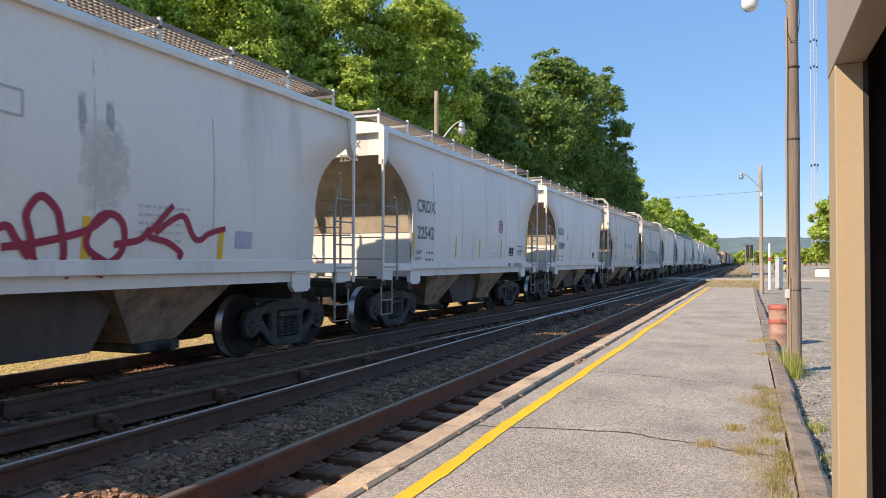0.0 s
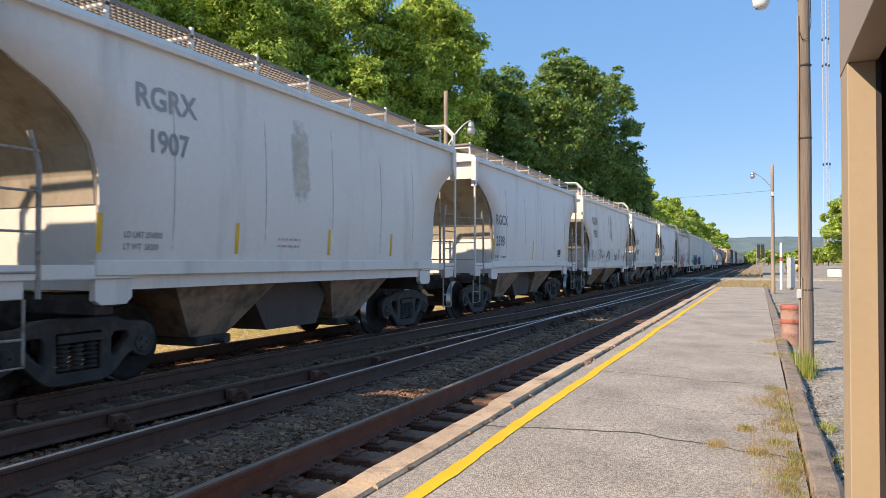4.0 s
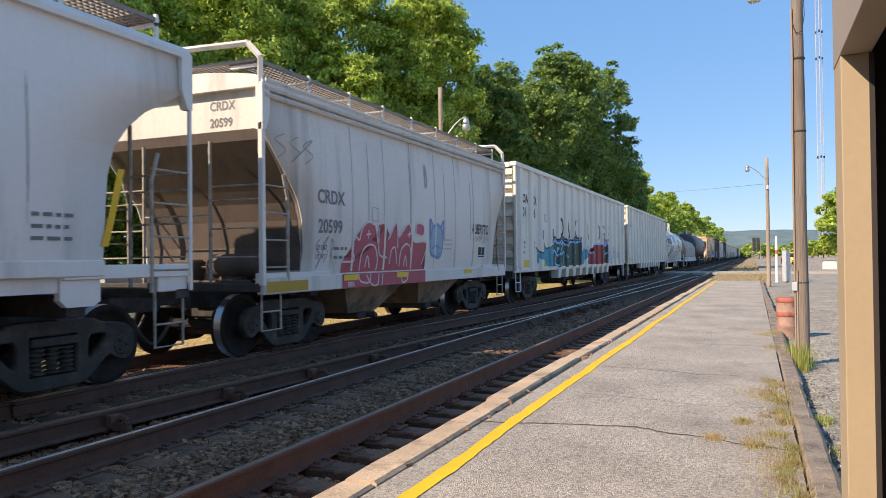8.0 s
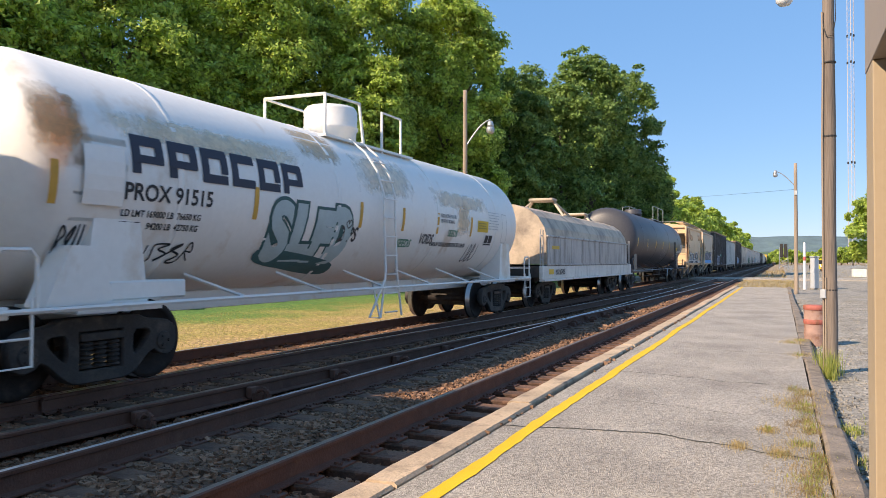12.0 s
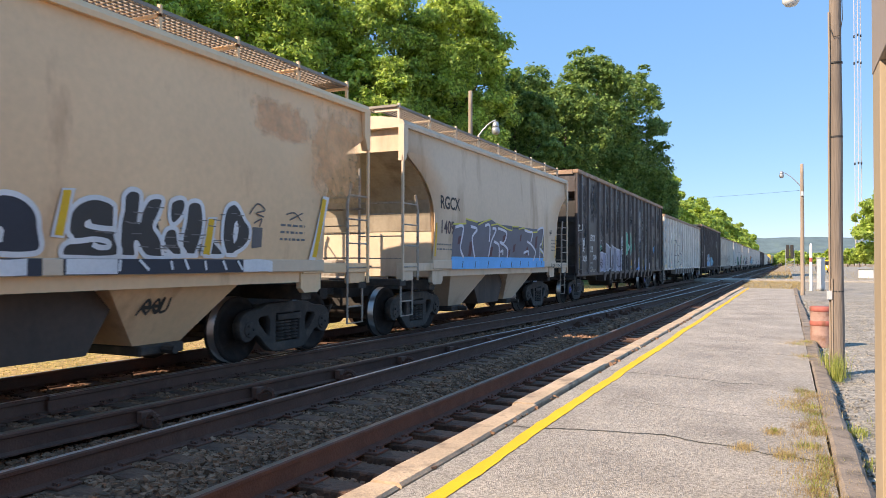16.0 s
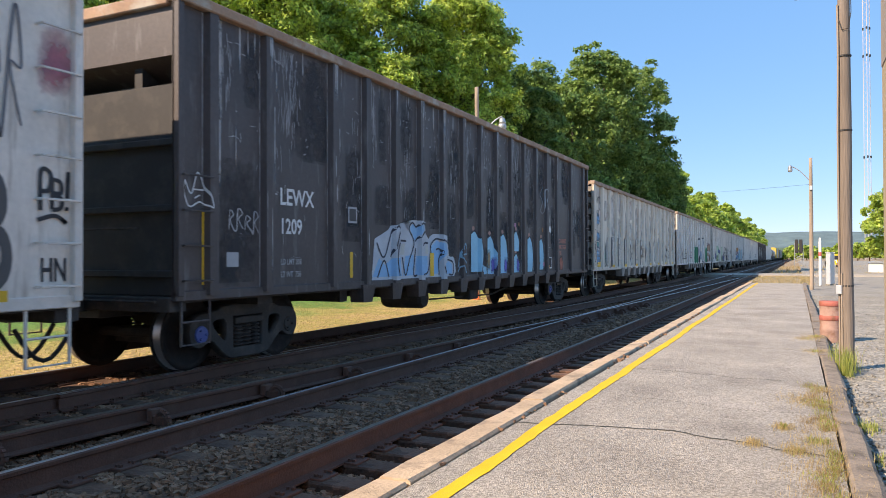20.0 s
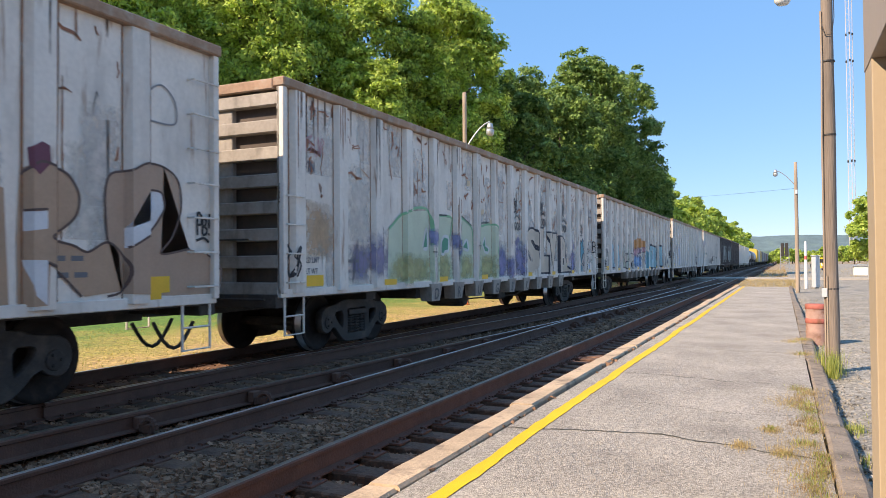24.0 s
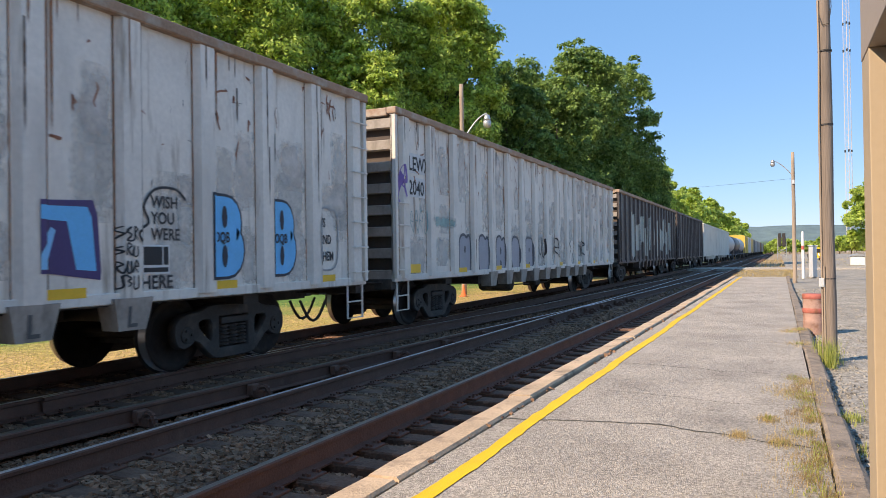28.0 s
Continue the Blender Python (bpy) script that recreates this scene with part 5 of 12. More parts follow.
def fill(bm, y0, y1, low, high, surf, lift, step=0.03):
    """A filled patch between two curves low(y) and high(y), draped over the side."""
    n = max(6, int((y1 - y0) / step))
    rows = []
    for i in range(n + 1):
        y = y0 + (y1 - y0) * i / n
        a, b = low(y), high(y)
        m = max(1, int((b - a) / 0.25))
        rows.append([bm.verts.new((surf(y, a + (b - a) * j / 4) + lift, y, a + (b - a) * j / 4)) for j in range(5)])
    for p, q in zip(rows, rows[1:]):
        for j in range(4):
            bm.faces.new((p[j], q[j], q[j + 1], p[j + 1]))


def bubble(car, y0, y1, z0, z1, inside, edge, surf, seed, line=0.07, hole=True, name="spray_letter", inner=None):
    """One fat sprayed letter: a filled rounded form, its dark outline and a counter."""
    rg = random.Random(seed)
    cy, cz, w, h = (y0 + y1) / 2, (z0 + z1) / 2, (y1 - y0) / 2, (z1 - z0) / 2
    p = rg.uniform(2.6, 4.0)
    dent, side = rg.uniform(0.05, 0.2), rg.choice((-1, 1))
    lean = rg.uniform(-0.12, 0.12)

    def rim(y, sign):
        u = min(1, abs((y - cy) / w))
        r = max(0.0, 1 - u ** p) ** (1 / p)
        bite = 1 - dent * math.exp(-((y - cy - side * w * 0.3) / (w * 0.25)) ** 2)
        return cz + sign * h * r * (bite if sign == side else 1) + lean * (y - cy)
    if inside is not None:
        bm = bmesh.new()
        fill(bm, y0, y1, lambda y: rim(y, -1), lambda y: rim(y, 1), surf, 0.006)
        part(name, bm, ink(inside), car)
    if edge is None:
        return
    bm = bmesh.new()
    n = 26
    up = [(cy + w * math.sin(math.pi * (i / n - 0.5)), 0) for i in range(n + 1)]
    path = [(y, rim(y, 1)) for y, _ in up] + [(y, rim(y, -1)) for y, _ in up[::-1]]
    ribbon(bm, path + path[:1], line, surf, 0.011)
    if hole:
        q = cz + h * rg.uniform(-0.1, 0.35)
        a, b = w * 0.16, h * rg.uniform(0.12, 0.22)
        fill(bm, cy - a, cy + a, lambda y: q - b * math.sqrt(max(0, 1 - ((y - cy) / a) ** 2)), lambda y: q + b * math.sqrt(max(0, 1 - ((y - cy) / a) ** 2)), surf, 0.012, 0.02)
        if rg.random() < 0.7:
            q2 = cz - h * rg.uniform(0.4, 0.6)
            fill(bm, cy - a, cy + a, lambda y: q2 - b * 0.7, lambda y: q2 + b * 0.7 * math.sqrt(max(0, 1 - ((y - cy) / a) ** 2)), surf, 0.012, 0.02)
    part("outline", bm, ink(edge), car)
    if inner is not None:
        bm = bmesh.new()
        ribbon(bm, [(y, rim(y, 1) - line * 1.1) for y, _ in up[3:-3]], line * 0.6, surf, 0.014)
        part("highlight", bm, ink(inner), car)


RIBS, RIBW = {}, {}


HOLES = {"B": ((0.42, 0.73), (0.42, 0.27)), "R": ((0.40, 0.73),), "A": ((0.5, 0.40),), "O": ((0.5, 0.5),), "P": ((0.42, 0.72),), "D": ((0.42, 0.5),)}


def glyph(car, ch, y0, y1, z0, z1, inside, edge, surf, bold=0.10, line=0.05, inner=None, name="spray_letter", lean=0.0):
    """One fat sprayed letter in a box: an outline, a fill, and perhaps a pale inner line; it follows the side's posts."""
    if ch in "SCEG":
        bold = min(bold, 0.055)
    layers = [(edge, bold + line, 0.006, "outline"), (inside, bold, 0.009, name)]
    if inner is not None:
        layers.append((inner, bold * 0.25, 0.012, "highlight"))
    box0 = None
    for colour, off, out, nm in layers:
        cu = bpy.data.curves.new("letters", "FONT")
        cu.body, cu.size, cu.resolution_u, cu.offset, cu.fill_mode = ch, 1.0, 4, off, "FRONT"
        tmp = bpy.data.objects.new("letters", cu)
        me = bpy.data.meshes.new_from_object(tmp)
        bpy.data.objects.remove(tmp)
        bpy.data.curves.remove(cu)
        if not len(me.vertices):
            continue
        if box0 is None:
            us, vs = [v.co.x for v in me.vertices], [v.co.y for v in me.vertices]
            box0 = (min(us), max(us), min(vs), max(vs))
        if colour is None:
            continue
        u0, u1, v0, v1 = box0
        bm = bmesh.new()
        bm.from_mesh(me)
        for v in bm.verts:
            fy, fz = (v.co.x - u0) / max(1e-3, u1 - u0), (v.co.y - v0) / max(1e-3, v1 - v0)
            v.co = (0, y0 + fy * (y1 - y0) + lean * fz * (z1 - z0), z0 + fz * (z1 - z0))
        ribs = RIBS.get(car.name)
        if ribs:
            lo, hi = min(v.co.y for v in bm.verts), max(v.co.y for v in bm.verts)
            for r in ribs:
                for d in (-RIBW[car.name][0], -RIBW[car.name][1], RIBW[car.name][1], RIBW[car.name][0]):
                    if lo < r + d < hi:
                        bmesh.ops.bisect_plane(bm, geom=bm.verts[:] + bm.edges[:] + bm.faces[:], plane_co=(0, r + d, 0), plane_no=(0, 1, 0))
        else:
            for q in (0.25, 0.5, 0.75):
                bmesh.ops.bisect_plane(bm, geom=bm.verts[:] + bm.edges[:] + bm.faces[:], plane_co=(0, 0, z0 + (z1 - z0) * q), plane_no=(0, 0, 1))
        for v in bm.verts:
            v.co.x = surf(v.co.y, v.co.z) + out
        bm.to_mesh(me)
        bm.free()
        me.name = nm
        me.materials.clear()
        me.materials.append(ink(colour))
        ob = new(nm, me)
        ob.parent = car


    if bold >= 0.12 and inside is not None:
        bm = bmesh.new()
        w, h = y1 - y0, z1 - z0
        for fy, fz in HOLES.get(ch, ()):
            cy, cz, a, b = y0 + fy * w, z0 + fz * h, 0.075 * w, 0.13 * h
            fill(bm, cy - a, cy + a, lambda y: cz - b * math.sqrt(max(0, 1 - ((y - cy) / a) ** 2)), lambda y: cz + b * math.sqrt(max(0, 1 - ((y - cy) / a) ** 2)), surf, 0.014, 0.02)
        if len(bm.verts):
            part("letter_hole", bm, ink(edge or NIGHTHOLE), car)
        else:
            bm.free()


NIGHTHOLE = (0.030, 0.034, 0.048)


def fat(car, text, y0, step, z, w, h, inside, edge, surf, seed, bold=0.07, line=0.055, inner=None, name="spray_letter"):
    """A row of fat sprayed letters that lean a little each its own way."""
    rg = random.Random(seed)
    for k, ch in enumerate(text):
        if ch == " ":
            continue
        lean, lift, grow = rg.uniform(-0.05, 0.07), rg.uniform(-0.03, 0.03), rg.uniform(0.94, 1.08)
        y = y0 + step * k
        glyph(car, ch, y, y + w, z + lift, z + lift + h * grow, inside, edge, surf, bold, line, inner, name, lean)


def words(car, lines, y, z, h, colour, surf, gap=1.25, wide=0.85):
    """Hand-written words, one below the other."""
    for k, t in enumerate(lines):
        if t:
            lettering(car, t, y, z - k * h * gap, h, colour, surf, wide, "spray_word")


def throwup(car, y, z, h, colour, surf, seed=0, width=0.035, under=True):
    """The initials and exclamation mark that one writer left all over the train, with a flick below."""
    w = h * 0.8
    bm = bmesh.new()
    rg = random.Random(seed)
    s = rg.uniform(0.9, 1.1)
    for k, path in enumerate(([(0, 0), (0.02, 1.0), (0.32 * s, 0.95), (0.30, 0.55), (0.04, 0.5)], [(0.42, 0.85), (0.40, 0.05)], [(0.40, 0.82), (0.70, 0.75), (0.66 * s, 0.48), (0.42, 0.45), (0.74, 0.32), (0.70, 0.08), (0.40, 0.03)], [(0.98, 1.05), (0.94, 0.35)], [(0.93, 0.12), (0.92, 0.02)])):
        ribbon(bm, curve_path([(y + u * w, z + v * h) for u, v in path]), width, surf, 0.011 + 0.0003 * k)
    if under:
        ribbon(bm, curve_path([(y - 0.1 * w, z - 0.25 * h), (y + 0.5 * w, z - 0.12 * h), (y + 0.9 * w, z - 0.3 * h), (y + 0.75 * w, z - 0.2 * h)]), width, surf, 0.0125)
    return part("spray_tag", bm, ink(colour), car)


def feet(car, text, surf_x=1.575, start=4.85, floor_z=1.0):
    """One letter on each post foot."""
    for k, ch in enumerate(text):
        r = min(RIBS[car.name], key=lambda q: abs(q - start - 1.11 * k))
        lettering(car, ch, r - 0.09, 0.70, 0.22, (0.10, 0.10, 0.10), lambda y, z: surf_x - (floor_z - z) * 0.094 - 0.004, 0.95, "post_foot_letter")


def scratches(car, L, z0, z1, n, colour, seed, width=0.02, name="rust_scratch", long=0.35):
    """Scrapes and dents through the paint: short jagged strokes over the upper side."""
    rg = random.Random(seed)
    bm = bmesh.new()
    flat = lambda y, z: 1.492
    ribs = RIBS[car.name]
    for i in range(n):
        r = rg.choice(ribs[:-1])
        y, z = r + rg.uniform(0.19, 0.9), z0 + (z1 - z0) * rg.random() ** 0.7
        if y > L - 0.3:
            continue
        steep = rg.random() < 0.6
        path = [(y, z)]
        for k in range(rg.randrange(2, 6)):
            s = rg.uniform(0.2, 1.0) * long * 0.5
            y = min(max(y + (rg.uniform(-0.3, 0.3) if steep else rg.uniform(-1, 1)) * s, r + 0.18), r + 0.92)
            z = min(max(z + (rg.uniform(-1, 0.5) if steep else rg.uniform(-0.35, 0.35)) * s, z0), z1)
            path.append((y, z))
        ribbon(bm, path, width * rg.uniform(0.4, 1.5), flat, 0.004 + 0.0002 * (i % 10), 0.5)
    ob = part(name, bm, ink(colour), car)
    ob["kind"] = "stuff"
    return ob


def haze(car, y0, y1, z0, z1, colour, surf, name="faded_spray", lift=0.005):
    """A cloud of thin colour with ragged edges, draped over the side."""
    bm = bmesh.new()
    fill(bm, y0, y1, lambda y: z0, lambda y: z1, surf, lift)
    uv = bm.loops.layers.uv.new("across")
    for f in bm.faces:
        for lp in f.loops:
            lp[uv].uv = ((lp.vert.co.y - y0) / (y1 - y0), (lp.vert.co.z - z0) / (z1 - z0))
    return part(name, bm, soft(colour), car)


def scuffs(car, L, top, patches, colour, seed, name="scuffed_paint"):
    """Places where loading has rubbed the side: sheaves of short upright scrapes."""
    rg = random.Random(seed)
    bm = bmesh.new()
    flat = lambda y, z: 1.492
    ribs = RIBS[car.name]
    for i in range(patches):
        r = rg.choice(ribs[:-1])
        w0 = RIBW[car.name][0] + 0.02
        yc, zc = r + rg.uniform(w0, 0.85), rg.uniform(top - 1.9, top - 0.3)
        spread, tall = rg.uniform(0.03, 0.15), rg.uniform(0.25, 1.0)
        for k in range(rg.randrange(14, 46)):
            y = min(max(rg.gauss(yc, spread), r + w0), r + 0.93)
            z = min(zc + rg.gauss(0, 0.5) * tall, top - 0.2)
            if y > L - 0.3:
                continue
            path = [(y, z)]
            for q in range(rg.randrange(1, 4)):
                path.append((min(max(path[-1][0] + rg.gauss(0, 0.012), r + w0), r + 0.93), max(1.1, path[-1][1] - rg.uniform(0.03, 0.16))))
            ribbon(bm, path, rg.uniform(0.004, 0.02), flat, 0.003 + 0.0002 * (k % 12), 0.5)
    ob = part(name, bm, ink(colour), car)
    ob["kind"] = "stuff"
    return ob


def streaks(car, L, top, n, colour, seed, low=1.1, name="rust_stain", x=1.4945, on_posts=True):
    """Thin rust runs that hang from the top edge between the posts."""
    rg = random.Random(seed)
    bm = bmesh.new()
    uv = bm.loops.layers.uv.new("across")
    ribs = RIBS[car.name]
    for i in range(n):
        r = rg.choice(ribs[:-1])
        beside = rg.random() < 0.55
        m = RIBW[car.name][0] + 0.005
        y = r + (m + rg.uniform(0, 0.06) if beside else rg.uniform(m + 0.02, 0.88))
        if y > L - 0.2:
            continue
        w = rg.uniform(0.02, 0.06)
        z1 = top - 0.13 if rg.random() < 0.7 else rg.uniform(low + 0.6, top - 0.3)
        z0 = max(low, z1 - rg.uniform(0.2, 0.7 if not beside else 1.5))
        xx = x
        if on_posts and rg.random() < 0.35:
            y, xx = r + rg.uniform(-1.0, 0.4) * RIBW[car.name][1], 1.5725
            w = min(w, 0.04)
        vs = [bm.verts.new((xx + 0.0002 * (i % 9), a, b)) for a, b in ((y, z0), (y + w, z0), (y + w, z1), (y, z1))]
        f = bm.faces.new(vs)
        for lp, t in zip(f.loops, ((0, 0), (1, 0), (1, 0.72), (0, 0.72))):
            lp[uv].uv = t
    for k, r in enumerate(ribs):
        for d in (-0.033 - RIBW[car.name][0], RIBW[car.name][0] + 0.001):
            w = rg.uniform(0.014, 0.032)
            a, b = rg.uniform(0.12, 0.3), rg.uniform(0.5, 0.8)
            vs = [bm.verts.new((x + 0.002, y, z)) for y, z in ((r + d, low - 0.08), (r + d + w, low - 0.08), (r + d + w, top - 0.13), (r + d, top - 0.13))]
            f = bm.faces.new(vs)
            for lp, t in zip(f.loops, ((0.15, a), (0.85, a), (0.85, b), (0.15, b))):
                lp[uv].uv = t
    ob = part(name, bm, soft(colour), car)
    ob["kind"] = "stuff"
    return ob


def grime(car, L, top, colour, seed, per=2, low=1.06, high=None, name="grime_stain", x=1.4933):
    """Clouds of grime over the panels between the posts."""
    rg = random.Random(seed)
    bm = bmesh.new()
    uv = bm.loops.layers.uv.new("across")
    ribs = RIBS[car.name]
    for k, (r, q) in enumerate(zip(ribs, ribs[1:])):
        for i in range(per):
            w = rg.uniform(0.3, 1.1) * (q - r)
            y0 = max(r + RIBW[car.name][0], rg.uniform(r, q - 0.4))
            y1 = min(q - RIBW[car.name][0], y0 + w)
            z0 = rg.uniform(low - 0.3, (high or top) - 0.9)
            z1 = min(top - 0.14, z0 + rg.uniform(0.5, 1.6))
            z0 = max(low, z0)
            f = bm.faces.new([bm.verts.new((x + 0.0003 * i, a, b)) for a, b in ((y0, z0), (y1, z0), (y1, z1), (y0, z1))])
            for lp, t in zip(f.loops, ((0, 0.1), (1, 0.1), (1, 0.95), (0, 0.95))):
                lp[uv].uv = t
    ob = part(name, bm, soft(colour), car)
    ob["kind"] = "stuff"
    return ob


def poly(car, pts, colour, surf, name="spray_letter", lift=0.007):
    """A filled sprayed shape with corners, draped over the side."""
    bm = bmesh.new()
    f = bm.faces.new([bm.verts.new((0, y, z)) for y, z in pts])
    bmesh.ops.triangulate(bm, faces=[f])
    for r in RIBS.get(car.name, ()):
        for d in (-RIBW[car.name][0], -RIBW[car.name][1], RIBW[car.name][1], RIBW[car.name][0]):
            bmesh.ops.bisect_plane(bm, geom=bm.verts[:] + bm.edges[:] + bm.faces[:], plane_co=(0, r + d, 0), plane_no=(0, 1, 0))
    if car.name not in RIBS:
        low, high = min(z for y, z in pts), max(z for y, z in pts)
        for k in range(1, int((high - low) / 0.08)):
            bmesh.ops.bisect_plane(bm, geom=bm.verts[:] + bm.edges[:] + bm.faces[:], plane_co=(0, 0, low + 0.08 * k), plane_no=(0, 0, 1))
    for v in bm.verts:
        v.co.x = surf(v.co.y, v.co.z) + lift
    bmesh.ops.recalc_face_normals(bm, faces=bm.faces[:])
    return part(name, bm, ink(colour), car)


def stroke(car, paths, width, colour, surf, name="spray_line", lift=0.012):
    """Sprayed lines, each a smooth curve through its points."""
    bm = bmesh.new()
    for k, p in enumerate(paths):
        ribbon(bm, curve_path(p, 9), width, surf, lift + 0.0003 * k)
    return part(name, bm, ink(colour), car)


SOFT = {"rust_patch", "stain", "soot_streak", "faded_spray", "orange_haze", "pink_haze", "blue_haze", "spray_cloud", "rust_streak", "drip_line", "faded_patch", "spray_glow", "sill_spray", "spray_base"}


def patch(car, y0, y1, z0, z1, colour, surf, name="painted_patch", wob=0.0, seed=0, lift=0.005, label=""):
    if name in SOFT:
        m = 0.015 if name in ("drip_line", "soot_streak") else 0.06
        return haze(car, y0 - m, y1 + m, z0 - 0.06, z1 + 0.06, colour, surf, name, lift)
    bm = bmesh.new()
    fill(bm, y0, y1, lambda y: z0 + wob * noise.noise((y * 3, seed, 0)), lambda y: z1 + wob * noise.noise((y * 3, seed, 4)), surf, lift)
    return part(name, bm, M["reflector"] if colour is None else ink(colour), car, label)


def bars(car, y, z, rows, width, height, colour, surf, name="small_lettering"):
    """Lines of small writing too fine to read, as plain bars."""
    rg = random.Random(int(y * 100))
    bm = bmesh.new()
    for i in range(rows):
        zz = z - i * height * 1.9
        yy = y
        end = y + width * rg.uniform(0.7, 1.0)
        while yy < end:
            ln = min(end - yy, rg.uniform(0.8, 2.4) * height)
            fill(bm, yy, yy + ln, lambda q: zz, lambda q: zz + height * 0.62, surf, 0.007, 0.2)
            yy += ln + height * 0.7
    return part(name, bm, ink(colour), car)


# -- covered hopper cars --
def hopper_side(z):
    """Half width of a rounded hopper side at a height."""
    u = (z - 1.2) / 2.65
    return 1.50 + 0.075 * math.sin(math.pi * min(1, max(0, u)) ** 0.85) - 0.01 * u


END = {"round": ((3.85, 0.06), (3.40, 0.08), (3.25, 0.34), (3.05, 0.72), (2.85, 0.97), (2.6, 1.17), (2.3, 1.26), (2.0, 1.28), (1.42, 1.28)),
       "ribbed": ((3.85, 0.05), (3.25, 0.05), (3.1, 0.13), (2.73, 0.45), (2.45, 0.70), (2.26, 0.84), (2.0, 0.94), (1.6, 1.0), (1.25, 0.98), (1.15, 0.92)),
       "straight": ((3.85, 0.05), (3.05, 0.05), (2.95, 0.12), (2.6, 0.58), (2.25, 1.06), (2.1, 1.14), (1.93, 1.14), (1.6, 1.0), (1.42, 0.93))}
FOOT = {"round": 2.0, "straight": 1.93, "ribbed": 1.25}


def hopper(a, b, shape, paint_key, label, bays=2, sill=None, caps=False, arch=False, group="hopper cars of the train", lip=None, truck=None):
    L = b - a
    car = thing("hopper_car", label, "hopper car", pose(FAR_TRACK, a, 0), group=group)
    side_mat = M[paint_key]
    z_low = END[shape][-1][0]

    def inset(z):
        e = END[shape]
        for (z0, y0), (z1, y1) in zip(e, e[1:]):
            if z >= z1:
                return y0 + (y1 - y0) * (z0 - z) / max(1e-6, z0 - z1)
        return e[-1][1]

    def surf(y, z):
        return hopper_side(z)

    def sheet_side(bm):
        levels = [e[0] for e in END[shape]]
        zs = sorted(set(levels + [z_low + (3.85 - z_low) * i / 10 for i in range(11)]))
        for off, rev in ((0.0, False), (-0.02, True)):
            rows = []
            for z in zs:
                i0 = inset(z)
                rows.append([bm.verts.new((hopper_side(z) + off, i0 + (L - 2 * i0) * k / 8, z)) for k in range(9)])
            for p, q in zip(rows, rows[1:]):
                for k in range(8):
                    bm.faces.new((p[k], p[k + 1], q[k + 1], q[k]))
            if not rev:
                outer = rows
            else:
                for k in (0, 8):
                    for (p, q), (s, t) in zip(zip(outer, outer[1:]), zip(rows, rows[1:])):
                        bm.faces.new((p[k], q[k], t[k], s[k]))
    ln = round(L, 2)
    piece(car, "side_sheet", ("side_sheet", shape, ln), sheet_side, side_mat, smooth=True)
    piece(car, "side_sheet", ("side_sheet", shape, ln), sheet_side, side_mat, Matrix.Diagonal((-1, 1, 1, 1)), smooth=True)

    # the end slope runs close behind the cut edge of the side sheets
    slope = [(max(0.14, y + 0.035), z) for z, y in END[shape] if FOOT[shape] <= z <= 3.41]

    def core(bm):
        c = [(slope[-1][0] + 0.01, 1.1)] + slope[::-1]
        prism(bm, (*c, (0.14, 3.9), (L - 0.14, 3.9), *((L - y, z) for y, z in c[::-1])), "x", -1.47, 1.47)
    piece(car, "slope_sheet", ("slope_sheet", shape, ln), core, side_mat)

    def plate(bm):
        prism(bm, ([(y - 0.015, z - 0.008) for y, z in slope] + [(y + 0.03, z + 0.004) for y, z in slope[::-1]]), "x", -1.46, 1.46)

    # ribbed ends take the darker plate, their full shade painted in
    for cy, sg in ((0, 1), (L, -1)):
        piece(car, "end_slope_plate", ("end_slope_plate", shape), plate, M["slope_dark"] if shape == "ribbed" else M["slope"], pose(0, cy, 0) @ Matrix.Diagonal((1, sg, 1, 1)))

    def roof(bm):
        arc = [(1.565, 3.80), (1.57, 3.86), (1.53, 3.93), (1.42, 3.97), (1.1, 4.02), (0.6, 4.07), (0, 4.09)]
        prism(bm, (*arc, *((-x, z) for x, z in arc[-2::-1])), "y", 0.02, L - 0.02)
    piece(car, "roof", ("roof", ln), roof, lip or side_mat)

    def hatch(bm):
        box(bm, -0.32, 0.32, 1.2, L - 1.2, 4.07, 4.17, 0.03)
    piece(car, "roof_hatch", ("roof_hatch", ln), hatch, side_mat)
    for s in (-1, 1):
        def board(bm):
            grating(bm, L - 0.5, 0.52)
        piece(car, "running_board", ("running_board", ln), board, M["grating"], pose(0.78 if s > 0 else -1.30, 0.25, 4.26), "rusty steel mesh running board")
        n = 9
        for i in range(n):
            y = 0.3 + (L - 0.6) * i / (n - 1)

            def stay(bm):
                box(bm, -0.02, 0.02, -0.02, 0.02, 3.95, 4.30)
                box(bm, -0.5, 0.02, -0.02, 0.02, 4.16, 4.2)
            piece(car, "running_board_bracket", "running_board_bracket", stay, side_mat, pose(s * 1.30, y, 0, 0, 0, 0 if s > 0 else 180))
    for cy, turn in ((0.25, 0), (L - 0.25, 180)):
        def cross(bm):
            grating(bm, 2.5, 0.34)
        piece(car, "end_running_board", "end_running_board", cross, M["grating"], pose(0, cy, 4.27, 0, 0, turn) @ pose(1.25, 0, 0, 0, 0, 90))
    # side sills, end platforms, centre sill
    deep = shape == "ribbed"

    def sill_form(bm):
        z0, z1 = {"ribbed": (0.92, 1.16), "round": (1.25, 1.42), "straight": (1.15, 1.41)}[shape]
        y0 = 0.02 if deep else END[shape][-1][1] - 0.02
        box(bm, 1.44, 1.545, y0, L - y0, z0, z1, 0.012)
    for s in (1, -1):
        piece(car, "side_sill", ("side_sill", shape, ln), sill_form, M[sill or paint_key], Matrix.Diagonal((s, 1, 1, 1)))

    def frame_form(bm):
        box(bm, -0.28, 0.28, 0.0, L, 0.72, 1.02, 0.01)
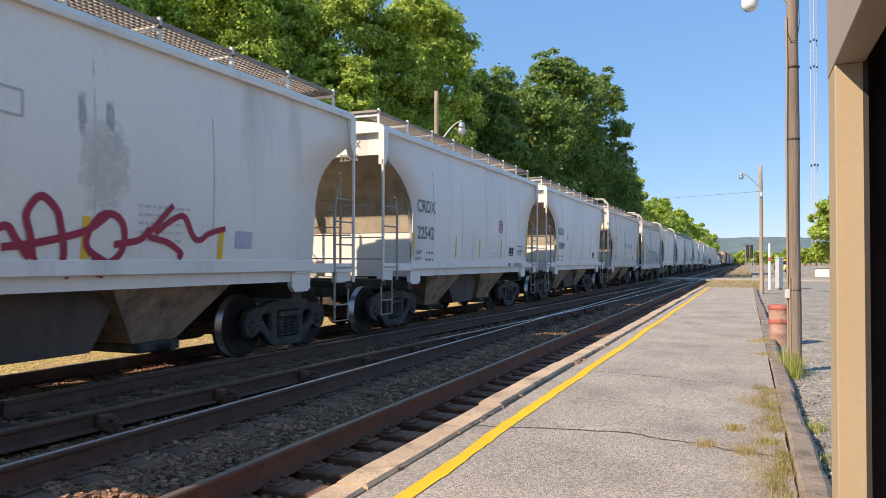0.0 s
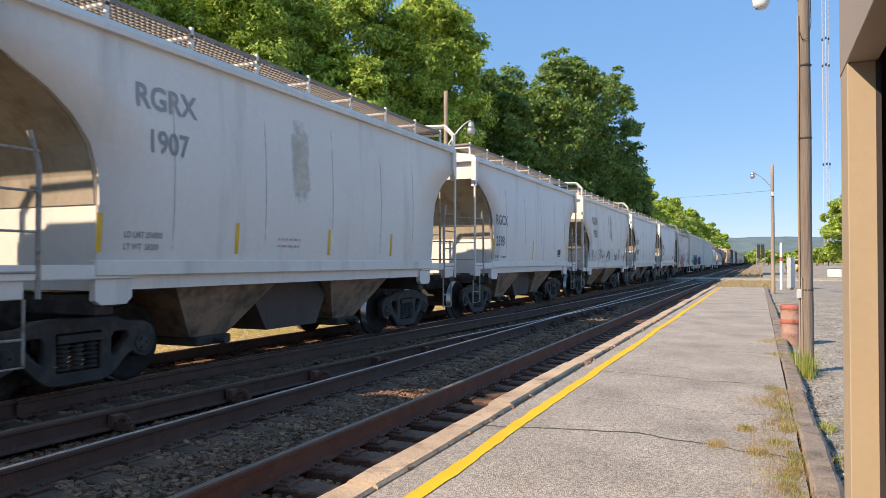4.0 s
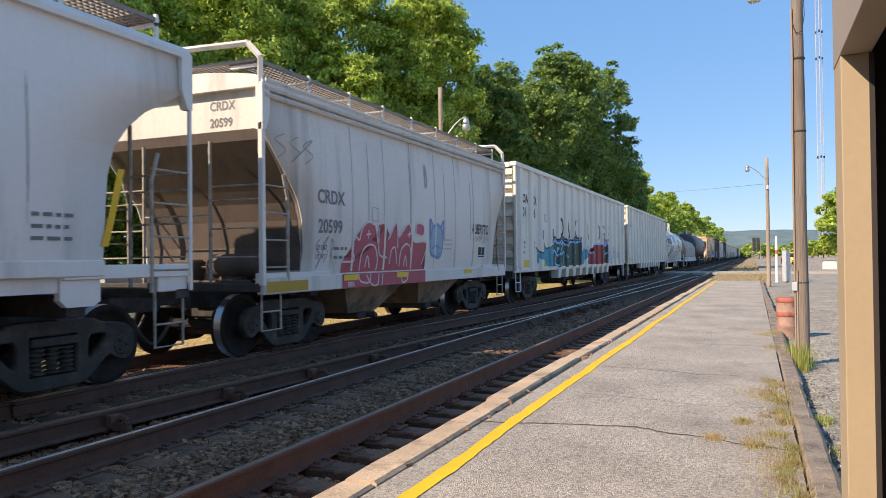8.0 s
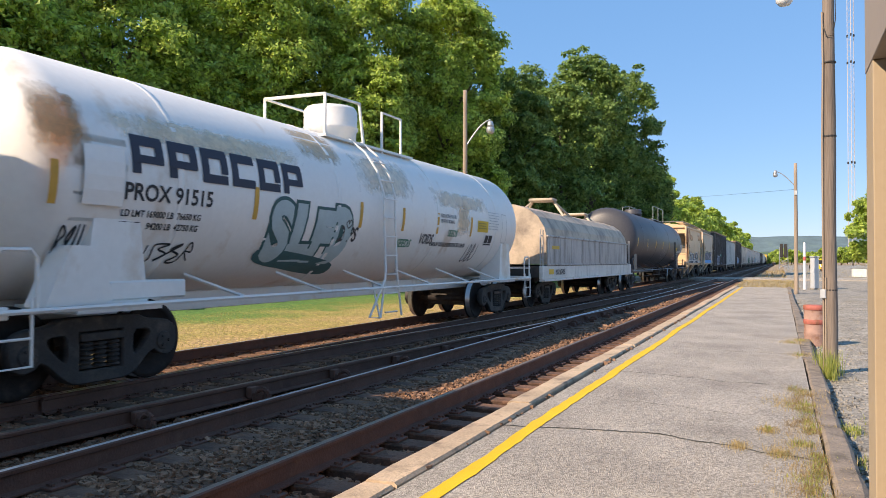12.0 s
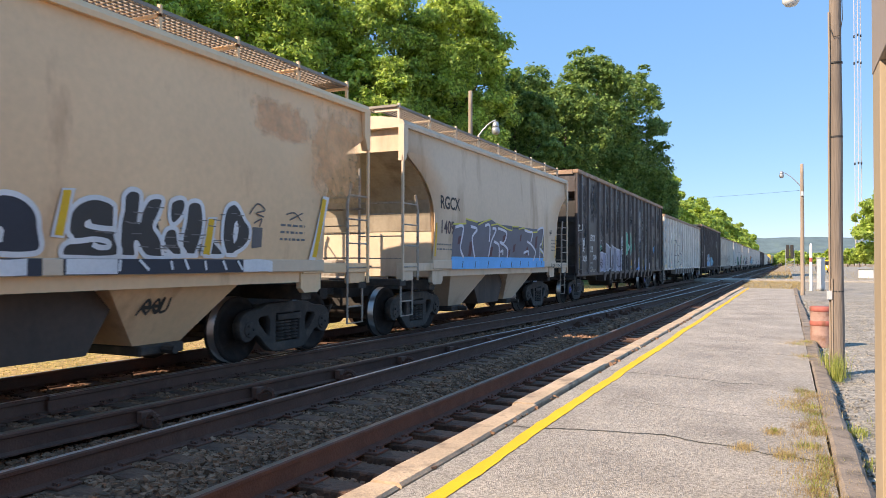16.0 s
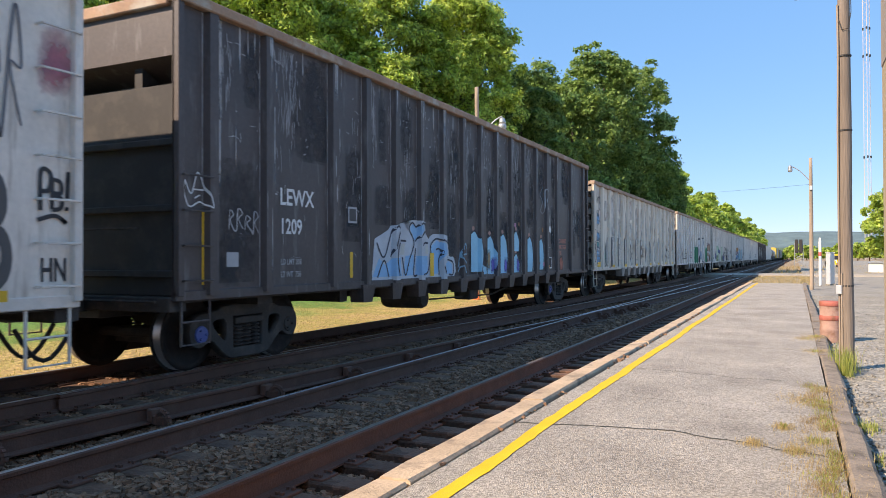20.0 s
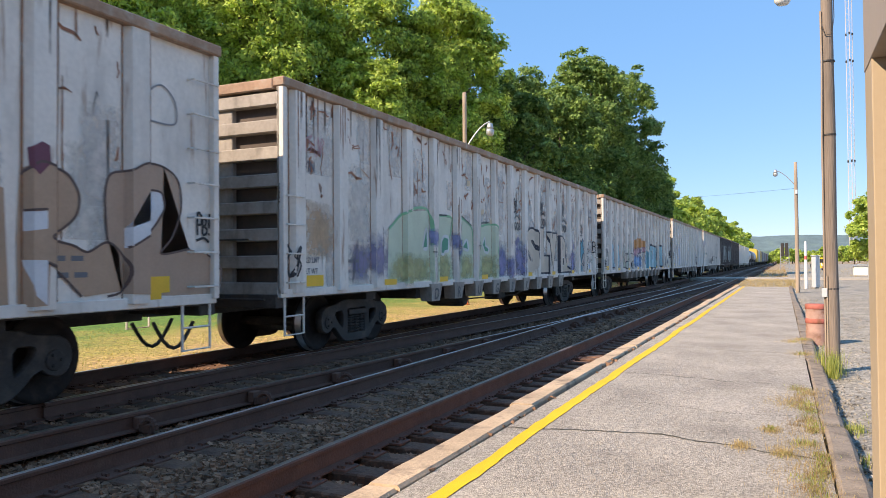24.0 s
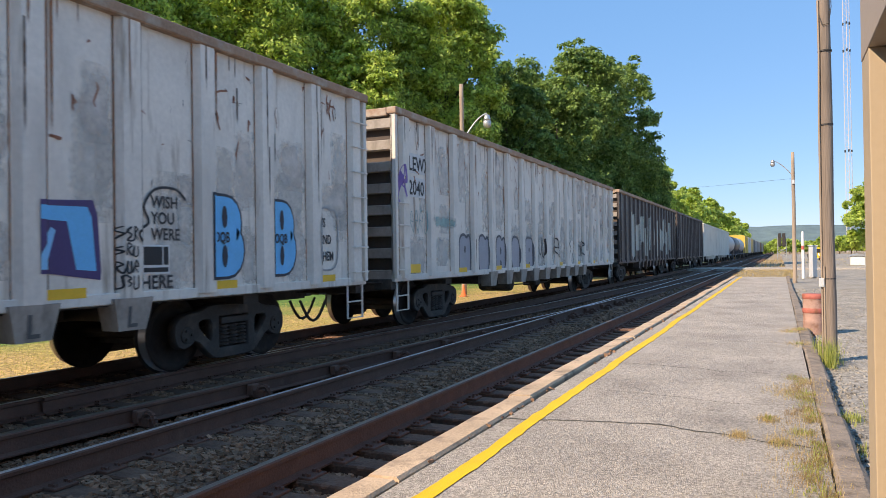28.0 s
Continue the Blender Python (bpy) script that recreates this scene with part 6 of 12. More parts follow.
        for y0, y1 in ((0.0, 0.22), (L - 0.22, L)):
            box(bm, -1.5, 1.5, y0, y1, 0.96, 1.08, 0.01)
        for y0 in (1.5, L - 1.5):
            box(bm, -1.40, 1.40, y0 - 0.12, y0 + 0.12, 0.84, 1.06, 0.01)
    piece(car, "underframe", ("underframe", ln), frame_form, M["truck"])
    for s in (1, -1):
        for cy, sg in ((0, 1), (L, -1)):
            def bracket(bm):
                y1 = 1.75
                if shape == "round":
                    box(bm, 1.40, 1.53, 0.03, y1, 1.22, 1.37, 0.01)
                    prism(bm, ((y1 - 0.46, 1.26), (y1 - 0.46, 1.0), (y1 - 0.38, 0.95), (y1 - 0.06, 0.95), (y1 + 0.02, 1.02), (y1 + 0.02, 1.26)), "x", 1.42, 1.50)
                    box(bm, 1.40, 1.50, 0.03, 0.5, 1.05, 1.24, 0.01)
                else:
                    box(bm, 1.40, 1.53, 0.03, y1, 1.02, 1.22 if deep else 1.16, 0.01)
                if shape == "straight":
                    box(bm, 1.42, 1.52, y1 - 0.42, y1 - 0.02, 0.86, 1.14, 0.03)
            piece(car, "end_bracket", ("end_bracket", shape), bracket, side_mat if not deep else M[sill or paint_key], pose(0, cy, 0) @ Matrix.Diagonal((s, sg, 1, 1)))

            def corner(bm):
                w = 0.045 if shape == "round" else 0.075
                box(bm, 1.56 - w, 1.56, 0.0, w, 1.05, 3.3, 0.008)
                prism(bm, ((0.0, 3.2), (0.08, 3.2), (0.17, 3.42), (0.17, 3.85), (0.0, 3.85)), "x", 1.455, 1.568)
            piece(car, "corner_post", ("corner_post", shape == "round"), corner, side_mat, pose(0, cy, 0) @ Matrix.Diagonal((s, sg, 1, 1)))

            def side_ladder(bm):
                tube(bm, ((1.53, 0.62, 1.05), (1.53, 0.62, 2.3), (1.53, 0.52, 2.62)), 0.026, 6)

            def side_rung(bm):
                rod(bm, (1.53, 0.05, 0), (1.53, 0.62, 0), 0.014, 6)
            ladder = piece(car, "side_ladder", "side_ladder", side_ladder, M["grab"], pose(0, cy, 0) @ Matrix.Diagonal((s, sg, 1, 1)))
            for z in (1.3, 1.68, 2.06, 2.44):
                piece(ladder, "rung", "side_rung", side_rung, M["grab"], pose(0, 0, z))

            def end_rails(bm):
                rod(bm, (0.62, 0.05, 1.05), (0.62, 0.05, 3.1), 0.026, 6)

            def end_rung(bm):
                rod(bm, (0.62, 0.05, 0), (1.5, 0.05, 0), 0.013, 6)

            def end_grab(bm):
                rod(bm, (0.0, 0.05, 2.05), (0.62, 0.05, 2.05), 0.013, 6)
            ladder = piece(car, "end_ladder", "end_ladder", end_rails, M["grab"], pose(0, cy, 0) @ Matrix.Diagonal((s, sg, 1, 1)))
            for z in (1.45, 1.85, 2.25, 2.45):
                piece(ladder, "rung", "end_rung", end_rung, M["grab"], pose(0, 0, z))
            piece(ladder, "grab_bar", "end_grab", end_grab, M["grab"])
            piece(car, "stirrup_step", "stirrup_step", stirrup, M["grab"], pose(s * 1.47, cy + sg * 0.3, 0))
            if arch:
                def hoop(bm):
                    pts = ((1.51, 0.04, 3.8), (1.51, 0.04, 4.2), (1.30, 0.04, 4.42), (0.0, 0.04, 4.46))
                    for p, q in zip(pts, pts[1:]):
                        rod(bm, p, q, 0.045, 4)
                piece(car, "roof_handrail", "roof_handrail", hoop, side_mat, pose(0, cy, 0) @ Matrix.Diagonal((s, sg, 1, 1)), "square tube handrail over the roof end")
    # discharge chutes
    cn = bays
    span = (L - 4.6) / cn
    for i in range(cn):
        y0 = 2.3 + span * i
        if shape == "round" and cn == 2:
            y0 = L / 2 - 0.1 + (i - 0.5) * 3.45 - span / 2

        def chute(bm):
            top, bot = (1.14, 0.36) if shape == "round" and cn == 2 else (span * 0.48, 0.26 if cn > 2 else 0.52)
            lid = 1.26 if shape == "round" else 1.16
            pts = [(-1.40, -top, lid), (1.40, -top, lid), (1.40, top, lid), (-1.40, top, lid), (-0.95, -bot, 0.42), (0.95, -bot, 0.42), (0.95, bot, 0.42), (-0.95, bot, 0.42)]
            vs = [bm.verts.new(p) for p in pts]
            for q in ((0, 1, 2, 3), (4, 5, 6, 7), (0, 1, 5, 4), (1, 2, 6, 5), (2, 3, 7, 6), (3, 0, 4, 7)):
                bm.faces.new([vs[k] for k in q])
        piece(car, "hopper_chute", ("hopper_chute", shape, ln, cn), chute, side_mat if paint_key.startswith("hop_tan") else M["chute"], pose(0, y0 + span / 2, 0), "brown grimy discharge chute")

        def outlet(bm):
            box(bm, -1.05, 1.05, -0.34, 0.34, 0.30, 0.42, 0.02)
            rod(bm, (-1.25, 0, 0.36), (1.25, 0, 0.36), 0.05, 8)
        piece(car, "outlet_gate", "outlet_gate", outlet, M["truck"], pose(0, y0 + span / 2, 0))
    # pan set back between the chutes; its dark colour carries the recess's shade
    if shape == "round" and cn == 2:
        def middle(bm):
            prism(bm, ((L / 2 - 1.3, 1.27), (L / 2 + 1.1, 1.27), (L / 2 + 0.55, 0.40), (L / 2 - 0.75, 0.40)), "x", -1.08, 1.08)
        piece(car, "middle_pan", ("middle_pan", ln), middle, M["slope_dark"], label="sloping pan between the chutes, dark brown for the recess's shade")
    # brake gear on the end platform

    def air_tank(bm):
        lathe(bm, ((0.05, -0.5), (0.17, -0.46), (0.19, -0.4), (0.19, 0.4), (0.17, 0.46), (0.05, 0.5)), (0.35, 0.95, 1.32), 14, "x")
        box(bm, 0.1, 0.6, 0.85, 1.05, 1.06, 1.16)
    # reservoir is coloured as dark as the shaded end around it
    if shape == "ribbed":
        piece(car, "air_reservoir", "air_reservoir", air_tank, M["slope_dark"], label="small air reservoir on the end platform", smooth=True)

    def brake(bm):
        tube(bm, [(0.24 * math.cos(i * 0.5236), 0, 0.24 * math.sin(i * 0.5236)) for i in range(13)], 0.018, 6)
        for i in range(4):
            rod(bm, (0, 0, 0), (0.24 * math.cos(i * 1.57), 0, 0.24 * math.sin(i * 1.57)), 0.012, 5)
        box(bm, -0.12, 0.12, 0.02, 0.2, -0.15, 0.15, 0.02)
    piece(car, "brake_wheel", "brake_wheel", brake, M["truck"], pose(-0.5, L - 0.03, 1.9, 0, 0, 180))

    def valve(bm):
        box(bm, -0.7, -0.3, 0.7, 1.0, 1.06, 1.42, 0.03)
        rod(bm, (-0.5, 0.85, 1.3), (0.4, 0.85, 1.3), 0.02, 6)
        rod(bm, (-0.9, 0.6, 1.08), (0.9, 0.6, 1.08), 0.025, 6)
    piece(car, "brake_valve", "brake_valve", valve, M["slope_dark"] if deep else M["grab"])
    running_gear(car, L, truck or {"round": 1.48, "straight": 1.50, "ribbed": 1.28}[shape], a, caps)
    if shape == "ribbed":
        def lip_form(bm):
            for z in (3.66, 3.76, 3.86):
                prism(bm, ((1.50, z), (1.575, z), (1.60, z + 0.03), (1.575, z + 0.06), (1.50, z + 0.06)), "y", 0.06, L - 0.06)
        piece(car, "roof_lip", ("roof_lip", ln), lip_form, side_mat)
        for i in range(1, 7):
            y = 1.3 + (L - 2.6) * i / 7

            def seam(bm):
                zs = [1.2 + 0.43 * k for k in range(7)]
                prism(bm, ([(hopper_side(z) + 0.014, z) for z in zs] + [(hopper_side(z) - 0.01, z) for z in zs[::-1]]), "y", -0.03, 0.03)
            piece(car, "side_post", "side_post", seam, side_mat, pose(0, y, 0))
    MOVES.append((car, a))
    return car, surf, L


def seams(car, surf, ys, colour, z0=1.5, z1=3.5, width=0.03):
    """Faint dirty lines down the weld seams."""
    for k, y in enumerate(ys):
        haze(car, y, y + width, z0 + 0.1 * (k % 3), z1 - 0.15 * (k % 2), colour, surf, "drip_line")


def data_plate(car, y, z, w, h, surf, lift=0.006):
    """A stencilled box: white frame, black fields, a white bar between them."""
    patch(car, y, y + w, z, z + h, WHITE, surf, "plate_frame", lift=lift)
    for a, b in ((0.06, 0.46), (0.52, 0.94)):
        patch(car, y + w * a, y + w * b, z + h * 0.24, z + h * 0.93, BLACK, surf, "data_plate", lift=lift + 0.004)
    patch(car, y + w * 0.06, y + w * 0.94, z + h * 0.06, z + h * 0.17, BLACK, surf, "data_plate", lift=lift + 0.004)


def yellow_ticks(car, surf, ys, z0=1.5, z1=1.95, lean=0.05):
    for y in ys:
        patch(car, y, y + 0.07, z0, z1, None, surf, "reflector_strip")


def marks(car, surf, code, number, y, z, height=0.26, colour=GREY, wide=0.95):
    lettering(car, code, y, z, height, colour, surf, wide, "reporting_mark")
    lettering(car, number, y + 0.02, z - height * 2.1, height, colour, surf, wide, "car_number")
    for k, t in enumerate(("LD LMT", "LT WT")):
        lettering(car, t, y - 0.02, z - height * 3.3 - 0.14 * k, 0.075, colour, surf, 0.9, "small_lettering")
    bars(car, y + 0.5, z - height * 3.3, 2, 0.42, 0.075, colour, surf)


def end_marks(car, code, number, colour=GREY, z=3.55):
    """The same marks, small, on the front end."""
    for k, text in enumerate((code, number)):
        ob = lettering(car, text, 0, 0, 0.13, colour, lambda y, zz: 0.0, 0.9, "end_mark")
        for v in ob.data.vertices:
            v.co = (0.55 + v.co.y, 0.134, z - 0.24 * k + v.co.z)


# -- gondola cars --
def gondola(a, b, top, paint_key, label, ribs, inset, chord=None, foot=0.62, floor_z=0.98, corner=0.42, end_style="steps", group="gondola cars of the train", caps=False, platform_end=False):
    L = b - a
    car = thing("gondola_car", label, "gondola car", pose(FAR_TRACK, a, 0), group=group)
    body = M[paint_key]
    chord_mat = M[chord or paint_key]
    ln = round(L, 2)
    rib_w, face = (0.10, 0.07) if paint_key == "gon_black" else (0.165, 0.115)

    def surf(y, z):
        for r in ribs:
            d = abs(y - r)
            if d < face:
                return 1.572
            if d < rib_w:
                return 1.492 + 0.08 * (rib_w - d) / (rib_w - face)
        return 1.492

    RIBS[car.name], RIBW[car.name] = ribs, (rib_w, face)

    def side(bm):
        box(bm, 1.462, 1.49, 0.0, L, floor_z, top - 0.02)
    def floor_form(bm):
        box(bm, -1.46, 1.46, 0.15, L - 0.15, floor_z - 0.08, floor_z + 0.02)
        box(bm, -0.3, 0.3, 0.0, L, 0.70, floor_z - 0.08, 0.01)
        for y0 in (inset, L - inset):
            box(bm, -1.35, 1.35, y0 - 0.15, y0 + 0.15, 0.80, floor_z - 0.08)
        for i in range(1, 9):
            y = inset + 1.2 + (L - 2 * inset - 2.4) * (i - 0.5) / 8
            box(bm, -1.3, 1.3, y - 0.1, y + 0.1, 0.72, floor_z - 0.08)
    piece(car, "floor", ("floor", ln, top), floor_form, M["truck"])
    for s in (1, -1):
        piece(car, "side_panel", ("side_panel", ln, top), side, body, Matrix.Diagonal((s, 1, 1, 1)))

        def chord_form(bm):
            box(bm, 1.40, 1.595, -0.02, L + 0.02, top - 0.13, top, 0.015)
        piece(car, "top_chord", ("top_chord", ln, top), chord_form, chord_mat, Matrix.Diagonal((s, 1, 1, 1)))

        def low_chord(bm):
            box(bm, 1.44, 1.525, 0.0, L, floor_z - 0.06, floor_z + 0.06, 0.01)
        piece(car, "bottom_chord", ("bottom_chord", ln, floor_z), low_chord, body, Matrix.Diagonal((s, 1, 1, 1)))
        for k, r in enumerate(ribs):
            near_truck = min(r, L - r) < inset + 1.5

            def rib(bm):
                prism(bm, ((-rib_w, 1.488), (rib_w, 1.488), (face, 1.57), (-face, 1.57)), "z", floor_z, top - 0.13)
                for v in bm.verts:
                    v.co = Vector((v.co.y, v.co.x, v.co.z))
            piece(car, "side_post", ("post", top, floor_z, rib_w), rib, body, pose(0, r, 0) @ Matrix.Diagonal((s, 1, 1, 1)))
            if not near_truck:
                def foot_form(bm):
                    w = rib_w + 0.09
                    pts = [(1.30, -w, floor_z), (1.572, -w, floor_z), (1.572, w, floor_z), (1.30, w, floor_z), (1.30, -w * 0.7, foot), (1.54, -w * 0.7, foot), (1.54, w * 0.7, foot), (1.30, w * 0.7, foot)]
                    vs = [bm.verts.new(p) for p in pts]
                    for q in ((0, 1, 2, 3), (4, 5, 6, 7), (0, 1, 5, 4), (1, 2, 6, 5), (2, 3, 7, 6), (3, 0, 4, 7)):
                        bm.faces.new([vs[i] for i in q])
                piece(car, "post_foot", ("post_foot", foot, floor_z, rib_w), foot_form, M["gon_foot"] if paint_key in ("gon_rust", "gon_dirty", "gon_cream") else body, pose(0, r, 0) @ Matrix.Diagonal((s, 1, 1, 1)))
        for cy, sg in ((0, 1), (L, -1)):
            def corner_form(bm):
                box(bm, 1.46, 1.565, 0.0, 0.09, floor_z, top - 0.13, 0.008)
            piece(car, "corner_post", ("gondola_corner", top, floor_z), corner_form, body, pose(0, cy, 0) @ Matrix.Diagonal((s, sg, 1, 1)))

            def rung(bm):
                tube(bm, ((1.50, 0.05, 0), (1.60, 0.05, 0), (1.60, corner, 0), (1.50, corner, 0)), 0.013, 5)
            for i in range(4 if sg > 0 else 7):
                if 1.15 + 0.4 * i < top - 0.2:
                    piece(car, "grab_iron", ("grab_iron", corner), rung, body, pose(0, cy, 1.15 + 0.4 * i) @ Matrix.Diagonal((s, sg, 1, 1)))
            piece(car, "stirrup_step", "stirrup_step", stirrup, body, pose(s * 1.5, cy + sg * 0.32, 0))
    for cy, sg in ((0, 1), (L, -1)):
        def end_form(bm):
            if end_style == "steps":
                box(bm, -1.48, 1.48, 0.16, 0.20, floor_z, top - 0.05)
            else:
                prism(bm, ((0.05, top - 0.05), (0.05, top - 0.72), (0.45, top - 0.9), (0.85, floor_z), (0.95, floor_z), (0.6, top - 0.05)), "x", -1.46, 1.46)
        # stepped ends are coloured dark for the shade in the gap between cars
        piece(car, "end_wall", ("end_wall", end_style, top, floor_z), end_form, M["slope_dark"] if end_style == "steps" and paint_key != "gon_white" else body, pose(0, cy, 0) @ Matrix.Diagonal((1, sg, 1, 1)))

        if end_style != "steps":
            def end_beam(bm):
                box(bm, -1.46, 1.46, 0.05, 0.118, -0.04, 0.04, 0.01)

            def end_upright(bm):
                box(bm, -0.06, 0.06, 0.17, 0.5, floor_z, top - 0.75)
            # lower end parts use the paint that holds the shadow between cars
            def end_sheet(bm):
                box(bm, -1.46, 1.46, 0.12, 0.165, floor_z, top - 1.02, 0.005)
            piece(car, "end_sheet", ("end_sheet", top, floor_z), end_sheet, M["end_black"], pose(0, cy, 0) @ Matrix.Diagonal((1, sg, 1, 1)))
            for z in (0.25, 1.0, 1.75):
                piece(car, "end_beam", "end_beam", end_beam, M["end_black"], pose(0, cy, floor_z + z) @ Matrix.Diagonal((1, sg, 1, 1)))
            for x in (-0.75, 0.75):
                piece(car, "end_upright", ("end_upright", top, floor_z), end_upright, M["end_black"], pose(x, cy, 0) @ Matrix.Diagonal((1, sg, 1, 1)))
        if end_style == "steps":
            def end_post(bm):
                box(bm, -0.62, 0.62, 0.07, 0.162, floor_z, top - 0.13, 0.01)
            piece(car, "end_post", ("end_post", top, floor_z), end_post, M["gon_foot"] if paint_key != "gon_white" else body, pose(0, cy, 0) @ Matrix.Diagonal((1, sg, 1, 1)))
            for i in range(8):
                def end_rib(bm):
                    box(bm, -1.46, 1.46, 0.02, 0.162, -0.09, 0.09, 0.012)
                piece(car, "end_rib", "end_rib", end_rib, M["gon_foot"] if paint_key != "gon_white" else body, pose(0, cy, floor_z + 0.06 + (top - floor_z - 0.34) * i / 7) @ Matrix.Diagonal((1, sg, 1, 1)))

        def end_chord(bm):
            box(bm, -1.40, 1.40, -0.02, 0.16, top - 0.16, top - 0.01, 0.015)
        piece(car, "end_chord", ("end_chord", top), end_chord, chord_mat, pose(0, cy, 0) @ Matrix.Diagonal((1, sg, 1, 1)))

        def end_sill(bm):
            box(bm, -1.46, 1.46, -0.04, 0.22, 0.80, floor_z - 0.01, 0.01)
            rod(bm, (-1.3, -0.08, 0.92), (1.3, -0.08, 0.92), 0.018, 6)
            tube(bm, ((-1.0, -0.05, 1.75), (-1.0, -0.12, 1.75), (1.0, -0.12, 1.75), (1.0, -0.05, 1.75)), 0.014, 5)
        piece(car, "end_sill", ("end_sill", floor_z), end_sill, M["truck"], pose(0, cy, 0) @ Matrix.Diagonal((1, sg, 1, 1)))

    def brake_gear(bm):
        lathe(bm, ((0.05, -0.5), (0.17, -0.45), (0.2, -0.38), (0.2, 0.38), (0.17, 0.45), (0.05, 0.5)), (0.75, L * 0.5 - 2.2, 0.62), 12, "x")
        rod(bm, (0.9, L * 0.5 - 1.4, 0.55), (0.9, L * 0.5 + 2.0, 0.50), 0.02, 6)
        rod(bm, (0.9, L * 0.5 + 2.0, 0.50), (0.9, L * 0.5 + 3.2, 0.66), 0.02, 6)
        box(bm, 0.7, 1.1, L * 0.5 + 0.2, L * 0.5 + 0.7, 0.46, 0.72, 0.03)
    piece(car, "brake_gear", ("brake_gear", ln), brake_gear, M["truck"])
    running_gear(car, L, inset, a, caps)
    MOVES.append((car, a))
    return car, surf, L


def white_ribs(L):
    """Posts at about 1.1 m, the first half a metre from the end."""
    n = round((L - 1.0) / 1.115)
    return [0.50 + (L - 1.0) * i / n for i in range(n + 1)]


def black_ribs(L):
    n = round((L - 6.5) / 0.96)
    return [0.80, 1.77] + [3.25 + (L - 6.5) * i / n for i in range(n + 1)] + [L - 1.77, L - 0.80]


# -- tank cars --
def tank_car(a, b, r, cz, paint_key, frame_key, label, jacket=True, walkway=False, e0=0.55):
    L = b - a
    car = thing("tank_car", label, "tank car", pose(FAR_TRACK, a, 0), group="tank cars of the train")
    body, frame_mat = M[paint_key], M[frame_key]
    ln = round(L, 2)
    inset = 2.0 if walkway else 1.62

    def shell(bm):
        tank_form(bm, L - 2 * e0, r)
    piece(car, "tank_shell", ("tank_shell", ln, r), shell, body, pose(0, e0, cz), smooth=True)
    for i, f in enumerate((0.16, 0.38, 0.62, 0.84)):
        def weld(bm):
            lathe(bm, ((r - 0.01, -0.05), (r + 0.006, -0.04), (r + 0.006, 0.04), (r - 0.01, 0.05)), (0, 0, 0), 40, "y")
        piece(car, "tank_ring", ("tank_ring", r), weld, body, pose(0, L * f, cz), smooth=True)

    def under(bm):
        box(bm, -0.28, 0.28, 0.0, L, 0.72, 0.98, 0.01)
        for y0 in (0.0, L - 0.3):
            box(bm, -1.45, 1.45, y0, y0 + 0.3, 0.86, 0.98, 0.01)
    piece(car, "underframe", ("tank_frame", ln), under, frame_mat)
    for cy, sg in ((inset, 1), (L - inset, -1)):
        for s in (1, -1):
            def saddle(bm):
                prism(bm, ((-0.42, 0.92), (0.42, 0.92), (0.30, cz - r * 0.35), (-0.30, cz - r * 0.35)), "x", r * 0.55, 1.28)
                box(bm, r * 0.3, 1.36, -0.55, 0.55, 0.86, 0.94)
            piece(car, "saddle", ("saddle", r, cz), saddle, frame_mat, pose(0, cy, 0) @ Matrix.Diagonal((s, sg, 1, 1)))
    for s in (1, -1):
        def rail_form(bm):
            y0, y1 = (0.1, L - 0.1)
            rod(bm, (1.47, y0, 0.93), (1.47, y1, 0.93), 0.028, 6)
            for y in [inset + 1.4 + (L - 2 * inset - 2.8) * k / 5 for k in range(6)]:
                rod(bm, (1.45, y + 0.45, 0.93), (r * 0.62, y, cz - r * 0.80), 0.025, 6)
        piece(car, "side_rail", ("tank_rail", ln, r, cz), rail_form, frame_mat, Matrix.Diagonal((s, 1, 1, 1)), "long handrail along the tank")
        for cy, sg in ((0, 1), (L, -1)):
            def end_rail(bm):
                tube(bm, ((1.45, 0.15, 0.95), (1.45, 0.15, 1.42), (1.45, 0.22, 1.5), (1.45, 0.5, 1.5), (1.45, 0.57, 1.42), (1.45, 0.57, 0.95)), 0.02, 6)
                tube(bm, ((1.45, 0.06, 1.2), (0.4, 0.06, 1.2)), 0.016, 6)
            piece(car, "end_handrail", "end_handrail", end_rail, frame_mat, pose(0, cy, 0) @ Matrix.Diagonal((s, sg, 1, 1)))
            piece(car, "stirrup_step", "stirrup_step", stirrup, frame_mat, pose(s * 1.45, cy + sg * 0.3, 0))

    def surf(y, z):
        return math.sqrt(max(0.01, r * r - (z - cz) ** 2))
    running_gear(car, L, inset, a)
    MOVES.append((car, a))
    return car, surf, L


def dome(car, y, z, r, h, material, label):
    def form(bm):
        lathe(bm, ((r * 0.95, 0.0), (r * 0.97, h * 0.3), (r * 1.04, h * 0.35), (r * 1.04, h * 0.42), (r, h * 0.45), (r, h * 0.9), (r * 0.9, h), (0.02, h * 1.02)), (0, 0, 0), 20)
    piece(car, "dome", ("dome", r, h), form, material, pose(0, y, z), label, True)

# -- the cars in order; a: front, b: rear along the track at the clip's start --
RED, DKRED = (0.36, 0.02, 0.05), (0.22, 0.03, 0.04)
TEAL, GREEN, SKY_BLUE = (0.04, 0.25, 0.33), (0.04, 0.10, 0.07), (0.16, 0.45, 0.75)
PURPLE, LILAC, TANP, MINT = (0.10, 0.06, 0.22), (0.30, 0.27, 0.42), (0.46, 0.39, 0.30), (0.30, 0.40, 0.37)

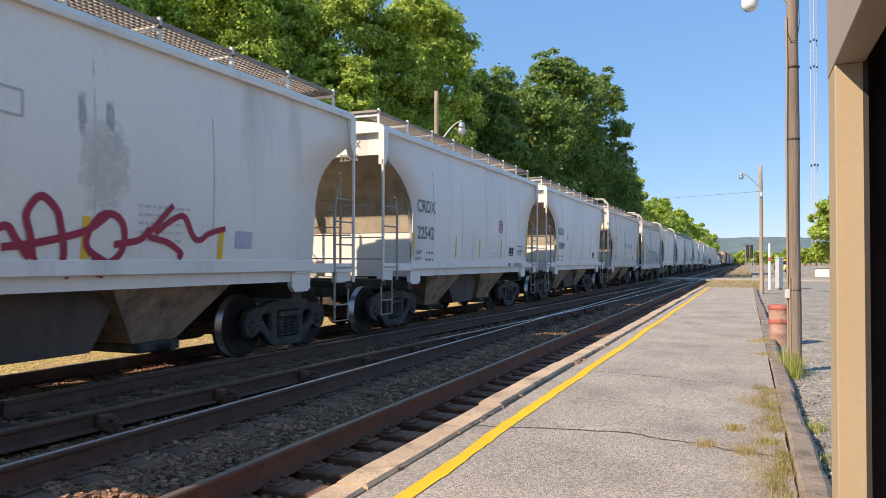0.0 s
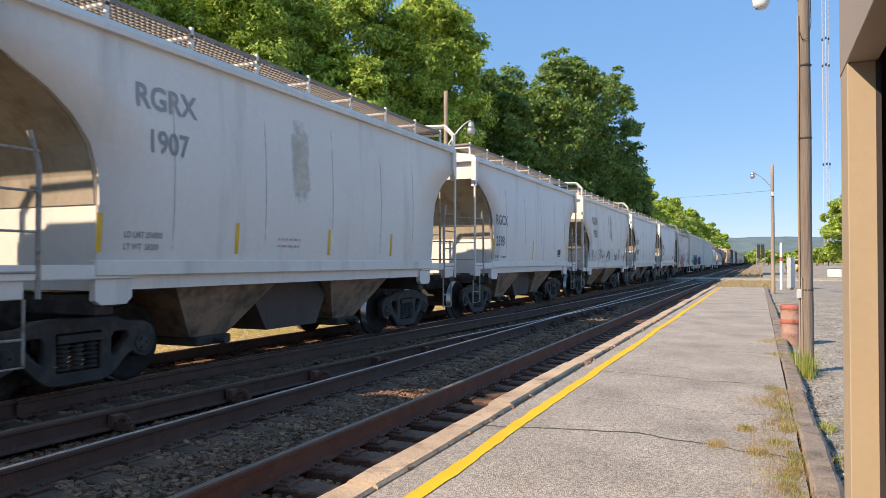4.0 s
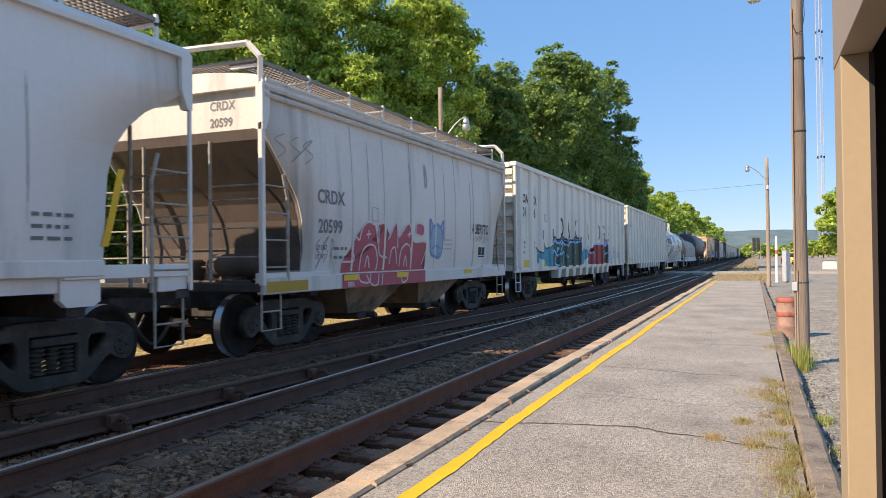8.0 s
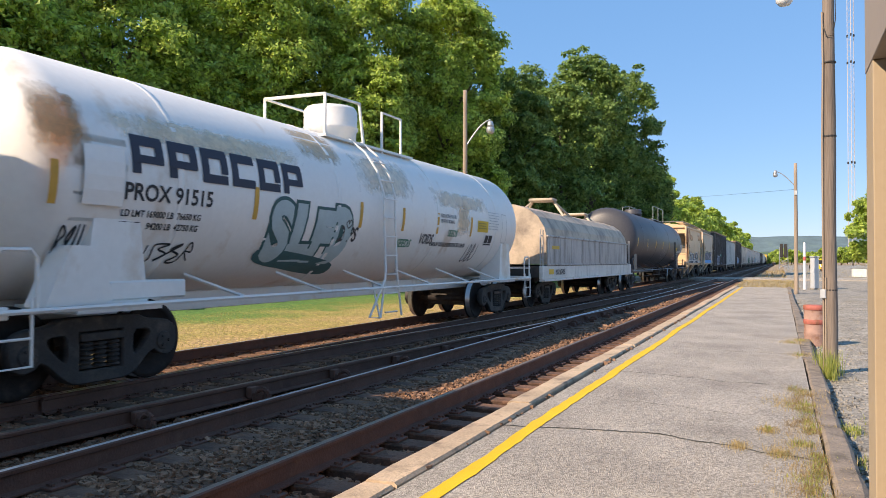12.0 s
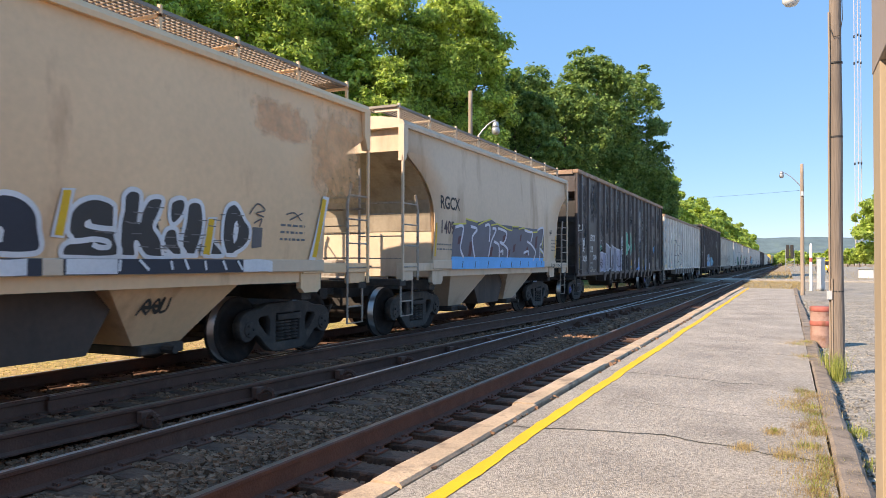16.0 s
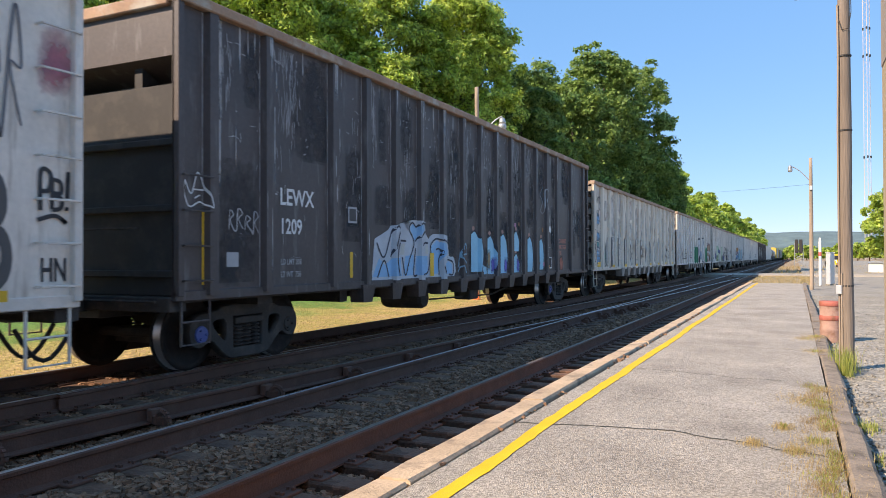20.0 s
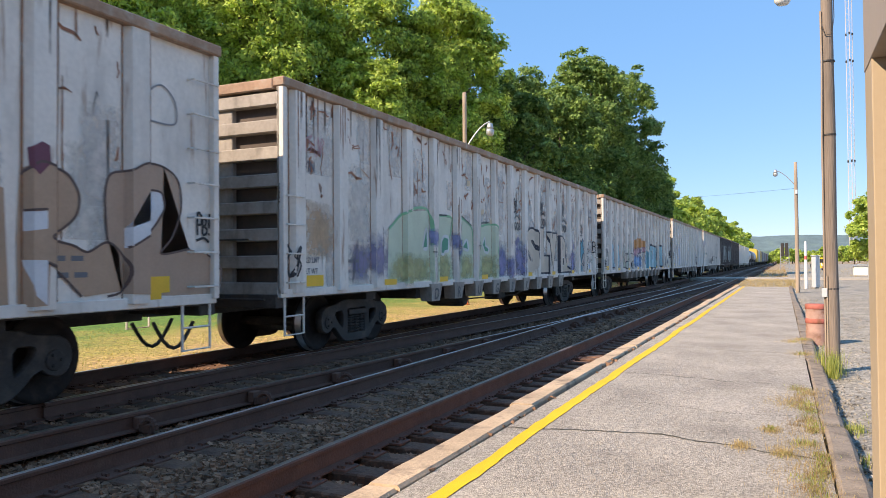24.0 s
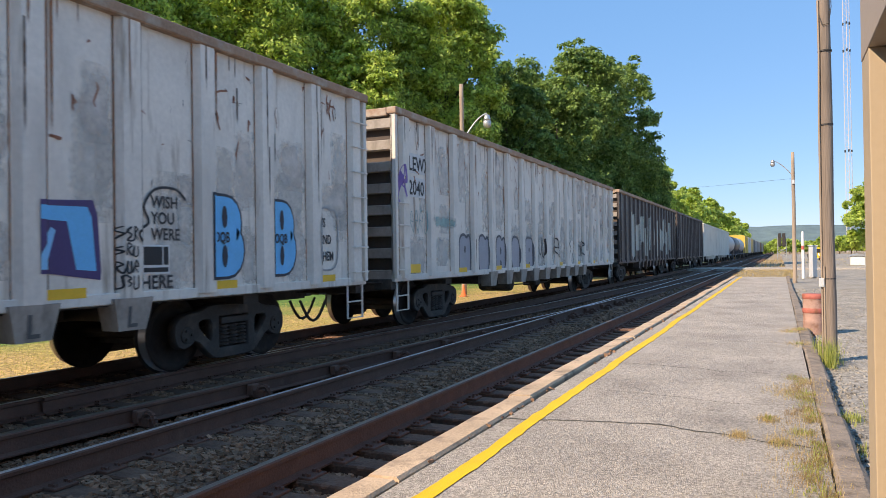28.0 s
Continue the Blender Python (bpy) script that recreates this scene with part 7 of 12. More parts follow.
car, surf, L = hopper(-0.2, 10.9, "round", "hop_white", "white covered hopper car with dark red sprayed scrawl", truck=1.24)
FAINT = (0.60, 0.575, 0.53)
seams(car, surf, (2.2, 3.9, 5.7, 7.5), FAINT)
stroke(car, [[(4.4, 1.45), (4.72, 1.72), (4.86, 1.6), (5.0, 1.43)], [(5.04, 1.43), (5.0, 1.64), (4.95, 1.85), (5.09, 2.02), (5.25, 1.92), (5.31, 1.79), (5.37, 1.43), (5.17, 1.30), (5.04, 1.43)], [(4.72, 1.53), (5.09, 1.58), (5.61, 1.71), (5.89, 1.89)], [(5.96, 1.36), (5.66, 1.52), (5.65, 1.7), (5.8, 1.88), (6.0, 1.88), (6.11, 1.73), (6.08, 1.5), (5.9, 1.38), (5.7, 1.42)], [(5.98, 1.58), (6.33, 1.64), (6.46, 1.77)], [(5.4, 1.3), (5.45, 1.24)], [(5.6, 1.32), (5.87, 1.26)]], 0.075, RED, surf, "spray_tag", 0.012)
stroke(car, [[(6.81, 2.05), (6.6, 1.85), (6.46, 1.69), (6.75, 1.62), (6.97, 1.5), (6.93, 1.44)], [(6.55, 1.72), (6.8, 1.88), (7.0, 1.93), (7.15, 1.72), (7.28, 1.66), (7.45, 1.75), (7.74, 1.82)]], 0.07, RED, surf, "spray_tag", 0.014)
patch(car, 5.57, 5.67, 1.42, 1.86, None, surf, "reflector_strip")
patch(car, 7.62, 7.72, 1.43, 1.84, None, surf, "reflector_strip")
patch(car, 7.95, 8.3, 1.57, 1.8, (0.42, 0.44, 0.50), surf, "faded_plate")
stroke(car, [[(4.45, 3.0), (4.9, 2.98)], [(4.9, 2.98), (4.9, 2.74)], [(4.9, 2.74), (4.45, 2.76)]], 0.02, (0.45, 0.44, 0.42), surf, "label_frame")
haze(car, 5.5, 5.62, 2.6, 3.15, (0.42, 0.40, 0.38), surf, "stain")
haze(car, 5.85, 5.97, 2.75, 3.1, (0.42, 0.40, 0.38), surf, "stain")
haze(car, 5.5, 6.2, 1.9, 2.9, (0.68, 0.63, 0.55), surf, "stain")
bars(car, 6.3, 2.0, 5, 0.8, 0.05, (0.50, 0.49, 0.47), surf)

car, surf, L = hopper(11.95, 22.7, "round", "hop_grey", "clean pale grey covered hopper car with black marks")
marks(car, surf, "CRDX", "22542", 1.45, 2.42)
end_marks(car, "CRDX", "22542")
seams(car, surf, (2.3, 4.0, 5.7, 7.3, 8.6), (0.60, 0.595, 0.58))
yellow_ticks(car, surf, (1.3, 3.6, 5.2, 6.93), 1.5, 1.98)
poly(car, ((9.28, 1.55), (9.38, 1.55), (9.52, 2.41), (9.42, 2.41)), (0.80, 0.46, 0.02), surf, "reflector_tape")
bm = bmesh.new()
ribbon(bm, [(6.88 + 0.16 * math.cos(i * 0.2618), 2.34 + 0.16 * math.sin(i * 0.2618)) for i in range(25)], 0.035, surf, 0.008)
ribbon(bm, [(6.78, 2.46), (6.98, 2.22)], 0.03, surf, 0.009)
part("warning_sign", bm, ink((0.50, 0.06, 0.16)), car, "red ring with a slash")
bm = bmesh.new()
ribbon(bm, [(6.79, 2.26), (6.95, 2.42)], 0.022, surf, 0.0075)
ribbon(bm, [(6.88, 2.43), (6.99, 2.36)], 0.035, surf, 0.0076)
part("hammer_mark", bm, ink(BLACK), car)
data_plate(car, 7.66, 1.55, 0.44, 0.26, surf)
patch(car, 7.08, 7.35, 1.54, 1.64, WHITE, surf, "data_label")
lettering(car, "CU FT 3281", 8.46, 1.60, 0.07, GREY, surf, 0.9, "small_lettering")
bars(car, 8.46, 1.82, 2, 0.62, 0.07, GREY, surf)
bars(car, 6.2, 1.6, 2, 0.6, 0.045, (0.45, 0.45, 0.45), surf)
lettering(car, "HF COMP SHOE", 8.2, 1.28, 0.08, GREY, lambda y, z: 1.546, 0.85, "small_lettering")
patch(car, 7.62, 7.83, 1.28, 1.36, GREY, lambda y, z: 1.546, "data_label")

car, surf, L = hopper(23.8, 34.45, "round", "hop_grey", "pale grey covered hopper car with black marks on a clean side")
marks(car, surf, "RGCX", "340889", 1.55, 2.36, 0.24)
end_marks(car, "RGCX", "340889")
seams(car, surf, (2.3, 4.0, 5.7, 7.3, 8.6), (0.60, 0.595, 0.58))
yellow_ticks(car, surf, (1.3, 3.57, 5.4, 7.1), 1.5, 2.0)
poly(car, ((9.2, 1.55), (9.3, 1.55), (9.44, 2.41), (9.34, 2.41)), (0.80, 0.46, 0.02), surf, "reflector_tape")
data_plate(car, 7.7, 1.55, 0.42, 0.26, surf)
patch(car, 2.9, 3.1, 2.2, 2.4, (0.44, 0.43, 0.42), surf, "faded_label")
bars(car, 9.0, 1.8, 4, 0.5, 0.06, GREY, surf)

car, surf, L = hopper(35.6, 46.35, "straight", "hop_old", "aged grey-white covered hopper car with faded marks", arch=True)
lettering(car, "04", 2.2, 2.44, 0.25, (0.30, 0.29, 0.28), surf)
end_marks(car, "MRMX", "3304")
yellow_ticks(car, surf, (1.25, 3.25, 5.3, 7.65), 1.48, 1.9)
poly(car, ((9.45, 1.55), (9.52, 1.55), (9.9, 2.3), (9.82, 2.3)), (0.80, 0.46, 0.02), surf, "reflector_tape")
for k, t in enumerate(("LD LMT 204200", "LT WT  81800")):
    lettering(car, t, 1.62, 1.64 - 0.13 * k, 0.07, (0.30, 0.29, 0.28), surf, 0.85, "small_lettering")
patch(car, 2.72, 2.98, 1.54, 1.65, (0.28, 0.27, 0.27), surf, "faded_plate")
bars(car, 3.9, 1.66, 3, 0.6, 0.05, (0.48, 0.30, 0.28), surf)
bars(car, 5.6, 1.66, 3, 1.1, 0.05, (0.50, 0.42, 0.40), surf)
seams(car, surf, (3.6, 4.8, 6.1, 7.3, 8.6), (0.46, 0.45, 0.44), 1.6, 3.6, 0.10)
stroke(car, [[(3.5, 3.0), (3.7, 3.0)], [(3.7, 3.0), (3.7, 2.78)], [(3.7, 2.78), (3.5, 2.78)], [(3.5, 2.78), (3.5, 3.0)]], 0.015, (0.42, 0.41, 0.40), surf, "label_frame")
for k, y in enumerate((5.0, 6.0, 6.9)):
    haze(car, y, y + 0.7, 2.1, 2.4, (0.50, 0.49, 0.48), surf, "stain")
data_plate(car, 7.9, 1.52, 0.28, 0.2, surf)

car, surf, L = hopper(47.85, 58.45, "ribbed", "hop_old", "grey two-bay hopper car with turquoise and grey sprayed letters", bays=2, arch=True)
marks(car, surf, "CRDX", "20601", 1.75, 2.25, 0.25)
end_marks(car, "CRDX", "20601")
yellow_ticks(car, surf, (1.15, 3.3), 1.3, 1.8)
FOG, SMOKE, SEAGREEN = (0.56, 0.555, 0.54), (0.13, 0.125, 0.125), (0.22, 0.46, 0.40)
for y, z, s in ((2.9, 1.95, 0.35), (3.62, 1.85, 0.3), (4.5, 1.82, 0.38), (5.65, 1.85, 0.3), (6.5, 1.95, 0.24), (7.35, 1.6, 0.36), (8.05, 1.38, 0.35)):
    haze(car, y - 0.1, y + s + 0.1, z - 0.1, z + s + 0.05, SEAGREEN, surf, "teal_haze", 0.0035)
    bubble(car, y, y + s * 0.85, z, z + s * 0.8, SEAGREEN, None, surf, int(y * 10), name="spray_dot")
for y0, y1, z1 in ((2.72, 3.6, 2.1), (3.72, 4.52, 2.1), (4.6, 5.52, 2.12), (5.66, 6.56, 2.08), (6.62, 7.36, 2.11)):
    w = y1 - y0
    poly(car, ((y0, 1.2), (y0 + 0.02 * w, 1.72), (y0 + 0.14 * w, 1.93), (y0 + 0.32 * w, z1 - 0.04), (y0 + 0.5 * w, z1), (y0 + 0.7 * w, z1 - 0.05), (y0 + 0.88 * w, 1.93), (y1, 1.72), (y1, 1.2)), FOG, surf, "spray_letter", 0.0065)
    stroke(car, [[(y0, 1.2), (y0 + 0.02 * w, 1.72), (y0 + 0.14 * w, 1.93), (y0 + 0.32 * w, z1 - 0.04), (y0 + 0.5 * w, z1), (y0 + 0.7 * w, z1 - 0.05), (y0 + 0.88 * w, 1.93), (y1, 1.72), (y1 - 0.05 * w, 1.4)]], 0.055, SMOKE, surf, "outline")
    bubble(car, y0 + 0.38 * w, y0 + 0.56 * w, 1.38, 1.62, (0.22, 0.215, 0.21), None, lambda y, z: surf(y, z) + 0.006, int(y0 * 7), name="letter_hole")
    poly(car, ((y0 + 0.72 * w, 0.94), (y0 + 0.9 * w, 1.13), (y0 + 1.08 * w, 0.94)), (0.24, 0.235, 0.23), lambda y, z: 1.546, "sill_mark", 0.004)
poly(car, ((7.6, 1.2), (7.65, 1.38), (7.85, 1.5), (8.05, 1.38), (8.1, 1.2)), FOG, surf, "spray_letter", 0.0065)
stroke(car, [[(7.58, 1.2), (7.65, 1.4), (7.85, 1.52), (8.05, 1.4), (8.12, 1.2)]], 0.05, SMOKE, surf, "outline")
for y in (5.4, 7.32):
    poly(car, ((y - 0.02, 1.27), (y + 0.09, 1.27), (y + 0.15, 1.67), (y + 0.04, 1.67)), (0.80, 0.46, 0.02), surf, "reflector_tape", 0.016)
poly(car, ((9.0, 1.28), (9.1, 1.28), (9.36, 2.08), (9.26, 2.08)), (0.80, 0.46, 0.02), surf, "reflector_tape", 0.010)
tag(car, 7.72, 8.35, 1.62, 1.86, (0.07, 0.07, 0.075), surf, 12, 0.022, 5)
data_plate(car, 8.38, 1.36, 0.58, 0.3, surf)
bars(car, 6.3, 1.78, 3, 0.68, 0.06, SMOKE, lambda y, z: surf(y, z) + 0.012)
for k, y in enumerate((2.0, 3.3, 5.55, 6.35, 7.98, 9.1)):
    haze(car, y, y + 0.05, 1.6, 3.6, (0.48, 0.465, 0.445), surf, "drip_line")
haze(car, 4.2, 4.75, 1.5, 3.8, (0.585, 0.55, 0.48), surf, "rust_streak")
lettering(car, "STOP", 8.75, 0.98, 0.12, (0.10, 0.10, 0.10), lambda y, z: 1.546, 0.9, "spray_word")

car, surf, L = hopper(59.55, 70.4, "round", "hop_white", "dusty white covered hopper car with faint marks", arch=True)
lettering(car, "RGRX", 1.75, 3.1, 0.27, (0.34, 0.33, 0.32), surf, 0.95, "reporting_mark")
lettering(car, "1907", 1.9, 2.62, 0.26, (0.30, 0.29, 0.28), surf, 0.9, "car_number")
end_marks(car, "RGRX", "1907")
yellow_ticks(car, surf, (1.25, 3.4, 5.6, 7.7), 1.5, 1.9)
for k, t in enumerate(("LD LMT 204800", "LT WT  58200")):
    lettering(car, t, 1.6, 1.66 - 0.13 * k, 0.07, (0.34, 0.33, 0.32), surf, 0.85, "small_lettering")
bars(car, 4.3, 1.7, 2, 0.7, 0.05, (0.52, 0.40, 0.38), surf)
seams(car, surf, (2.3, 4.0, 5.7, 7.3, 8.6), FAINT)
haze(car, 4.6, 5.1, 2.2, 3.5, (0.62, 0.56, 0.46), surf, "stain")
car, surf, L = hopper(71.6, 82.1, "round", "hop_grey", "pale grey covered hopper car with yellow reflectors", arch=False)
yellow_ticks(car, surf, (1.3, 4.8, 8.9), 1.45, 2.0)
marks(car, surf, "RGCX", "2598", 1.45, 2.36)
seams(car, surf, (2.3, 4.0, 5.7, 7.3, 8.6), (0.58, 0.575, 0.56))
data_plate(car, 7.7, 1.55, 0.42, 0.26, surf)
bars(car, 9.2, 1.85, 4, 0.6, 0.06, GREY, surf)
car, surf, L = hopper(83.2, 94.0, "straight", "hop_white", "white covered hopper car with black scribbled tags", arch=True)
lettering(car, "RGRX", 1.75, 2.92, 0.3, (0.22, 0.21, 0.20), surf, 0.9, "reporting_mark")
lettering(car, "1928", 1.85, 2.4, 0.3, (0.22, 0.21, 0.20), surf, 0.9, "car_number")
end_marks(car, "RGRX", "1928")
tag(car, 1.41, 2.55, 1.4, 1.95, BLACK, surf, 21, 0.028, 4)
tag(car, 2.9, 4.3, 1.4, 1.95, BLACK, surf, 23, 0.028, 5)
stroke(car, [[(4.65, 1.63), (4.9, 1.68), (5.3, 1.84), (5.5, 1.8), (5.52, 1.6), (5.4, 1.45)], [(4.75, 1.5), (4.82, 1.8), (4.95, 1.6), (5.0, 1.85)], [(5.08, 1.5), (5.15, 1.92), (5.25, 1.55), (5.3, 1.85), (5.42, 1.5)], [(5.12, 1.93), (5.22, 1.9)], [(5.0, 1.42), (5.15, 1.38), (5.2, 1.5), (5.12, 1.2)], [(4.85, 1.42), (4.7, 1.55)]], 0.032, BLACK, surf, "spray_tag")
tag(car, 6.5, 7.27, 1.42, 1.76, BLACK, surf, 22, 0.028, 5)
tag(car, 8.48, 9.45, 1.45, 1.76, BLACK, surf, 25, 0.022, 8)
lettering(car, "LOVPE", 7.44, 1.84, 0.14, BLACK, surf, 0.95, "spray_word", 0.15)
patch(car, 7.58, 7.96, 1.52, 1.79, (0.33, 0.34, 0.36), surf, "faded_plate")
bars(car, 5.82, 1.92, 6, 0.55, 0.055, (0.44, 0.43, 0.42), surf)
haze(car, 5.2, 5.36, 2.4, 3.6, (0.50, 0.44, 0.37), surf, "rust_streak")
haze(car, 5.5, 6.1, 2.2, 3.6, (0.62, 0.55, 0.45), surf, "stain")
seams(car, surf, (2.3, 4.0, 7.3, 8.6), FAINT)
poly(car, ((9.32, 1.5), (9.4, 1.5), (9.6, 2.2), (9.52, 2.2)), (0.48, 0.33, 0.14), surf, "worn_reflector")
patch(car, 7.05, 7.13, 1.45, 1.85, (0.48, 0.34, 0.15), surf, "worn_reflector")
patch(car, 1.15, 1.24, 1.5, 2.2, (0.42, 0.28, 0.10), surf, "worn_reflector")
car, surf, L = hopper(95.0, 105.75, "round", "hop_grey", "pale grey covered hopper car with thin dark drip lines")
marks(car, surf, "RGCX", "340907", 1.45, 2.36)
end_marks(car, "RGCX", "340907")
yellow_ticks(car, surf, (1.3, 6.6, 9.1), 1.5, 2.0)
for k in range(6):
    patch(car, 3.0 + 1.25 * k, 3.03 + 1.25 * k, 1.45, 3.2 + 0.2 * (k % 2), (0.46, 0.45, 0.43), surf, "drip_line", 0.05, k)
bars(car, 8.2, 2.0, 3, 0.5, 0.06, GREY, surf)
tag(car, 8.75, 9.1, 1.5, 1.75, BLACK, surf, 31, 0.02, 2)
car, surf, L = hopper(106.85, 117.65, "round", "hop_grey", "pale grey covered hopper car with bold black marks")
patch(car, 1.45, 2.5, 1.95, 2.6, (0.60, 0.60, 0.59), surf, "mark_panel", lift=0.004)
marks(car, surf, "RGCX", "2562", 1.5, 2.32, 0.24, BLACK)
end_marks(car, "RGCX", "2562")
yellow_ticks(car, surf, (1.3, 3.5, 5.32, 7.1), 1.52, 1.98)
poly(car, ((9.48, 1.56), (9.57, 1.56), (9.76, 2.38), (9.67, 2.38)), (0.80, 0.46, 0.02), surf, "reflector_tape")
patch(car, 2.72, 3.04, 2.08, 2.33, BLACK, surf, "label_frame")
patch(car, 2.74, 3.02, 2.10, 2.31, (0.66, 0.66, 0.65), surf, "label", lift=0.008)
lettering(car, "PLATE", 2.77, 2.24, 0.05, BLACK, lambda y, z: surf(y, z) + 0.004, 0.9, "small_lettering")
lettering(car, "C", 2.84, 2.12, 0.09, BLACK, lambda y, z: surf(y, z) + 0.004, 0.9, "small_lettering")
data_plate(car, 7.84, 1.57, 0.42, 0.26, surf)
patch(car, 7.22, 7.45, 1.58, 1.66, WHITE, surf, "data_label")
bars(car, 8.68, 1.84, 3, 0.58, 0.06, GREY, surf)
bars(car, 3.8, 1.76, 4, 0.44, 0.045, (0.50, 0.36, 0.36), surf)
bars(car, 5.8, 1.58, 2, 1.2, 0.04, (0.50, 0.50, 0.50), surf)
seams(car, surf, (3.54, 4.85, 6.1, 7.4, 8.62), (0.50, 0.49, 0.47), 1.6, 3.3, 0.04)
patch(car, 4.1, 5.2, 1.28, 1.40, (0.66, 0.67, 0.70), lambda y, z: 1.546, "pale_patch")

car, surf, L = hopper(119.0, 129.6, "ribbed", "hop_old", "grey two-bay hopper car with pink and red sprayed letters", bays=2, arch=True)
marks(car, surf, "CRDX", "20599", 1.35, 2.28, 0.22)
end_marks(car, "CRDX", "20599")
ROSEWOOD, PALEPINK = (0.46, 0.085, 0.105), (0.66, 0.56, 0.56)
poly(car, ((2.1, 1.18), (2.12, 1.36), (2.45, 1.38), (2.39, 1.58), (2.52, 1.77), (2.65, 1.73), (2.74, 1.92), (2.94, 2.04), (3.2, 1.98), (3.3, 1.7), (3.34, 2.02), (3.6, 2.04), (3.64, 1.8), (3.8, 1.78), (4.03, 2.08), (4.12, 1.8), (4.34, 1.95), (4.59, 2.07), (4.8, 1.74), (5.4, 1.72), (5.22, 1.26), (5.4, 1.18)), ROSEWOOD, surf, "spray_letters", 0.006)
patch(car, 2.1, 5.36, 0.925, 1.158, ROSEWOOD, lambda y, z: 1.546, "spray_base_band", lift=0.004)
stroke(car, [[(2.12, 1.36), (2.5, 1.38), (2.42, 1.58), (2.52, 1.77), (2.65, 1.73), (2.74, 1.92), (2.94, 2.04), (3.2, 1.98), (3.3, 1.7)], [(2.7, 1.2), (2.75, 1.5), (2.95, 1.64), (3.2, 1.62), (3.33, 1.4), (3.3, 1.2)], [(3.34, 2.02), (3.6, 2.04), (3.6, 1.8)], [(3.34, 1.95), (3.38, 1.5), (3.7, 1.42)], [(3.7, 1.75), (4.03, 2.08), (4.1, 1.6)], [(3.8, 1.3), (3.85, 1.55), (4.0, 1.6), (4.1, 1.3)], [(4.15, 1.8), (4.34, 1.95), (4.59, 2.07), (4.8, 1.74), (5.4, 1.72), (5.22, 1.28)], [(4.2, 1.25), (4.25, 1.55), (4.45, 1.68), (4.65, 1.6), (4.72, 1.3)], [(4.4, 1.25), (4.45, 1.45), (4.55, 1.25)], [(2.88, 1.25), (2.95, 1.45), (3.05, 1.25)], [(2.88, 1.82), (3.04, 1.84)], [(2.96, 1.9), (2.95, 1.75)], [(4.5, 1.86), (4.66, 1.88)], [(4.58, 1.94), (4.57, 1.8)]], 0.035, PALEPINK, surf, "outline", 0.012)
stroke(car, [[(2.62, 1.15), (2.7, 1.02), (3.0, 1.0), (3.05, 1.15)], [(2.9, 1.12), (3.1, 0.95), (3.3, 0.95), (3.35, 1.14)], [(3.5, 1.14), (3.46, 0.94)], [(4.2, 1.14), (4.3, 0.96), (4.5, 1.0), (4.55, 1.14)]], 0.03, PALEPINK, lambda y, z: 1.546, "outline", 0.009)
lettering(car, "ESIK", 2.26, 0.95, 0.08, (0.66, 0.60, 0.62), lambda y, z: 1.553, 1.1, "spray_word")
bubble(car, 4.89, 5.28, 1.85, 2.1, (0.50, 0.10, 0.16), PALEPINK, surf, 71, 0.03, False)
BLUEINK = (0.14, 0.30, 0.50)
bubble(car, 5.62, 6.26, 1.4, 2.1, (0.30, 0.40, 0.50), BLUEINK, surf, 72, 0.045, False, "spray_emblem")
stroke(car, [[(5.6, 1.8), (5.58, 2.2), (5.75, 2.05), (5.95, 2.12), (6.1, 2.05), (6.27, 2.18), (6.26, 1.8)], [(5.7, 1.6), (5.9, 1.66), (6.15, 1.6)], [(5.75, 1.48), (5.95, 1.42), (6.12, 1.5)]], 0.05, BLUEINK, surf, "spray_tag", 0.013)
lettering(car, "ALBERTTO", 8.0, 1.98, 0.24, (0.06, 0.06, 0.065), surf, 0.72, "spray_word", 0.12)
tag(car, 8.2, 9.2, 1.78, 1.95, (0.45, 0.33, 0.27), surf, 34, 0.02, 4)
data_plate(car, 8.45, 1.4, 0.5, 0.28, surf)
bars(car, 6.35, 1.78, 3, 0.5, 0.05, (0.34, 0.33, 0.33), surf)
stroke(car, [[(3.08, 2.30), (3.32, 2.30)], [(3.32, 2.30), (3.32, 2.07)], [(3.32, 2.07), (3.08, 2.07)], [(3.08, 2.07), (3.08, 2.30)]], 0.014, (0.30, 0.29, 0.29), surf, "label_frame")
for y in (2.95, 4.62, 6.34, 7.9):
    haze(car, y, y + 0.05, 1.6, 3.5, (0.49, 0.48, 0.465), surf, "drip_line")
haze(car, 5.3, 5.5, 2.8, 3.35, (0.40, 0.39, 0.38), surf, "stain")
tag(car, 0.25, 1.3, 2.75, 3.35, (0.30, 0.29, 0.28), surf, 35, 0.018, 3)
tag(car, 1.3, 1.9, 1.25, 1.75, (0.28, 0.27, 0.26), surf, 36, 0.018, 3)
for y in (2.14, 4.05, 7.55):
    patch(car, y, y + 0.46, 1.05, 1.145, None, lambda y, z: 1.556, "reflector_strip")
patch(car, 0.1, 1.1, 0.95, 1.1, (0.45, 0.28, 0.03), lambda y, z: 1.55, "yellow_end_stripe")


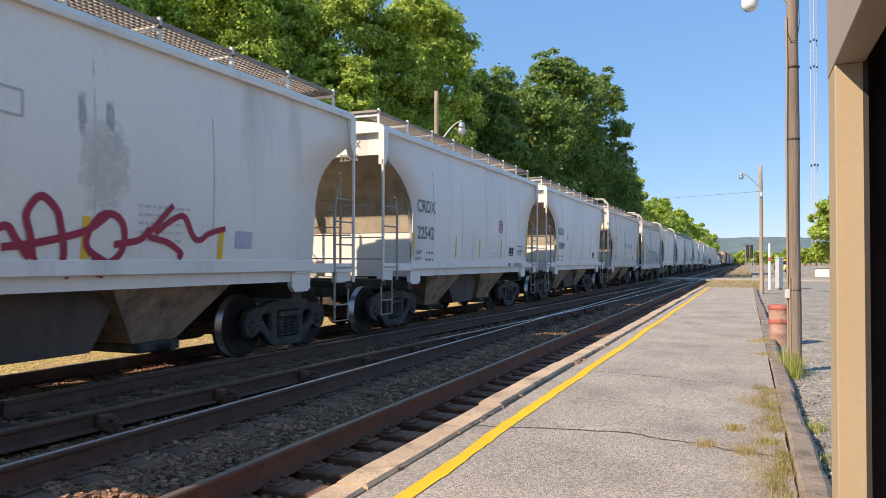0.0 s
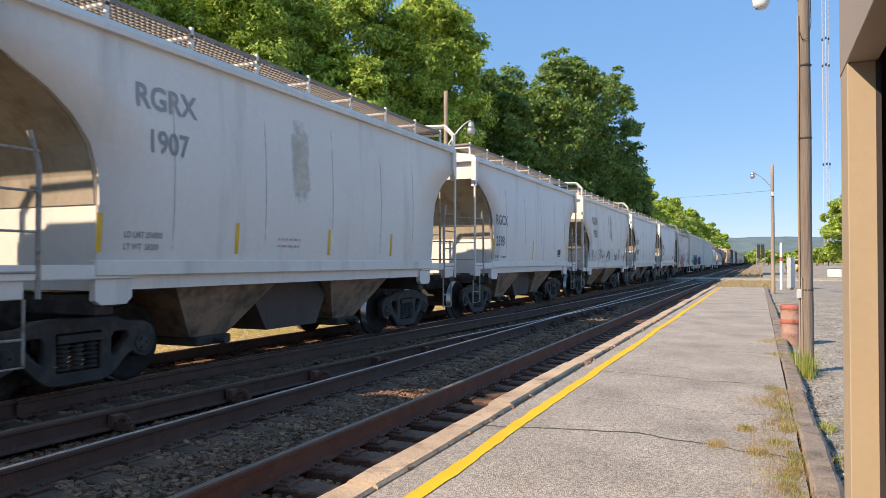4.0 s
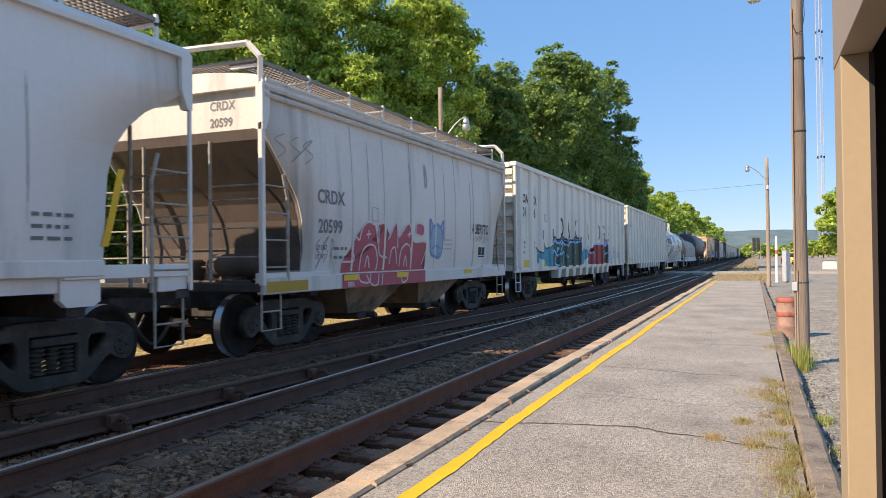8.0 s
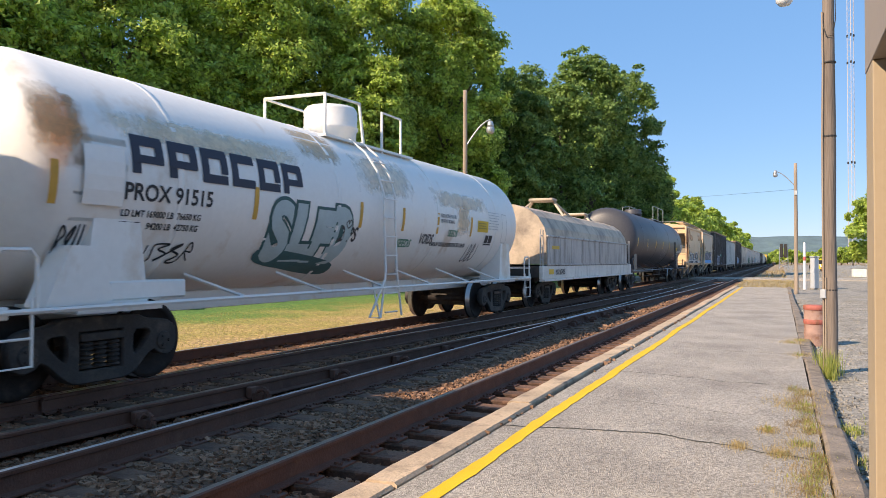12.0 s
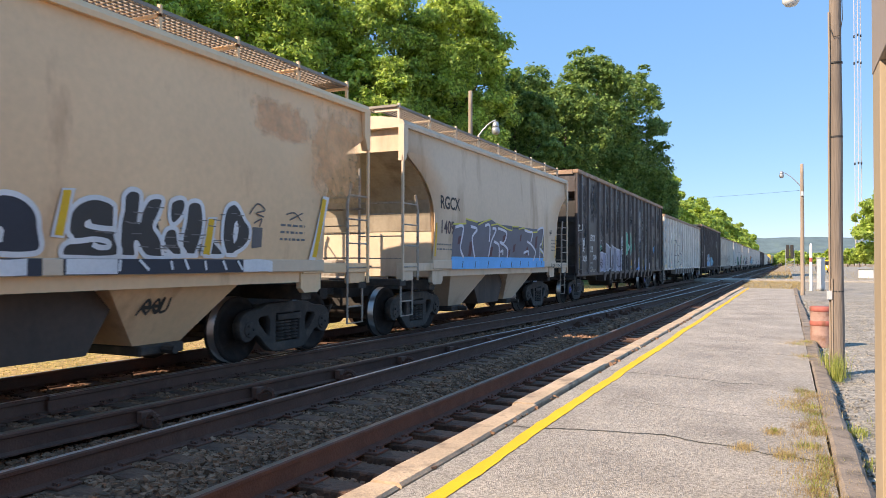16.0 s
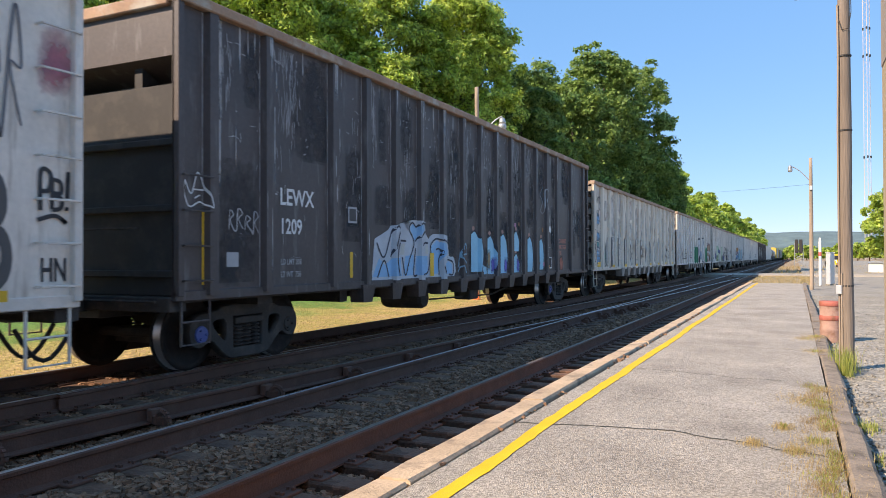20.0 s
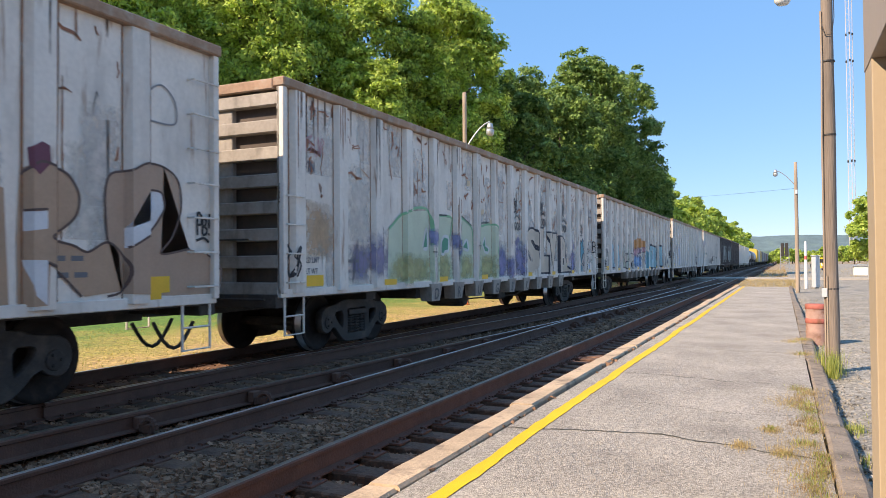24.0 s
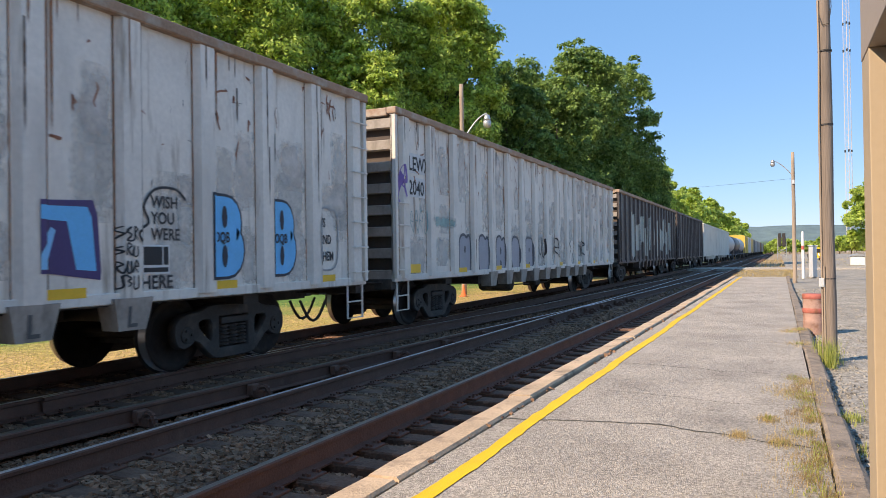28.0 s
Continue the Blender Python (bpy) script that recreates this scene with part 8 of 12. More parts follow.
def oak_ridge(a, b, number, label, painted):
    ribs = [0.55 + 1.118 * i for i in range(17) if 0.55 + 1.118 * i < b - a - 0.3]
    car, surf, L = gondola(a, b, 4.12, "gon_white", label, ribs, 2.78, floor_z=1.02, foot=0.68, corner=0.5, caps=painted)
    flat = lambda y, z: 1.492
    for t, y, z in (("OA", 0.86, 3.02), ("KX", 1.84, 3.02), (number[:2], 0.86, 2.62), (number[2:], 1.84, 2.62)):
        lettering(car, t, y, z, 0.27, BLACK, flat, 1.0, "reporting_mark")
    for t, y in (("O", 5.12), ("A", 6.20), ("K", 7.36), ("R", 9.60), ("I", 10.90), ("D", 11.88), ("G", 12.96), ("E", 14.12)):
        lettering(car, t, y, 2.12, 0.68, BLACK, flat, 0.98, "company_letter")
    for k, (t, v) in enumerate((("LD LMT", "13 800"), ("LT WT", "72 200"), ("CU FT", "6400")) if painted else (("LD LMT", "212800 LB"), ("LT WT", "73200 LB"))):
        lettering(car, t, 0.78, 1.80 - 0.15 * k, 0.085, BLACK, flat, 0.9, "small_lettering")
        lettering(car, v, 1.84, 1.80 - 0.15 * k, 0.085, BLACK, flat, 0.9, "small_lettering")
    for y in (0.95, 3.0, 6.3, 9.6, 13.0):
        patch(car, y, y + 0.5, 1.1, 1.22 if y > 1 else 1.32, None, flat, "reflector_strip")
    patch(car, 3.3, 3.55, 2.55, 2.80, (0.10, 0.10, 0.10), flat, "label_frame")
    patch(car, 3.315, 3.535, 2.565, 2.785, (0.70, 0.70, 0.68), flat, "label", lift=0.008)
    lettering(car, "PLATE", 3.33, 2.71, 0.042, BLACK, lambda y, z: 1.497, 0.85, "small_lettering")
    lettering(car, "C", 3.39, 2.59, 0.075, BLACK, lambda y, z: 1.497, 0.9, "small_lettering")
    streaks(car, L, 4.12, 14, (0.56, 0.55, 0.53), int(a), name="faint_stain")
    scratches(car, L, 1.4, 3.9, 30, (0.30, 0.29, 0.28), int(a) + 2, 0.010, "faint_scratch", 0.2)
    return car, surf


car, surf = oak_ridge(130.55, 149.3, "0126", "pale grey gondola car with teal, green and red sprayed letters", True)
tag(car, 0.6, 0.78, 2.3, 2.8, (0.35, 0.35, 0.35), surf, 41, 0.012, 2)
TEALP = (0.05, 0.33, 0.42)
poly(car, ((2.24, 1.7), (2.69, 1.53), (3.09, 1.53), (3.07, 1.92), (3.42, 1.66), (4.09, 1.8), (4.08, 1.08), (3.48, 1.1), (3.09, 1.37), (2.69, 1.31)), TEALP, surf, "spray_wing")
stroke(car, [[(2.24, 1.7), (2.69, 1.55), (3.09, 1.55), (3.07, 1.92), (3.42, 1.68), (4.09, 1.8)]], 0.045, BLACK, surf)
DKGREEN, PLUM, ICE = (0.045, 0.085, 0.06), (0.045, 0.02, 0.075), (0.20, 0.55, 0.88)
REDP, SOOT = (0.33, 0.045, 0.04), (0.05, 0.035, 0.03)
crest = [(5.28, 2.09), (5.60, 2.06), (5.84, 2.03), (6.09, 1.93), (6.16, 1.83), (6.61, 1.91), (6.92, 1.98), (7.08, 1.93), (7.29, 2.10), (7.99, 2.06), (8.57, 2.07), (8.46, 1.86), (8.24, 1.71), (8.51, 1.42), (8.57, 1.20), (8.35, 1.10)]
poly(car, [(6.23, 1.93), (6.40, 2.24), (6.54, 2.23), (6.69, 2.09), (6.80, 2.01)], TEALP, surf, "spray_wing", 0.005)
poly(car, [(4.1, 1.04), (4.1, 1.75), (4.5, 2.02), (4.9, 1.94)] + crest + [(8.2, 1.04)], DKGREEN, surf, "spray_letters", 0.006)
stroke(car, [[(4.08, 1.78), (4.5, 2.07), (4.9, 1.99)] + [(y, z + 0.05) for y, z in crest[:11]], crest[11:]], 0.07, PLUM, surf, "outline", 0.011)
stroke(car, [[(4.15, 1.7), (4.5, 1.94), (4.9, 1.88), (5.2, 1.98)], [(4.2, 1.06), (4.35, 1.6), (4.7, 1.5), (4.55, 1.2), (4.9, 1.1)], [(4.95, 1.85), (4.8, 1.45), (5.2, 1.55), (5.05, 1.08)]], 0.07, ICE, surf, "inner_line", 0.014)
stroke(car, [[(5.28, 2.09), (5.33, 1.84), (5.66, 1.86), (5.33, 1.46), (5.84, 1.57), (5.66, 1.06)], [(6.03, 1.49), (6.09, 1.37), (6.50, 1.55), (6.36, 1.34), (6.61, 1.25), (6.40, 1.20), (6.36, 1.05)], [(5.28, 2.05), (6.09, 1.81), (6.73, 1.92), (7.21, 1.95), (7.29, 1.89), (8.51, 2.01)], [(6.80, 1.97), (6.29, 1.49)], [(7.22, 1.95), (7.25, 1.49)], [(7.60, 1.49), (7.69, 1.32), (7.47, 1.36)], [(7.32, 1.30), (7.45, 1.16)]], 0.06, ICE, surf, "inner_line", 0.014)
poly(car, [(8.46, 1.86), (8.86, 1.57), (9.16, 1.73), (9.55, 1.66), (9.48, 1.38), (9.03, 1.08), (8.68, 1.20)], TEALP, surf, "spray_wing", 0.0075)
poly(car, [(9.60, 1.91), (9.74, 1.87), (10.09, 1.61), (10.72, 1.62), (10.88, 1.88), (12.82, 1.91), (12.85, 1.05), (9.87, 1.09), (10.02, 1.25), (9.59, 1.34)], REDP, surf, "spray_letters", 0.006)
poly(car, [(12.36, 1.87), (12.98, 1.92), (13.23, 1.95), (13.24, 1.19), (12.36, 1.07)], REDP, surf, "spray_letters", 0.0065)
poly(car, [(13.27, 1.92), (13.61, 1.92), (14.27, 2.02), (14.11, 1.60), (14.15, 1.35), (14.07, 1.09), (13.44, 1.12), (13.30, 1.19), (13.44, 1.59), (13.17, 1.58)], SOOT, surf, "spray_letters", 0.008)
stroke(car, [[(9.60, 2.00), (10.02, 1.82), (10.24, 1.57), (10.63, 1.58), (10.88, 1.87), (11.59, 1.94), (12.82, 1.93)], [(11.14, 1.87), (10.83, 1.42), (11.19, 1.55), (11.08, 1.10)], [(12.08, 1.81), (11.88, 1.51), (12.18, 1.61), (11.87, 1.07)], [(9.59, 1.42), (10.02, 1.59), (9.67, 1.66)], [(9.66, 1.30), (10.06, 1.32)]], 0.06, ICE, surf, "inner_line", 0.014)
stroke(car, [[(12.36, 1.86), (12.57, 1.93), (12.98, 1.91), (13.23, 2.01), (13.14, 1.72), (12.98, 1.72)], [(13.27, 1.90), (13.61, 1.87), (14.23, 2.03), (14.11, 1.73), (14.44, 1.68)], [(12.98, 1.50), (13.47, 1.62), (13.27, 1.19)], [(13.61, 1.47), (14.11, 1.63), (13.87, 1.08)], [(14.11, 1.66), (14.62, 1.64), (14.76, 1.48), (14.53, 1.35), (14.15, 1.35)], [(14.19, 1.22), (14.67, 1.28)]], 0.055, ICE, surf, "inner_line", 0.0145)
haze(car, 12.9, 14.6, 1.75, 2.2, (0.50, 0.42, 0.60), surf, "lilac_haze", 0.004)
for y, z in ((2.35, 1.2), (2.75, 1.95), (4.25, 2.05)):
    bubble(car, y, y + 0.26, z, z + 0.3, TEAL, None, surf, int(y * 10), name="spray_dot")
tag(car, 15.35, 15.85, 1.25, 1.85, BLACK, surf, 42, 0.03, 3)
tag(car, 16.75, 17.2, 1.3, 1.7, BLACK, surf, 43, 0.025, 2)
car, surf = oak_ridge(150.4, 169.0, "0035", "pale grey gondola car with black letters on a clean side", False)

# white tank car
car, surf, L = tank_car(170.2, 185.5, 1.37, 2.32, "tank_white", "tank_white", "white pressure tank car with big black block lettering and rust stains")
dome(car, 7.6, 3.62, 0.5, 0.66, M["tank_white"], "rust-edged white valve dome")


def dome_rail(bm):
    for z in (4.22,):
        tube(bm, ((0.75, -1.15, 3.5), (0.75, -1.15, z), (0.75, -0.05, z + 0.04), (0.75, 0.1, 3.55)), 0.03, 6)
        tube(bm, ((-0.75, -0.85, 3.5), (-0.75, -0.85, z + 0.1), (-0.75, 0.6, z + 0.1), (-0.75, 0.8, 3.55)), 0.03, 6)
        rod(bm, (-0.75, -0.85, z + 0.1), (0.75, -1.15, z), 0.03, 6)
        tube(bm, ((0.75, 0.78, 3.45), (0.75, 0.78, 4.25), (0.75, 1.55, 4.25), (0.75, 1.55, 3.45)), 0.028, 6)
    box(bm, -0.8, 0.8, -1.2, 2.0, 3.50, 3.54)


piece(car, "dome_handrail", "dome_handrail", dome_rail, M["tank_white"], pose(0, 7.45, 0))


def tank_ladder(bm):
    for y in (-0.2, 0.2):
        tube(bm, [(1.40 * math.sin(a) + 0.06, y, 2.32 + 1.42 * math.cos(a)) for a in (0.5, 0.8, 1.1, 1.4, 1.7)] + [(1.48, y, 1.2), (1.48, y * 1.9, 0.42)], 0.02, 6)
    for k in range(9):
        z = 0.5 + 0.33 * k
        x = 1.48 if z < 2.2 else math.sqrt(max(0.1, 1.48 ** 2 - (z - 2.32) ** 2))
        rod(bm, (x, -0.22, z), (x, 0.22, z), 0.014, 6)
    tube(bm, ((1.48, -0.2, 1.1), (1.48, -0.75, 0.45), (1.48, -0.4, 0.42), (1.2, -0.2, 1.05)), 0.02, 6)


piece(car, "side_ladder", "tank_ladder", tank_ladder, M["tank_white"], pose(0, 7.3, 0))
NAVY = (0.025, 0.03, 0.05)
for k in range(6):
    y = 1.73 + 0.53 * k
    bm = bmesh.new()
    fill(bm, y, y + 0.12, lambda q: 2.35, lambda q: 2.78, surf, 0.008)
    fill(bm, y, y + 0.44, lambda q: 2.66, lambda q: 2.78, surf, 0.009)
    if k != 3:
        fill(bm, y + 0.33, y + 0.45, lambda q: 2.48, lambda q: 2.75, surf, 0.010)
    fill(bm, y, y + 0.44, lambda q: 2.35 if k in (2, 3, 4) else 2.47, lambda q: 2.46 if k in (2, 3, 4) else 2.56, surf, 0.011)
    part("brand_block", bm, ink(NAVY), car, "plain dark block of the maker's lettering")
lettering(car, "PROX 91515", 1.63, 2.06, 0.19, BLACK, surf, 0.95, "car_number")
for k, t in enumerate(("LD LMT 169000 LB  76650 KG", "LT WT    94200 LB  42750 KG", "NEW")):
    lettering(car, t, 1.63, 1.88 - 0.13 * k, 0.075, BLACK, surf, 0.9, "small_lettering")
tag(car, 2.1, 2.9, 1.35, 1.62, BLACK, surf, 51, 0.025, 4)
fat(car, "SLFD", 4.12, 0.52, 1.32, 0.62, 0.95, (0.40, 0.50, 0.50), (0.03, 0.10, 0.10), surf, 100, 0.09, 0.05)
bubble(car, 4.05, 6.25, 1.24, 1.5, (0.05, 0.13, 0.13), None, surf, 7, name="spray_shadow")
lettering(car, "ZIPS", 5.92, 1.72, 0.24, (0.05, 0.045, 0.045), surf, 0.85, "spray_word", 0.15)
stroke(car, [[(6.12, 2.06), (6.06, 2.0), (6.14, 1.93), (6.23, 2.0), (6.17, 2.06), (6.14, 2.0), (6.12, 2.06)]], 0.02, (0.05, 0.045, 0.045), surf)
lettering(car, "SEEDS", 7.92, 1.66, 0.15, (0.05, 0.22, 0.13), surf, 1.0, "spray_word", 0.1)
lettering(car, "VOIDS", 8.78, 1.74, 0.2, (0.06, 0.055, 0.055), surf, 0.75, "spray_word", 0.1)
lettering(car, "SEEDS", 10.03, 1.92, 0.14, (0.05, 0.22, 0.13), surf, 0.95, "spray_word", 0.1)
lettering(car, "REGULATING VALVES", 9.6, 2.30, 0.075, GREY, surf, 0.78, "notice")
lettering(car, "VENTING NORMAL", 9.6, 2.19, 0.075, GREY, surf, 0.78, "notice")
lettering(car, "CARBON DIOXIDE REFRIGERATED LIQUID", 9.32, 1.70, 0.085, BLACK, surf, 0.80, "notice")
patch(car, 11.63, 12.28, 2.07, 2.33, (0.72, 0.46, 0.03), surf, "yellow_placard")
bars(car, 11.68, 2.26, 3, 0.52, 0.03, (0.12, 0.10, 0.05), lambda y, z: surf(y, z) + 0.003)
data_plate(car, 12.15, 1.76, 0.5, 0.26, surf)
bars(car, 12.3, 2.55, 7, 0.85, 0.035, (0.45, 0.45, 0.45), surf)
tag(car, 11.3, 11.92, 1.38, 1.78, BLACK, surf, 54, 0.03, 3)
stroke(car, [[(13.2, 2.56), (13.5, 2.55)], [(13.5, 2.55), (13.6, 1.85)], [(13.6, 1.85), (13.25, 1.85)], [(13.25, 1.85), (13.2, 2.56)]], 0.02, (0.50, 0.49, 0.47), surf, "placard_holder")
for y in (0.75, 3.75, 6.44, 7.95, 9.45, 11.22):
    patch(car, y, y + 0.09, 1.95, 2.38, (0.62, 0.33, 0.05), surf, "reflector_strip")
haze(car, 10.4, 11.2, 1.9, 2.7, (0.74, 0.56, 0.37), surf, "rust_patch")
haze(car, 9.2, 12.4, 2.5, 2.9, (0.76, 0.64, 0.49), surf, "rust_patch")
haze(car, 0.5, 1.25, 2.3, 3.2, (0.58, 0.30, 0.13), surf, "rust_patch")
haze(car, 0.55, 1.15, 2.45, 3.1, (0.58, 0.30, 0.13), surf, "rust_patch", 0.0062)
tag(car, 0.95, 1.25, 1.32, 1.78, BLACK, surf, 50, 0.03, 3)
haze(car, 5.0, 6.2, 2.9, 3.6, (0.66, 0.46, 0.27), surf, "rust_patch")
haze(car, 6.4, 8.6, 2.5, 3.3, (0.75, 0.66, 0.53), surf, "rust_patch")
patch(car, 1.45, 5.0, 2.78, 3.0, (0.74, 0.62, 0.44), surf, "rust_patch", 0.06, 5)


def side_box(bm):
    fill(bm, 1.02, 1.68, lambda y: 1.80, lambda y: 2.95, surf, 0.0)
    bmesh.ops.solidify(bm, geom=bm.faces[:], thickness=-0.03)
    fill(bm, 1.10, 1.60, lambda y: 1.97, lambda y: 2.58, surf, 0.045)
    prism(bm, ((0.72, 0.95), (1.5, 0.95), (1.38, 1.55), (1.0, 1.55)), "x", 1.05, 1.36)
    box(bm, 1.0, 1.30, 1.5, 2.6, 0.97, 1.18, 0.02)


piece(car, "valve_box", "valve_box", side_box, M["tank_white"])

# covered coil car
a, b = 186.35, 199.9
car = thing("coil_car", "grey steel coil car with a rounded dirty hood", "coil car", pose(FAR_TRACK, a, 0))
L = b - a


def coil_hood(bm):
    arc = [(1.50, 1.30), (1.50, 2.12), (1.44, 2.38), (1.25, 2.70), (0.95, 2.93), (0.5, 3.08), (0, 3.12)]
    prism(bm, (*arc, *((-x, z) for x, z in arc[-2::-1])), "y", 0.45, L - 0.95)


piece(car, "hood", "coil_hood", coil_hood, M["coil_tan"], label="rounded tan-grey steel hood")
for s in (1, -1):
    def hood_skirt(bm):
        for k in range(9):
            y = 0.5 + (L - 1.5) * k / 9
            box(bm, 1.50, 1.53, y, y + (L - 1.5) / 9 - 0.03, 1.32, 2.1, 0.006)
        box(bm, 1.50, 1.56, 0.45, L - 0.95, 2.1, 2.16, 0.01)
        box(bm, 1.50, 1.56, 0.45, L - 0.95, 1.26, 1.32, 0.01)
    piece(car, "hood_skirt", "hood_skirt", hood_skirt, M["coil_grey"], Matrix.Diagonal((s, 1, 1, 1)), "grimy grey hood side plates")

    def coil_sill(bm):
        box(bm, 1.42, 1.53, 0.0, L, 0.86, 1.25, 0.015)
        box(bm, 1.42, 1.60, 0.0, L, 0.80, 0.86, 0.01)
    piece(car, "side_sill", "coil_sill", coil_sill, M["gon_dirty"], Matrix.Diagonal((s, 1, 1, 1)))


def coil_deck(bm):
    box(bm, -1.42, 1.42, 0.0, L, 0.92, 1.24, 0.01)
    box(bm, -0.3, 0.3, 0, L, 0.68, 0.92, 0.01)


piece(car, "deck", "coil_deck", coil_deck, M["truck"])
for y in (5.0, 9.6):
    def lift(bm):
        for s in (1, -1):
            tube(bm, ((s * 0.9, -0.5, 2.94), (s * 0.35, 0, 3.55), (s * 0.9, 0.5, 2.94)), 0.045, 6)
        box(bm, -0.45, 0.45, -0.3, 0.3, 3.5, 3.62, 0.04)
    piece(car, "lifting_frame", "lifting_frame", lift, M["coil_tan"], pose(0, y, 0) @ Matrix.Diagonal((1, 1, 1 if y < 7 else 0.93, 1)))
lettering(car, "NS 167405", 1.3, 0.98, 0.17, BLACK, lambda y, z: 1.535, 1.0, "car_number")
patch(car, 0.6, 1.1, 1.0, 1.15, None, lambda y, z: 1.535, "reflector_strip")
patch(car, 0.9, 1.7, 1.75, 1.85, (0.6, 0.38, 0.05), lambda y, z: 1.535, "reflector_strip")


def coil_ends(bm):
    for y in (0.15, L - 0.15):
        ladder(bm, 1.45, y - 0.12, y + 0.12, 1.0, 2.3, 0.34)


piece(car, "end_ladder", "coil_ladder", coil_ends, M["coil_grey"])
running_gear(car, L, 1.9, a)
MOVES.append((car, a))

# black tank car
car, surf, L = tank_car(200.4, 220.0, 1.50, 2.50, "tank_black", "tank_black", "long black tank car with yellow reflectors and a white scribble", walkway=True, e0=0.9)
dome(car, 8.4, 3.93, 0.48, 0.42, M["tank_black"], "black manway dome")


def walkway(bm):
    box(bm, -0.7, 0.7, -0.6, 3.6, 3.92, 3.95)
    for y in (-0.6, 1.4, 3.5):
        for s in (-0.7, 0.7):
            rod(bm, (s, y, 3.75), (s, y, 4.72), 0.02, 6)
    for s in (-0.7, 0.7):
        tube(bm, ((s, -0.6, 4.72), (s, 3.5, 4.72)), 0.02, 6)
    tube(bm, ((-0.7, -3.0, 4.0), (-0.7, -2.6, 4.55), (-0.7, -0.6, 4.72)), 0.018, 6)


piece(car, "walkway", "tank_walkway", walkway, M["galv"], pose(0, 11.7, 0), "steel walkway with handrails on the tank")


def tank_ladder_black(bm):
    for y in (-0.2, 0.2):
        rod(bm, (1.53, y, 0.55), (1.53, y, 2.6), 0.02, 6)
    for k in range(8):
        rod(bm, (1.53, -0.2, 0.6 + 0.28 * k), (1.53, 0.2, 0.6 + 0.28 * k), 0.013, 6)


piece(car, "side_ladder", "black_tank_ladder", tank_ladder_black, M["tank_black"], pose(0, 14.62, 0))
for y in (1.5, 4.3, 7.05, 9.65, 12.34, 15.22, 18.72):
    patch(car, y, y + 0.1, 2.1, 2.52, None, surf, "reflector_strip")
tag(car, 9.85, 11.4, 1.5, 2.1, (0.40, 0.40, 0.42), surf, 55, 0.025, 5)
patch(car, 4.5, 4.85, 1.95, 2.25, (0.28, 0.28, 0.28), surf, "placard_frame")
patch(car, 4.54, 4.81, 1.98, 2.22, (0.05, 0.05, 0.055), surf, "placard", lift=0.009)
lettering(car, "C", 4.61, 2.03, 0.14, (0.45, 0.45, 0.45), lambda y, z: surf(y, z) + 0.006, 1, "placard_letter")
face = lambda y, z: surf(y, z) + 0.004
patch(car, 15.42, 16.1, 1.97, 2.25, (0.72, 0.46, 0.03), surf, "yellow_placard")
bars(car, 15.47, 2.17, 2, 0.6, 0.04, (0.10, 0.08, 0.03), face)
bars(car, 15.47, 2.0, 1, 0.6, 0.11, (0.06, 0.05, 0.03), face)
patch(car, 16.25, 17.4, 1.93, 2.06, (0.50, 0.50, 0.50), surf, "notice_plate")
patch(car, 16.25, 17.4, 1.79, 1.91, (0.03, 0.03, 0.03), surf, "notice_plate")
lettering(car, "LIQUEFIED PETROLEUM GAS", 16.27, 1.81, 0.08, WHITE, face, 0.72, "notice")
patch(car, 17.5, 18.5, 1.95, 2.48, (0.50, 0.51, 0.52), surf, "notice_plate")
bars(car, 17.55, 2.40, 6, 0.9, 0.042, (0.06, 0.06, 0.07), face)
patch(car, 15.95, 16.55, 1.48, 1.58, (0.50, 0.10, 0.13), surf, "red_placard")
bars(car, 15.99, 1.50, 1, 0.5, 0.07, (0.62, 0.58, 0.58), face)
patch(car, 16.95, 17.45, 1.50, 1.72, (0.45, 0.45, 0.45), surf, "plate_frame")
patch(car, 16.98, 17.42, 1.52, 1.70, (0.03, 0.03, 0.03), surf, "data_plate", lift=0.009)
bars(car, 15.45, 1.75, 3, 0.9, 0.05, (0.42, 0.42, 0.44), surf)


def under_gear(bm):
    for y in (12.2, 13.9, 15.6):
        box(bm, 1.0, 1.05, y, y + 0.04, 0.45, 1.0)
        box(bm, 1.0, 1.05, y + 0.5, y + 0.54, 0.45, 1.0)
        box(bm, 0.98, 1.07, y, y + 0.54, 0.44, 0.48)
    rod(bm, (1.02, 5.0, 0.6), (1.02, 16.0, 0.6), 0.018, 6)
    lathe(bm, ((0.1, 0.45), (0.2, 0.5), (0.22, 0.95)), (0.6, 13.1, 0.0), 12)


piece(car, "under_gear", "black_tank_gear", under_gear, M["truck"])

# tan hopper cars
car, surf, L = hopper(220.9, 231.85, "round", "hop_tan", "rusty tan covered hopper car with black and white sprayed letters", sill="hop_tan2")
lettering(car, "RGCX", 1.5, 2.36, 0.24, BLACK, surf, 0.92, "reporting_mark")
lettering(car, "1620", 1.44, 1.92, 0.26, BLACK, surf, 0.95, "car_number")
lettering(car, "LD LMT  133900", 1.38, 1.62, 0.09, BLACK, surf, 0.85, "small_lettering")
lettering(car, "LT WT   52100", 1.38, 1.48, 0.09, BLACK, surf, 0.85, "small_lettering")
end_marks(car, "RGCX", "1620")
PALE, NIGHT = (0.72, 0.72, 0.72), (0.030, 0.034, 0.048)
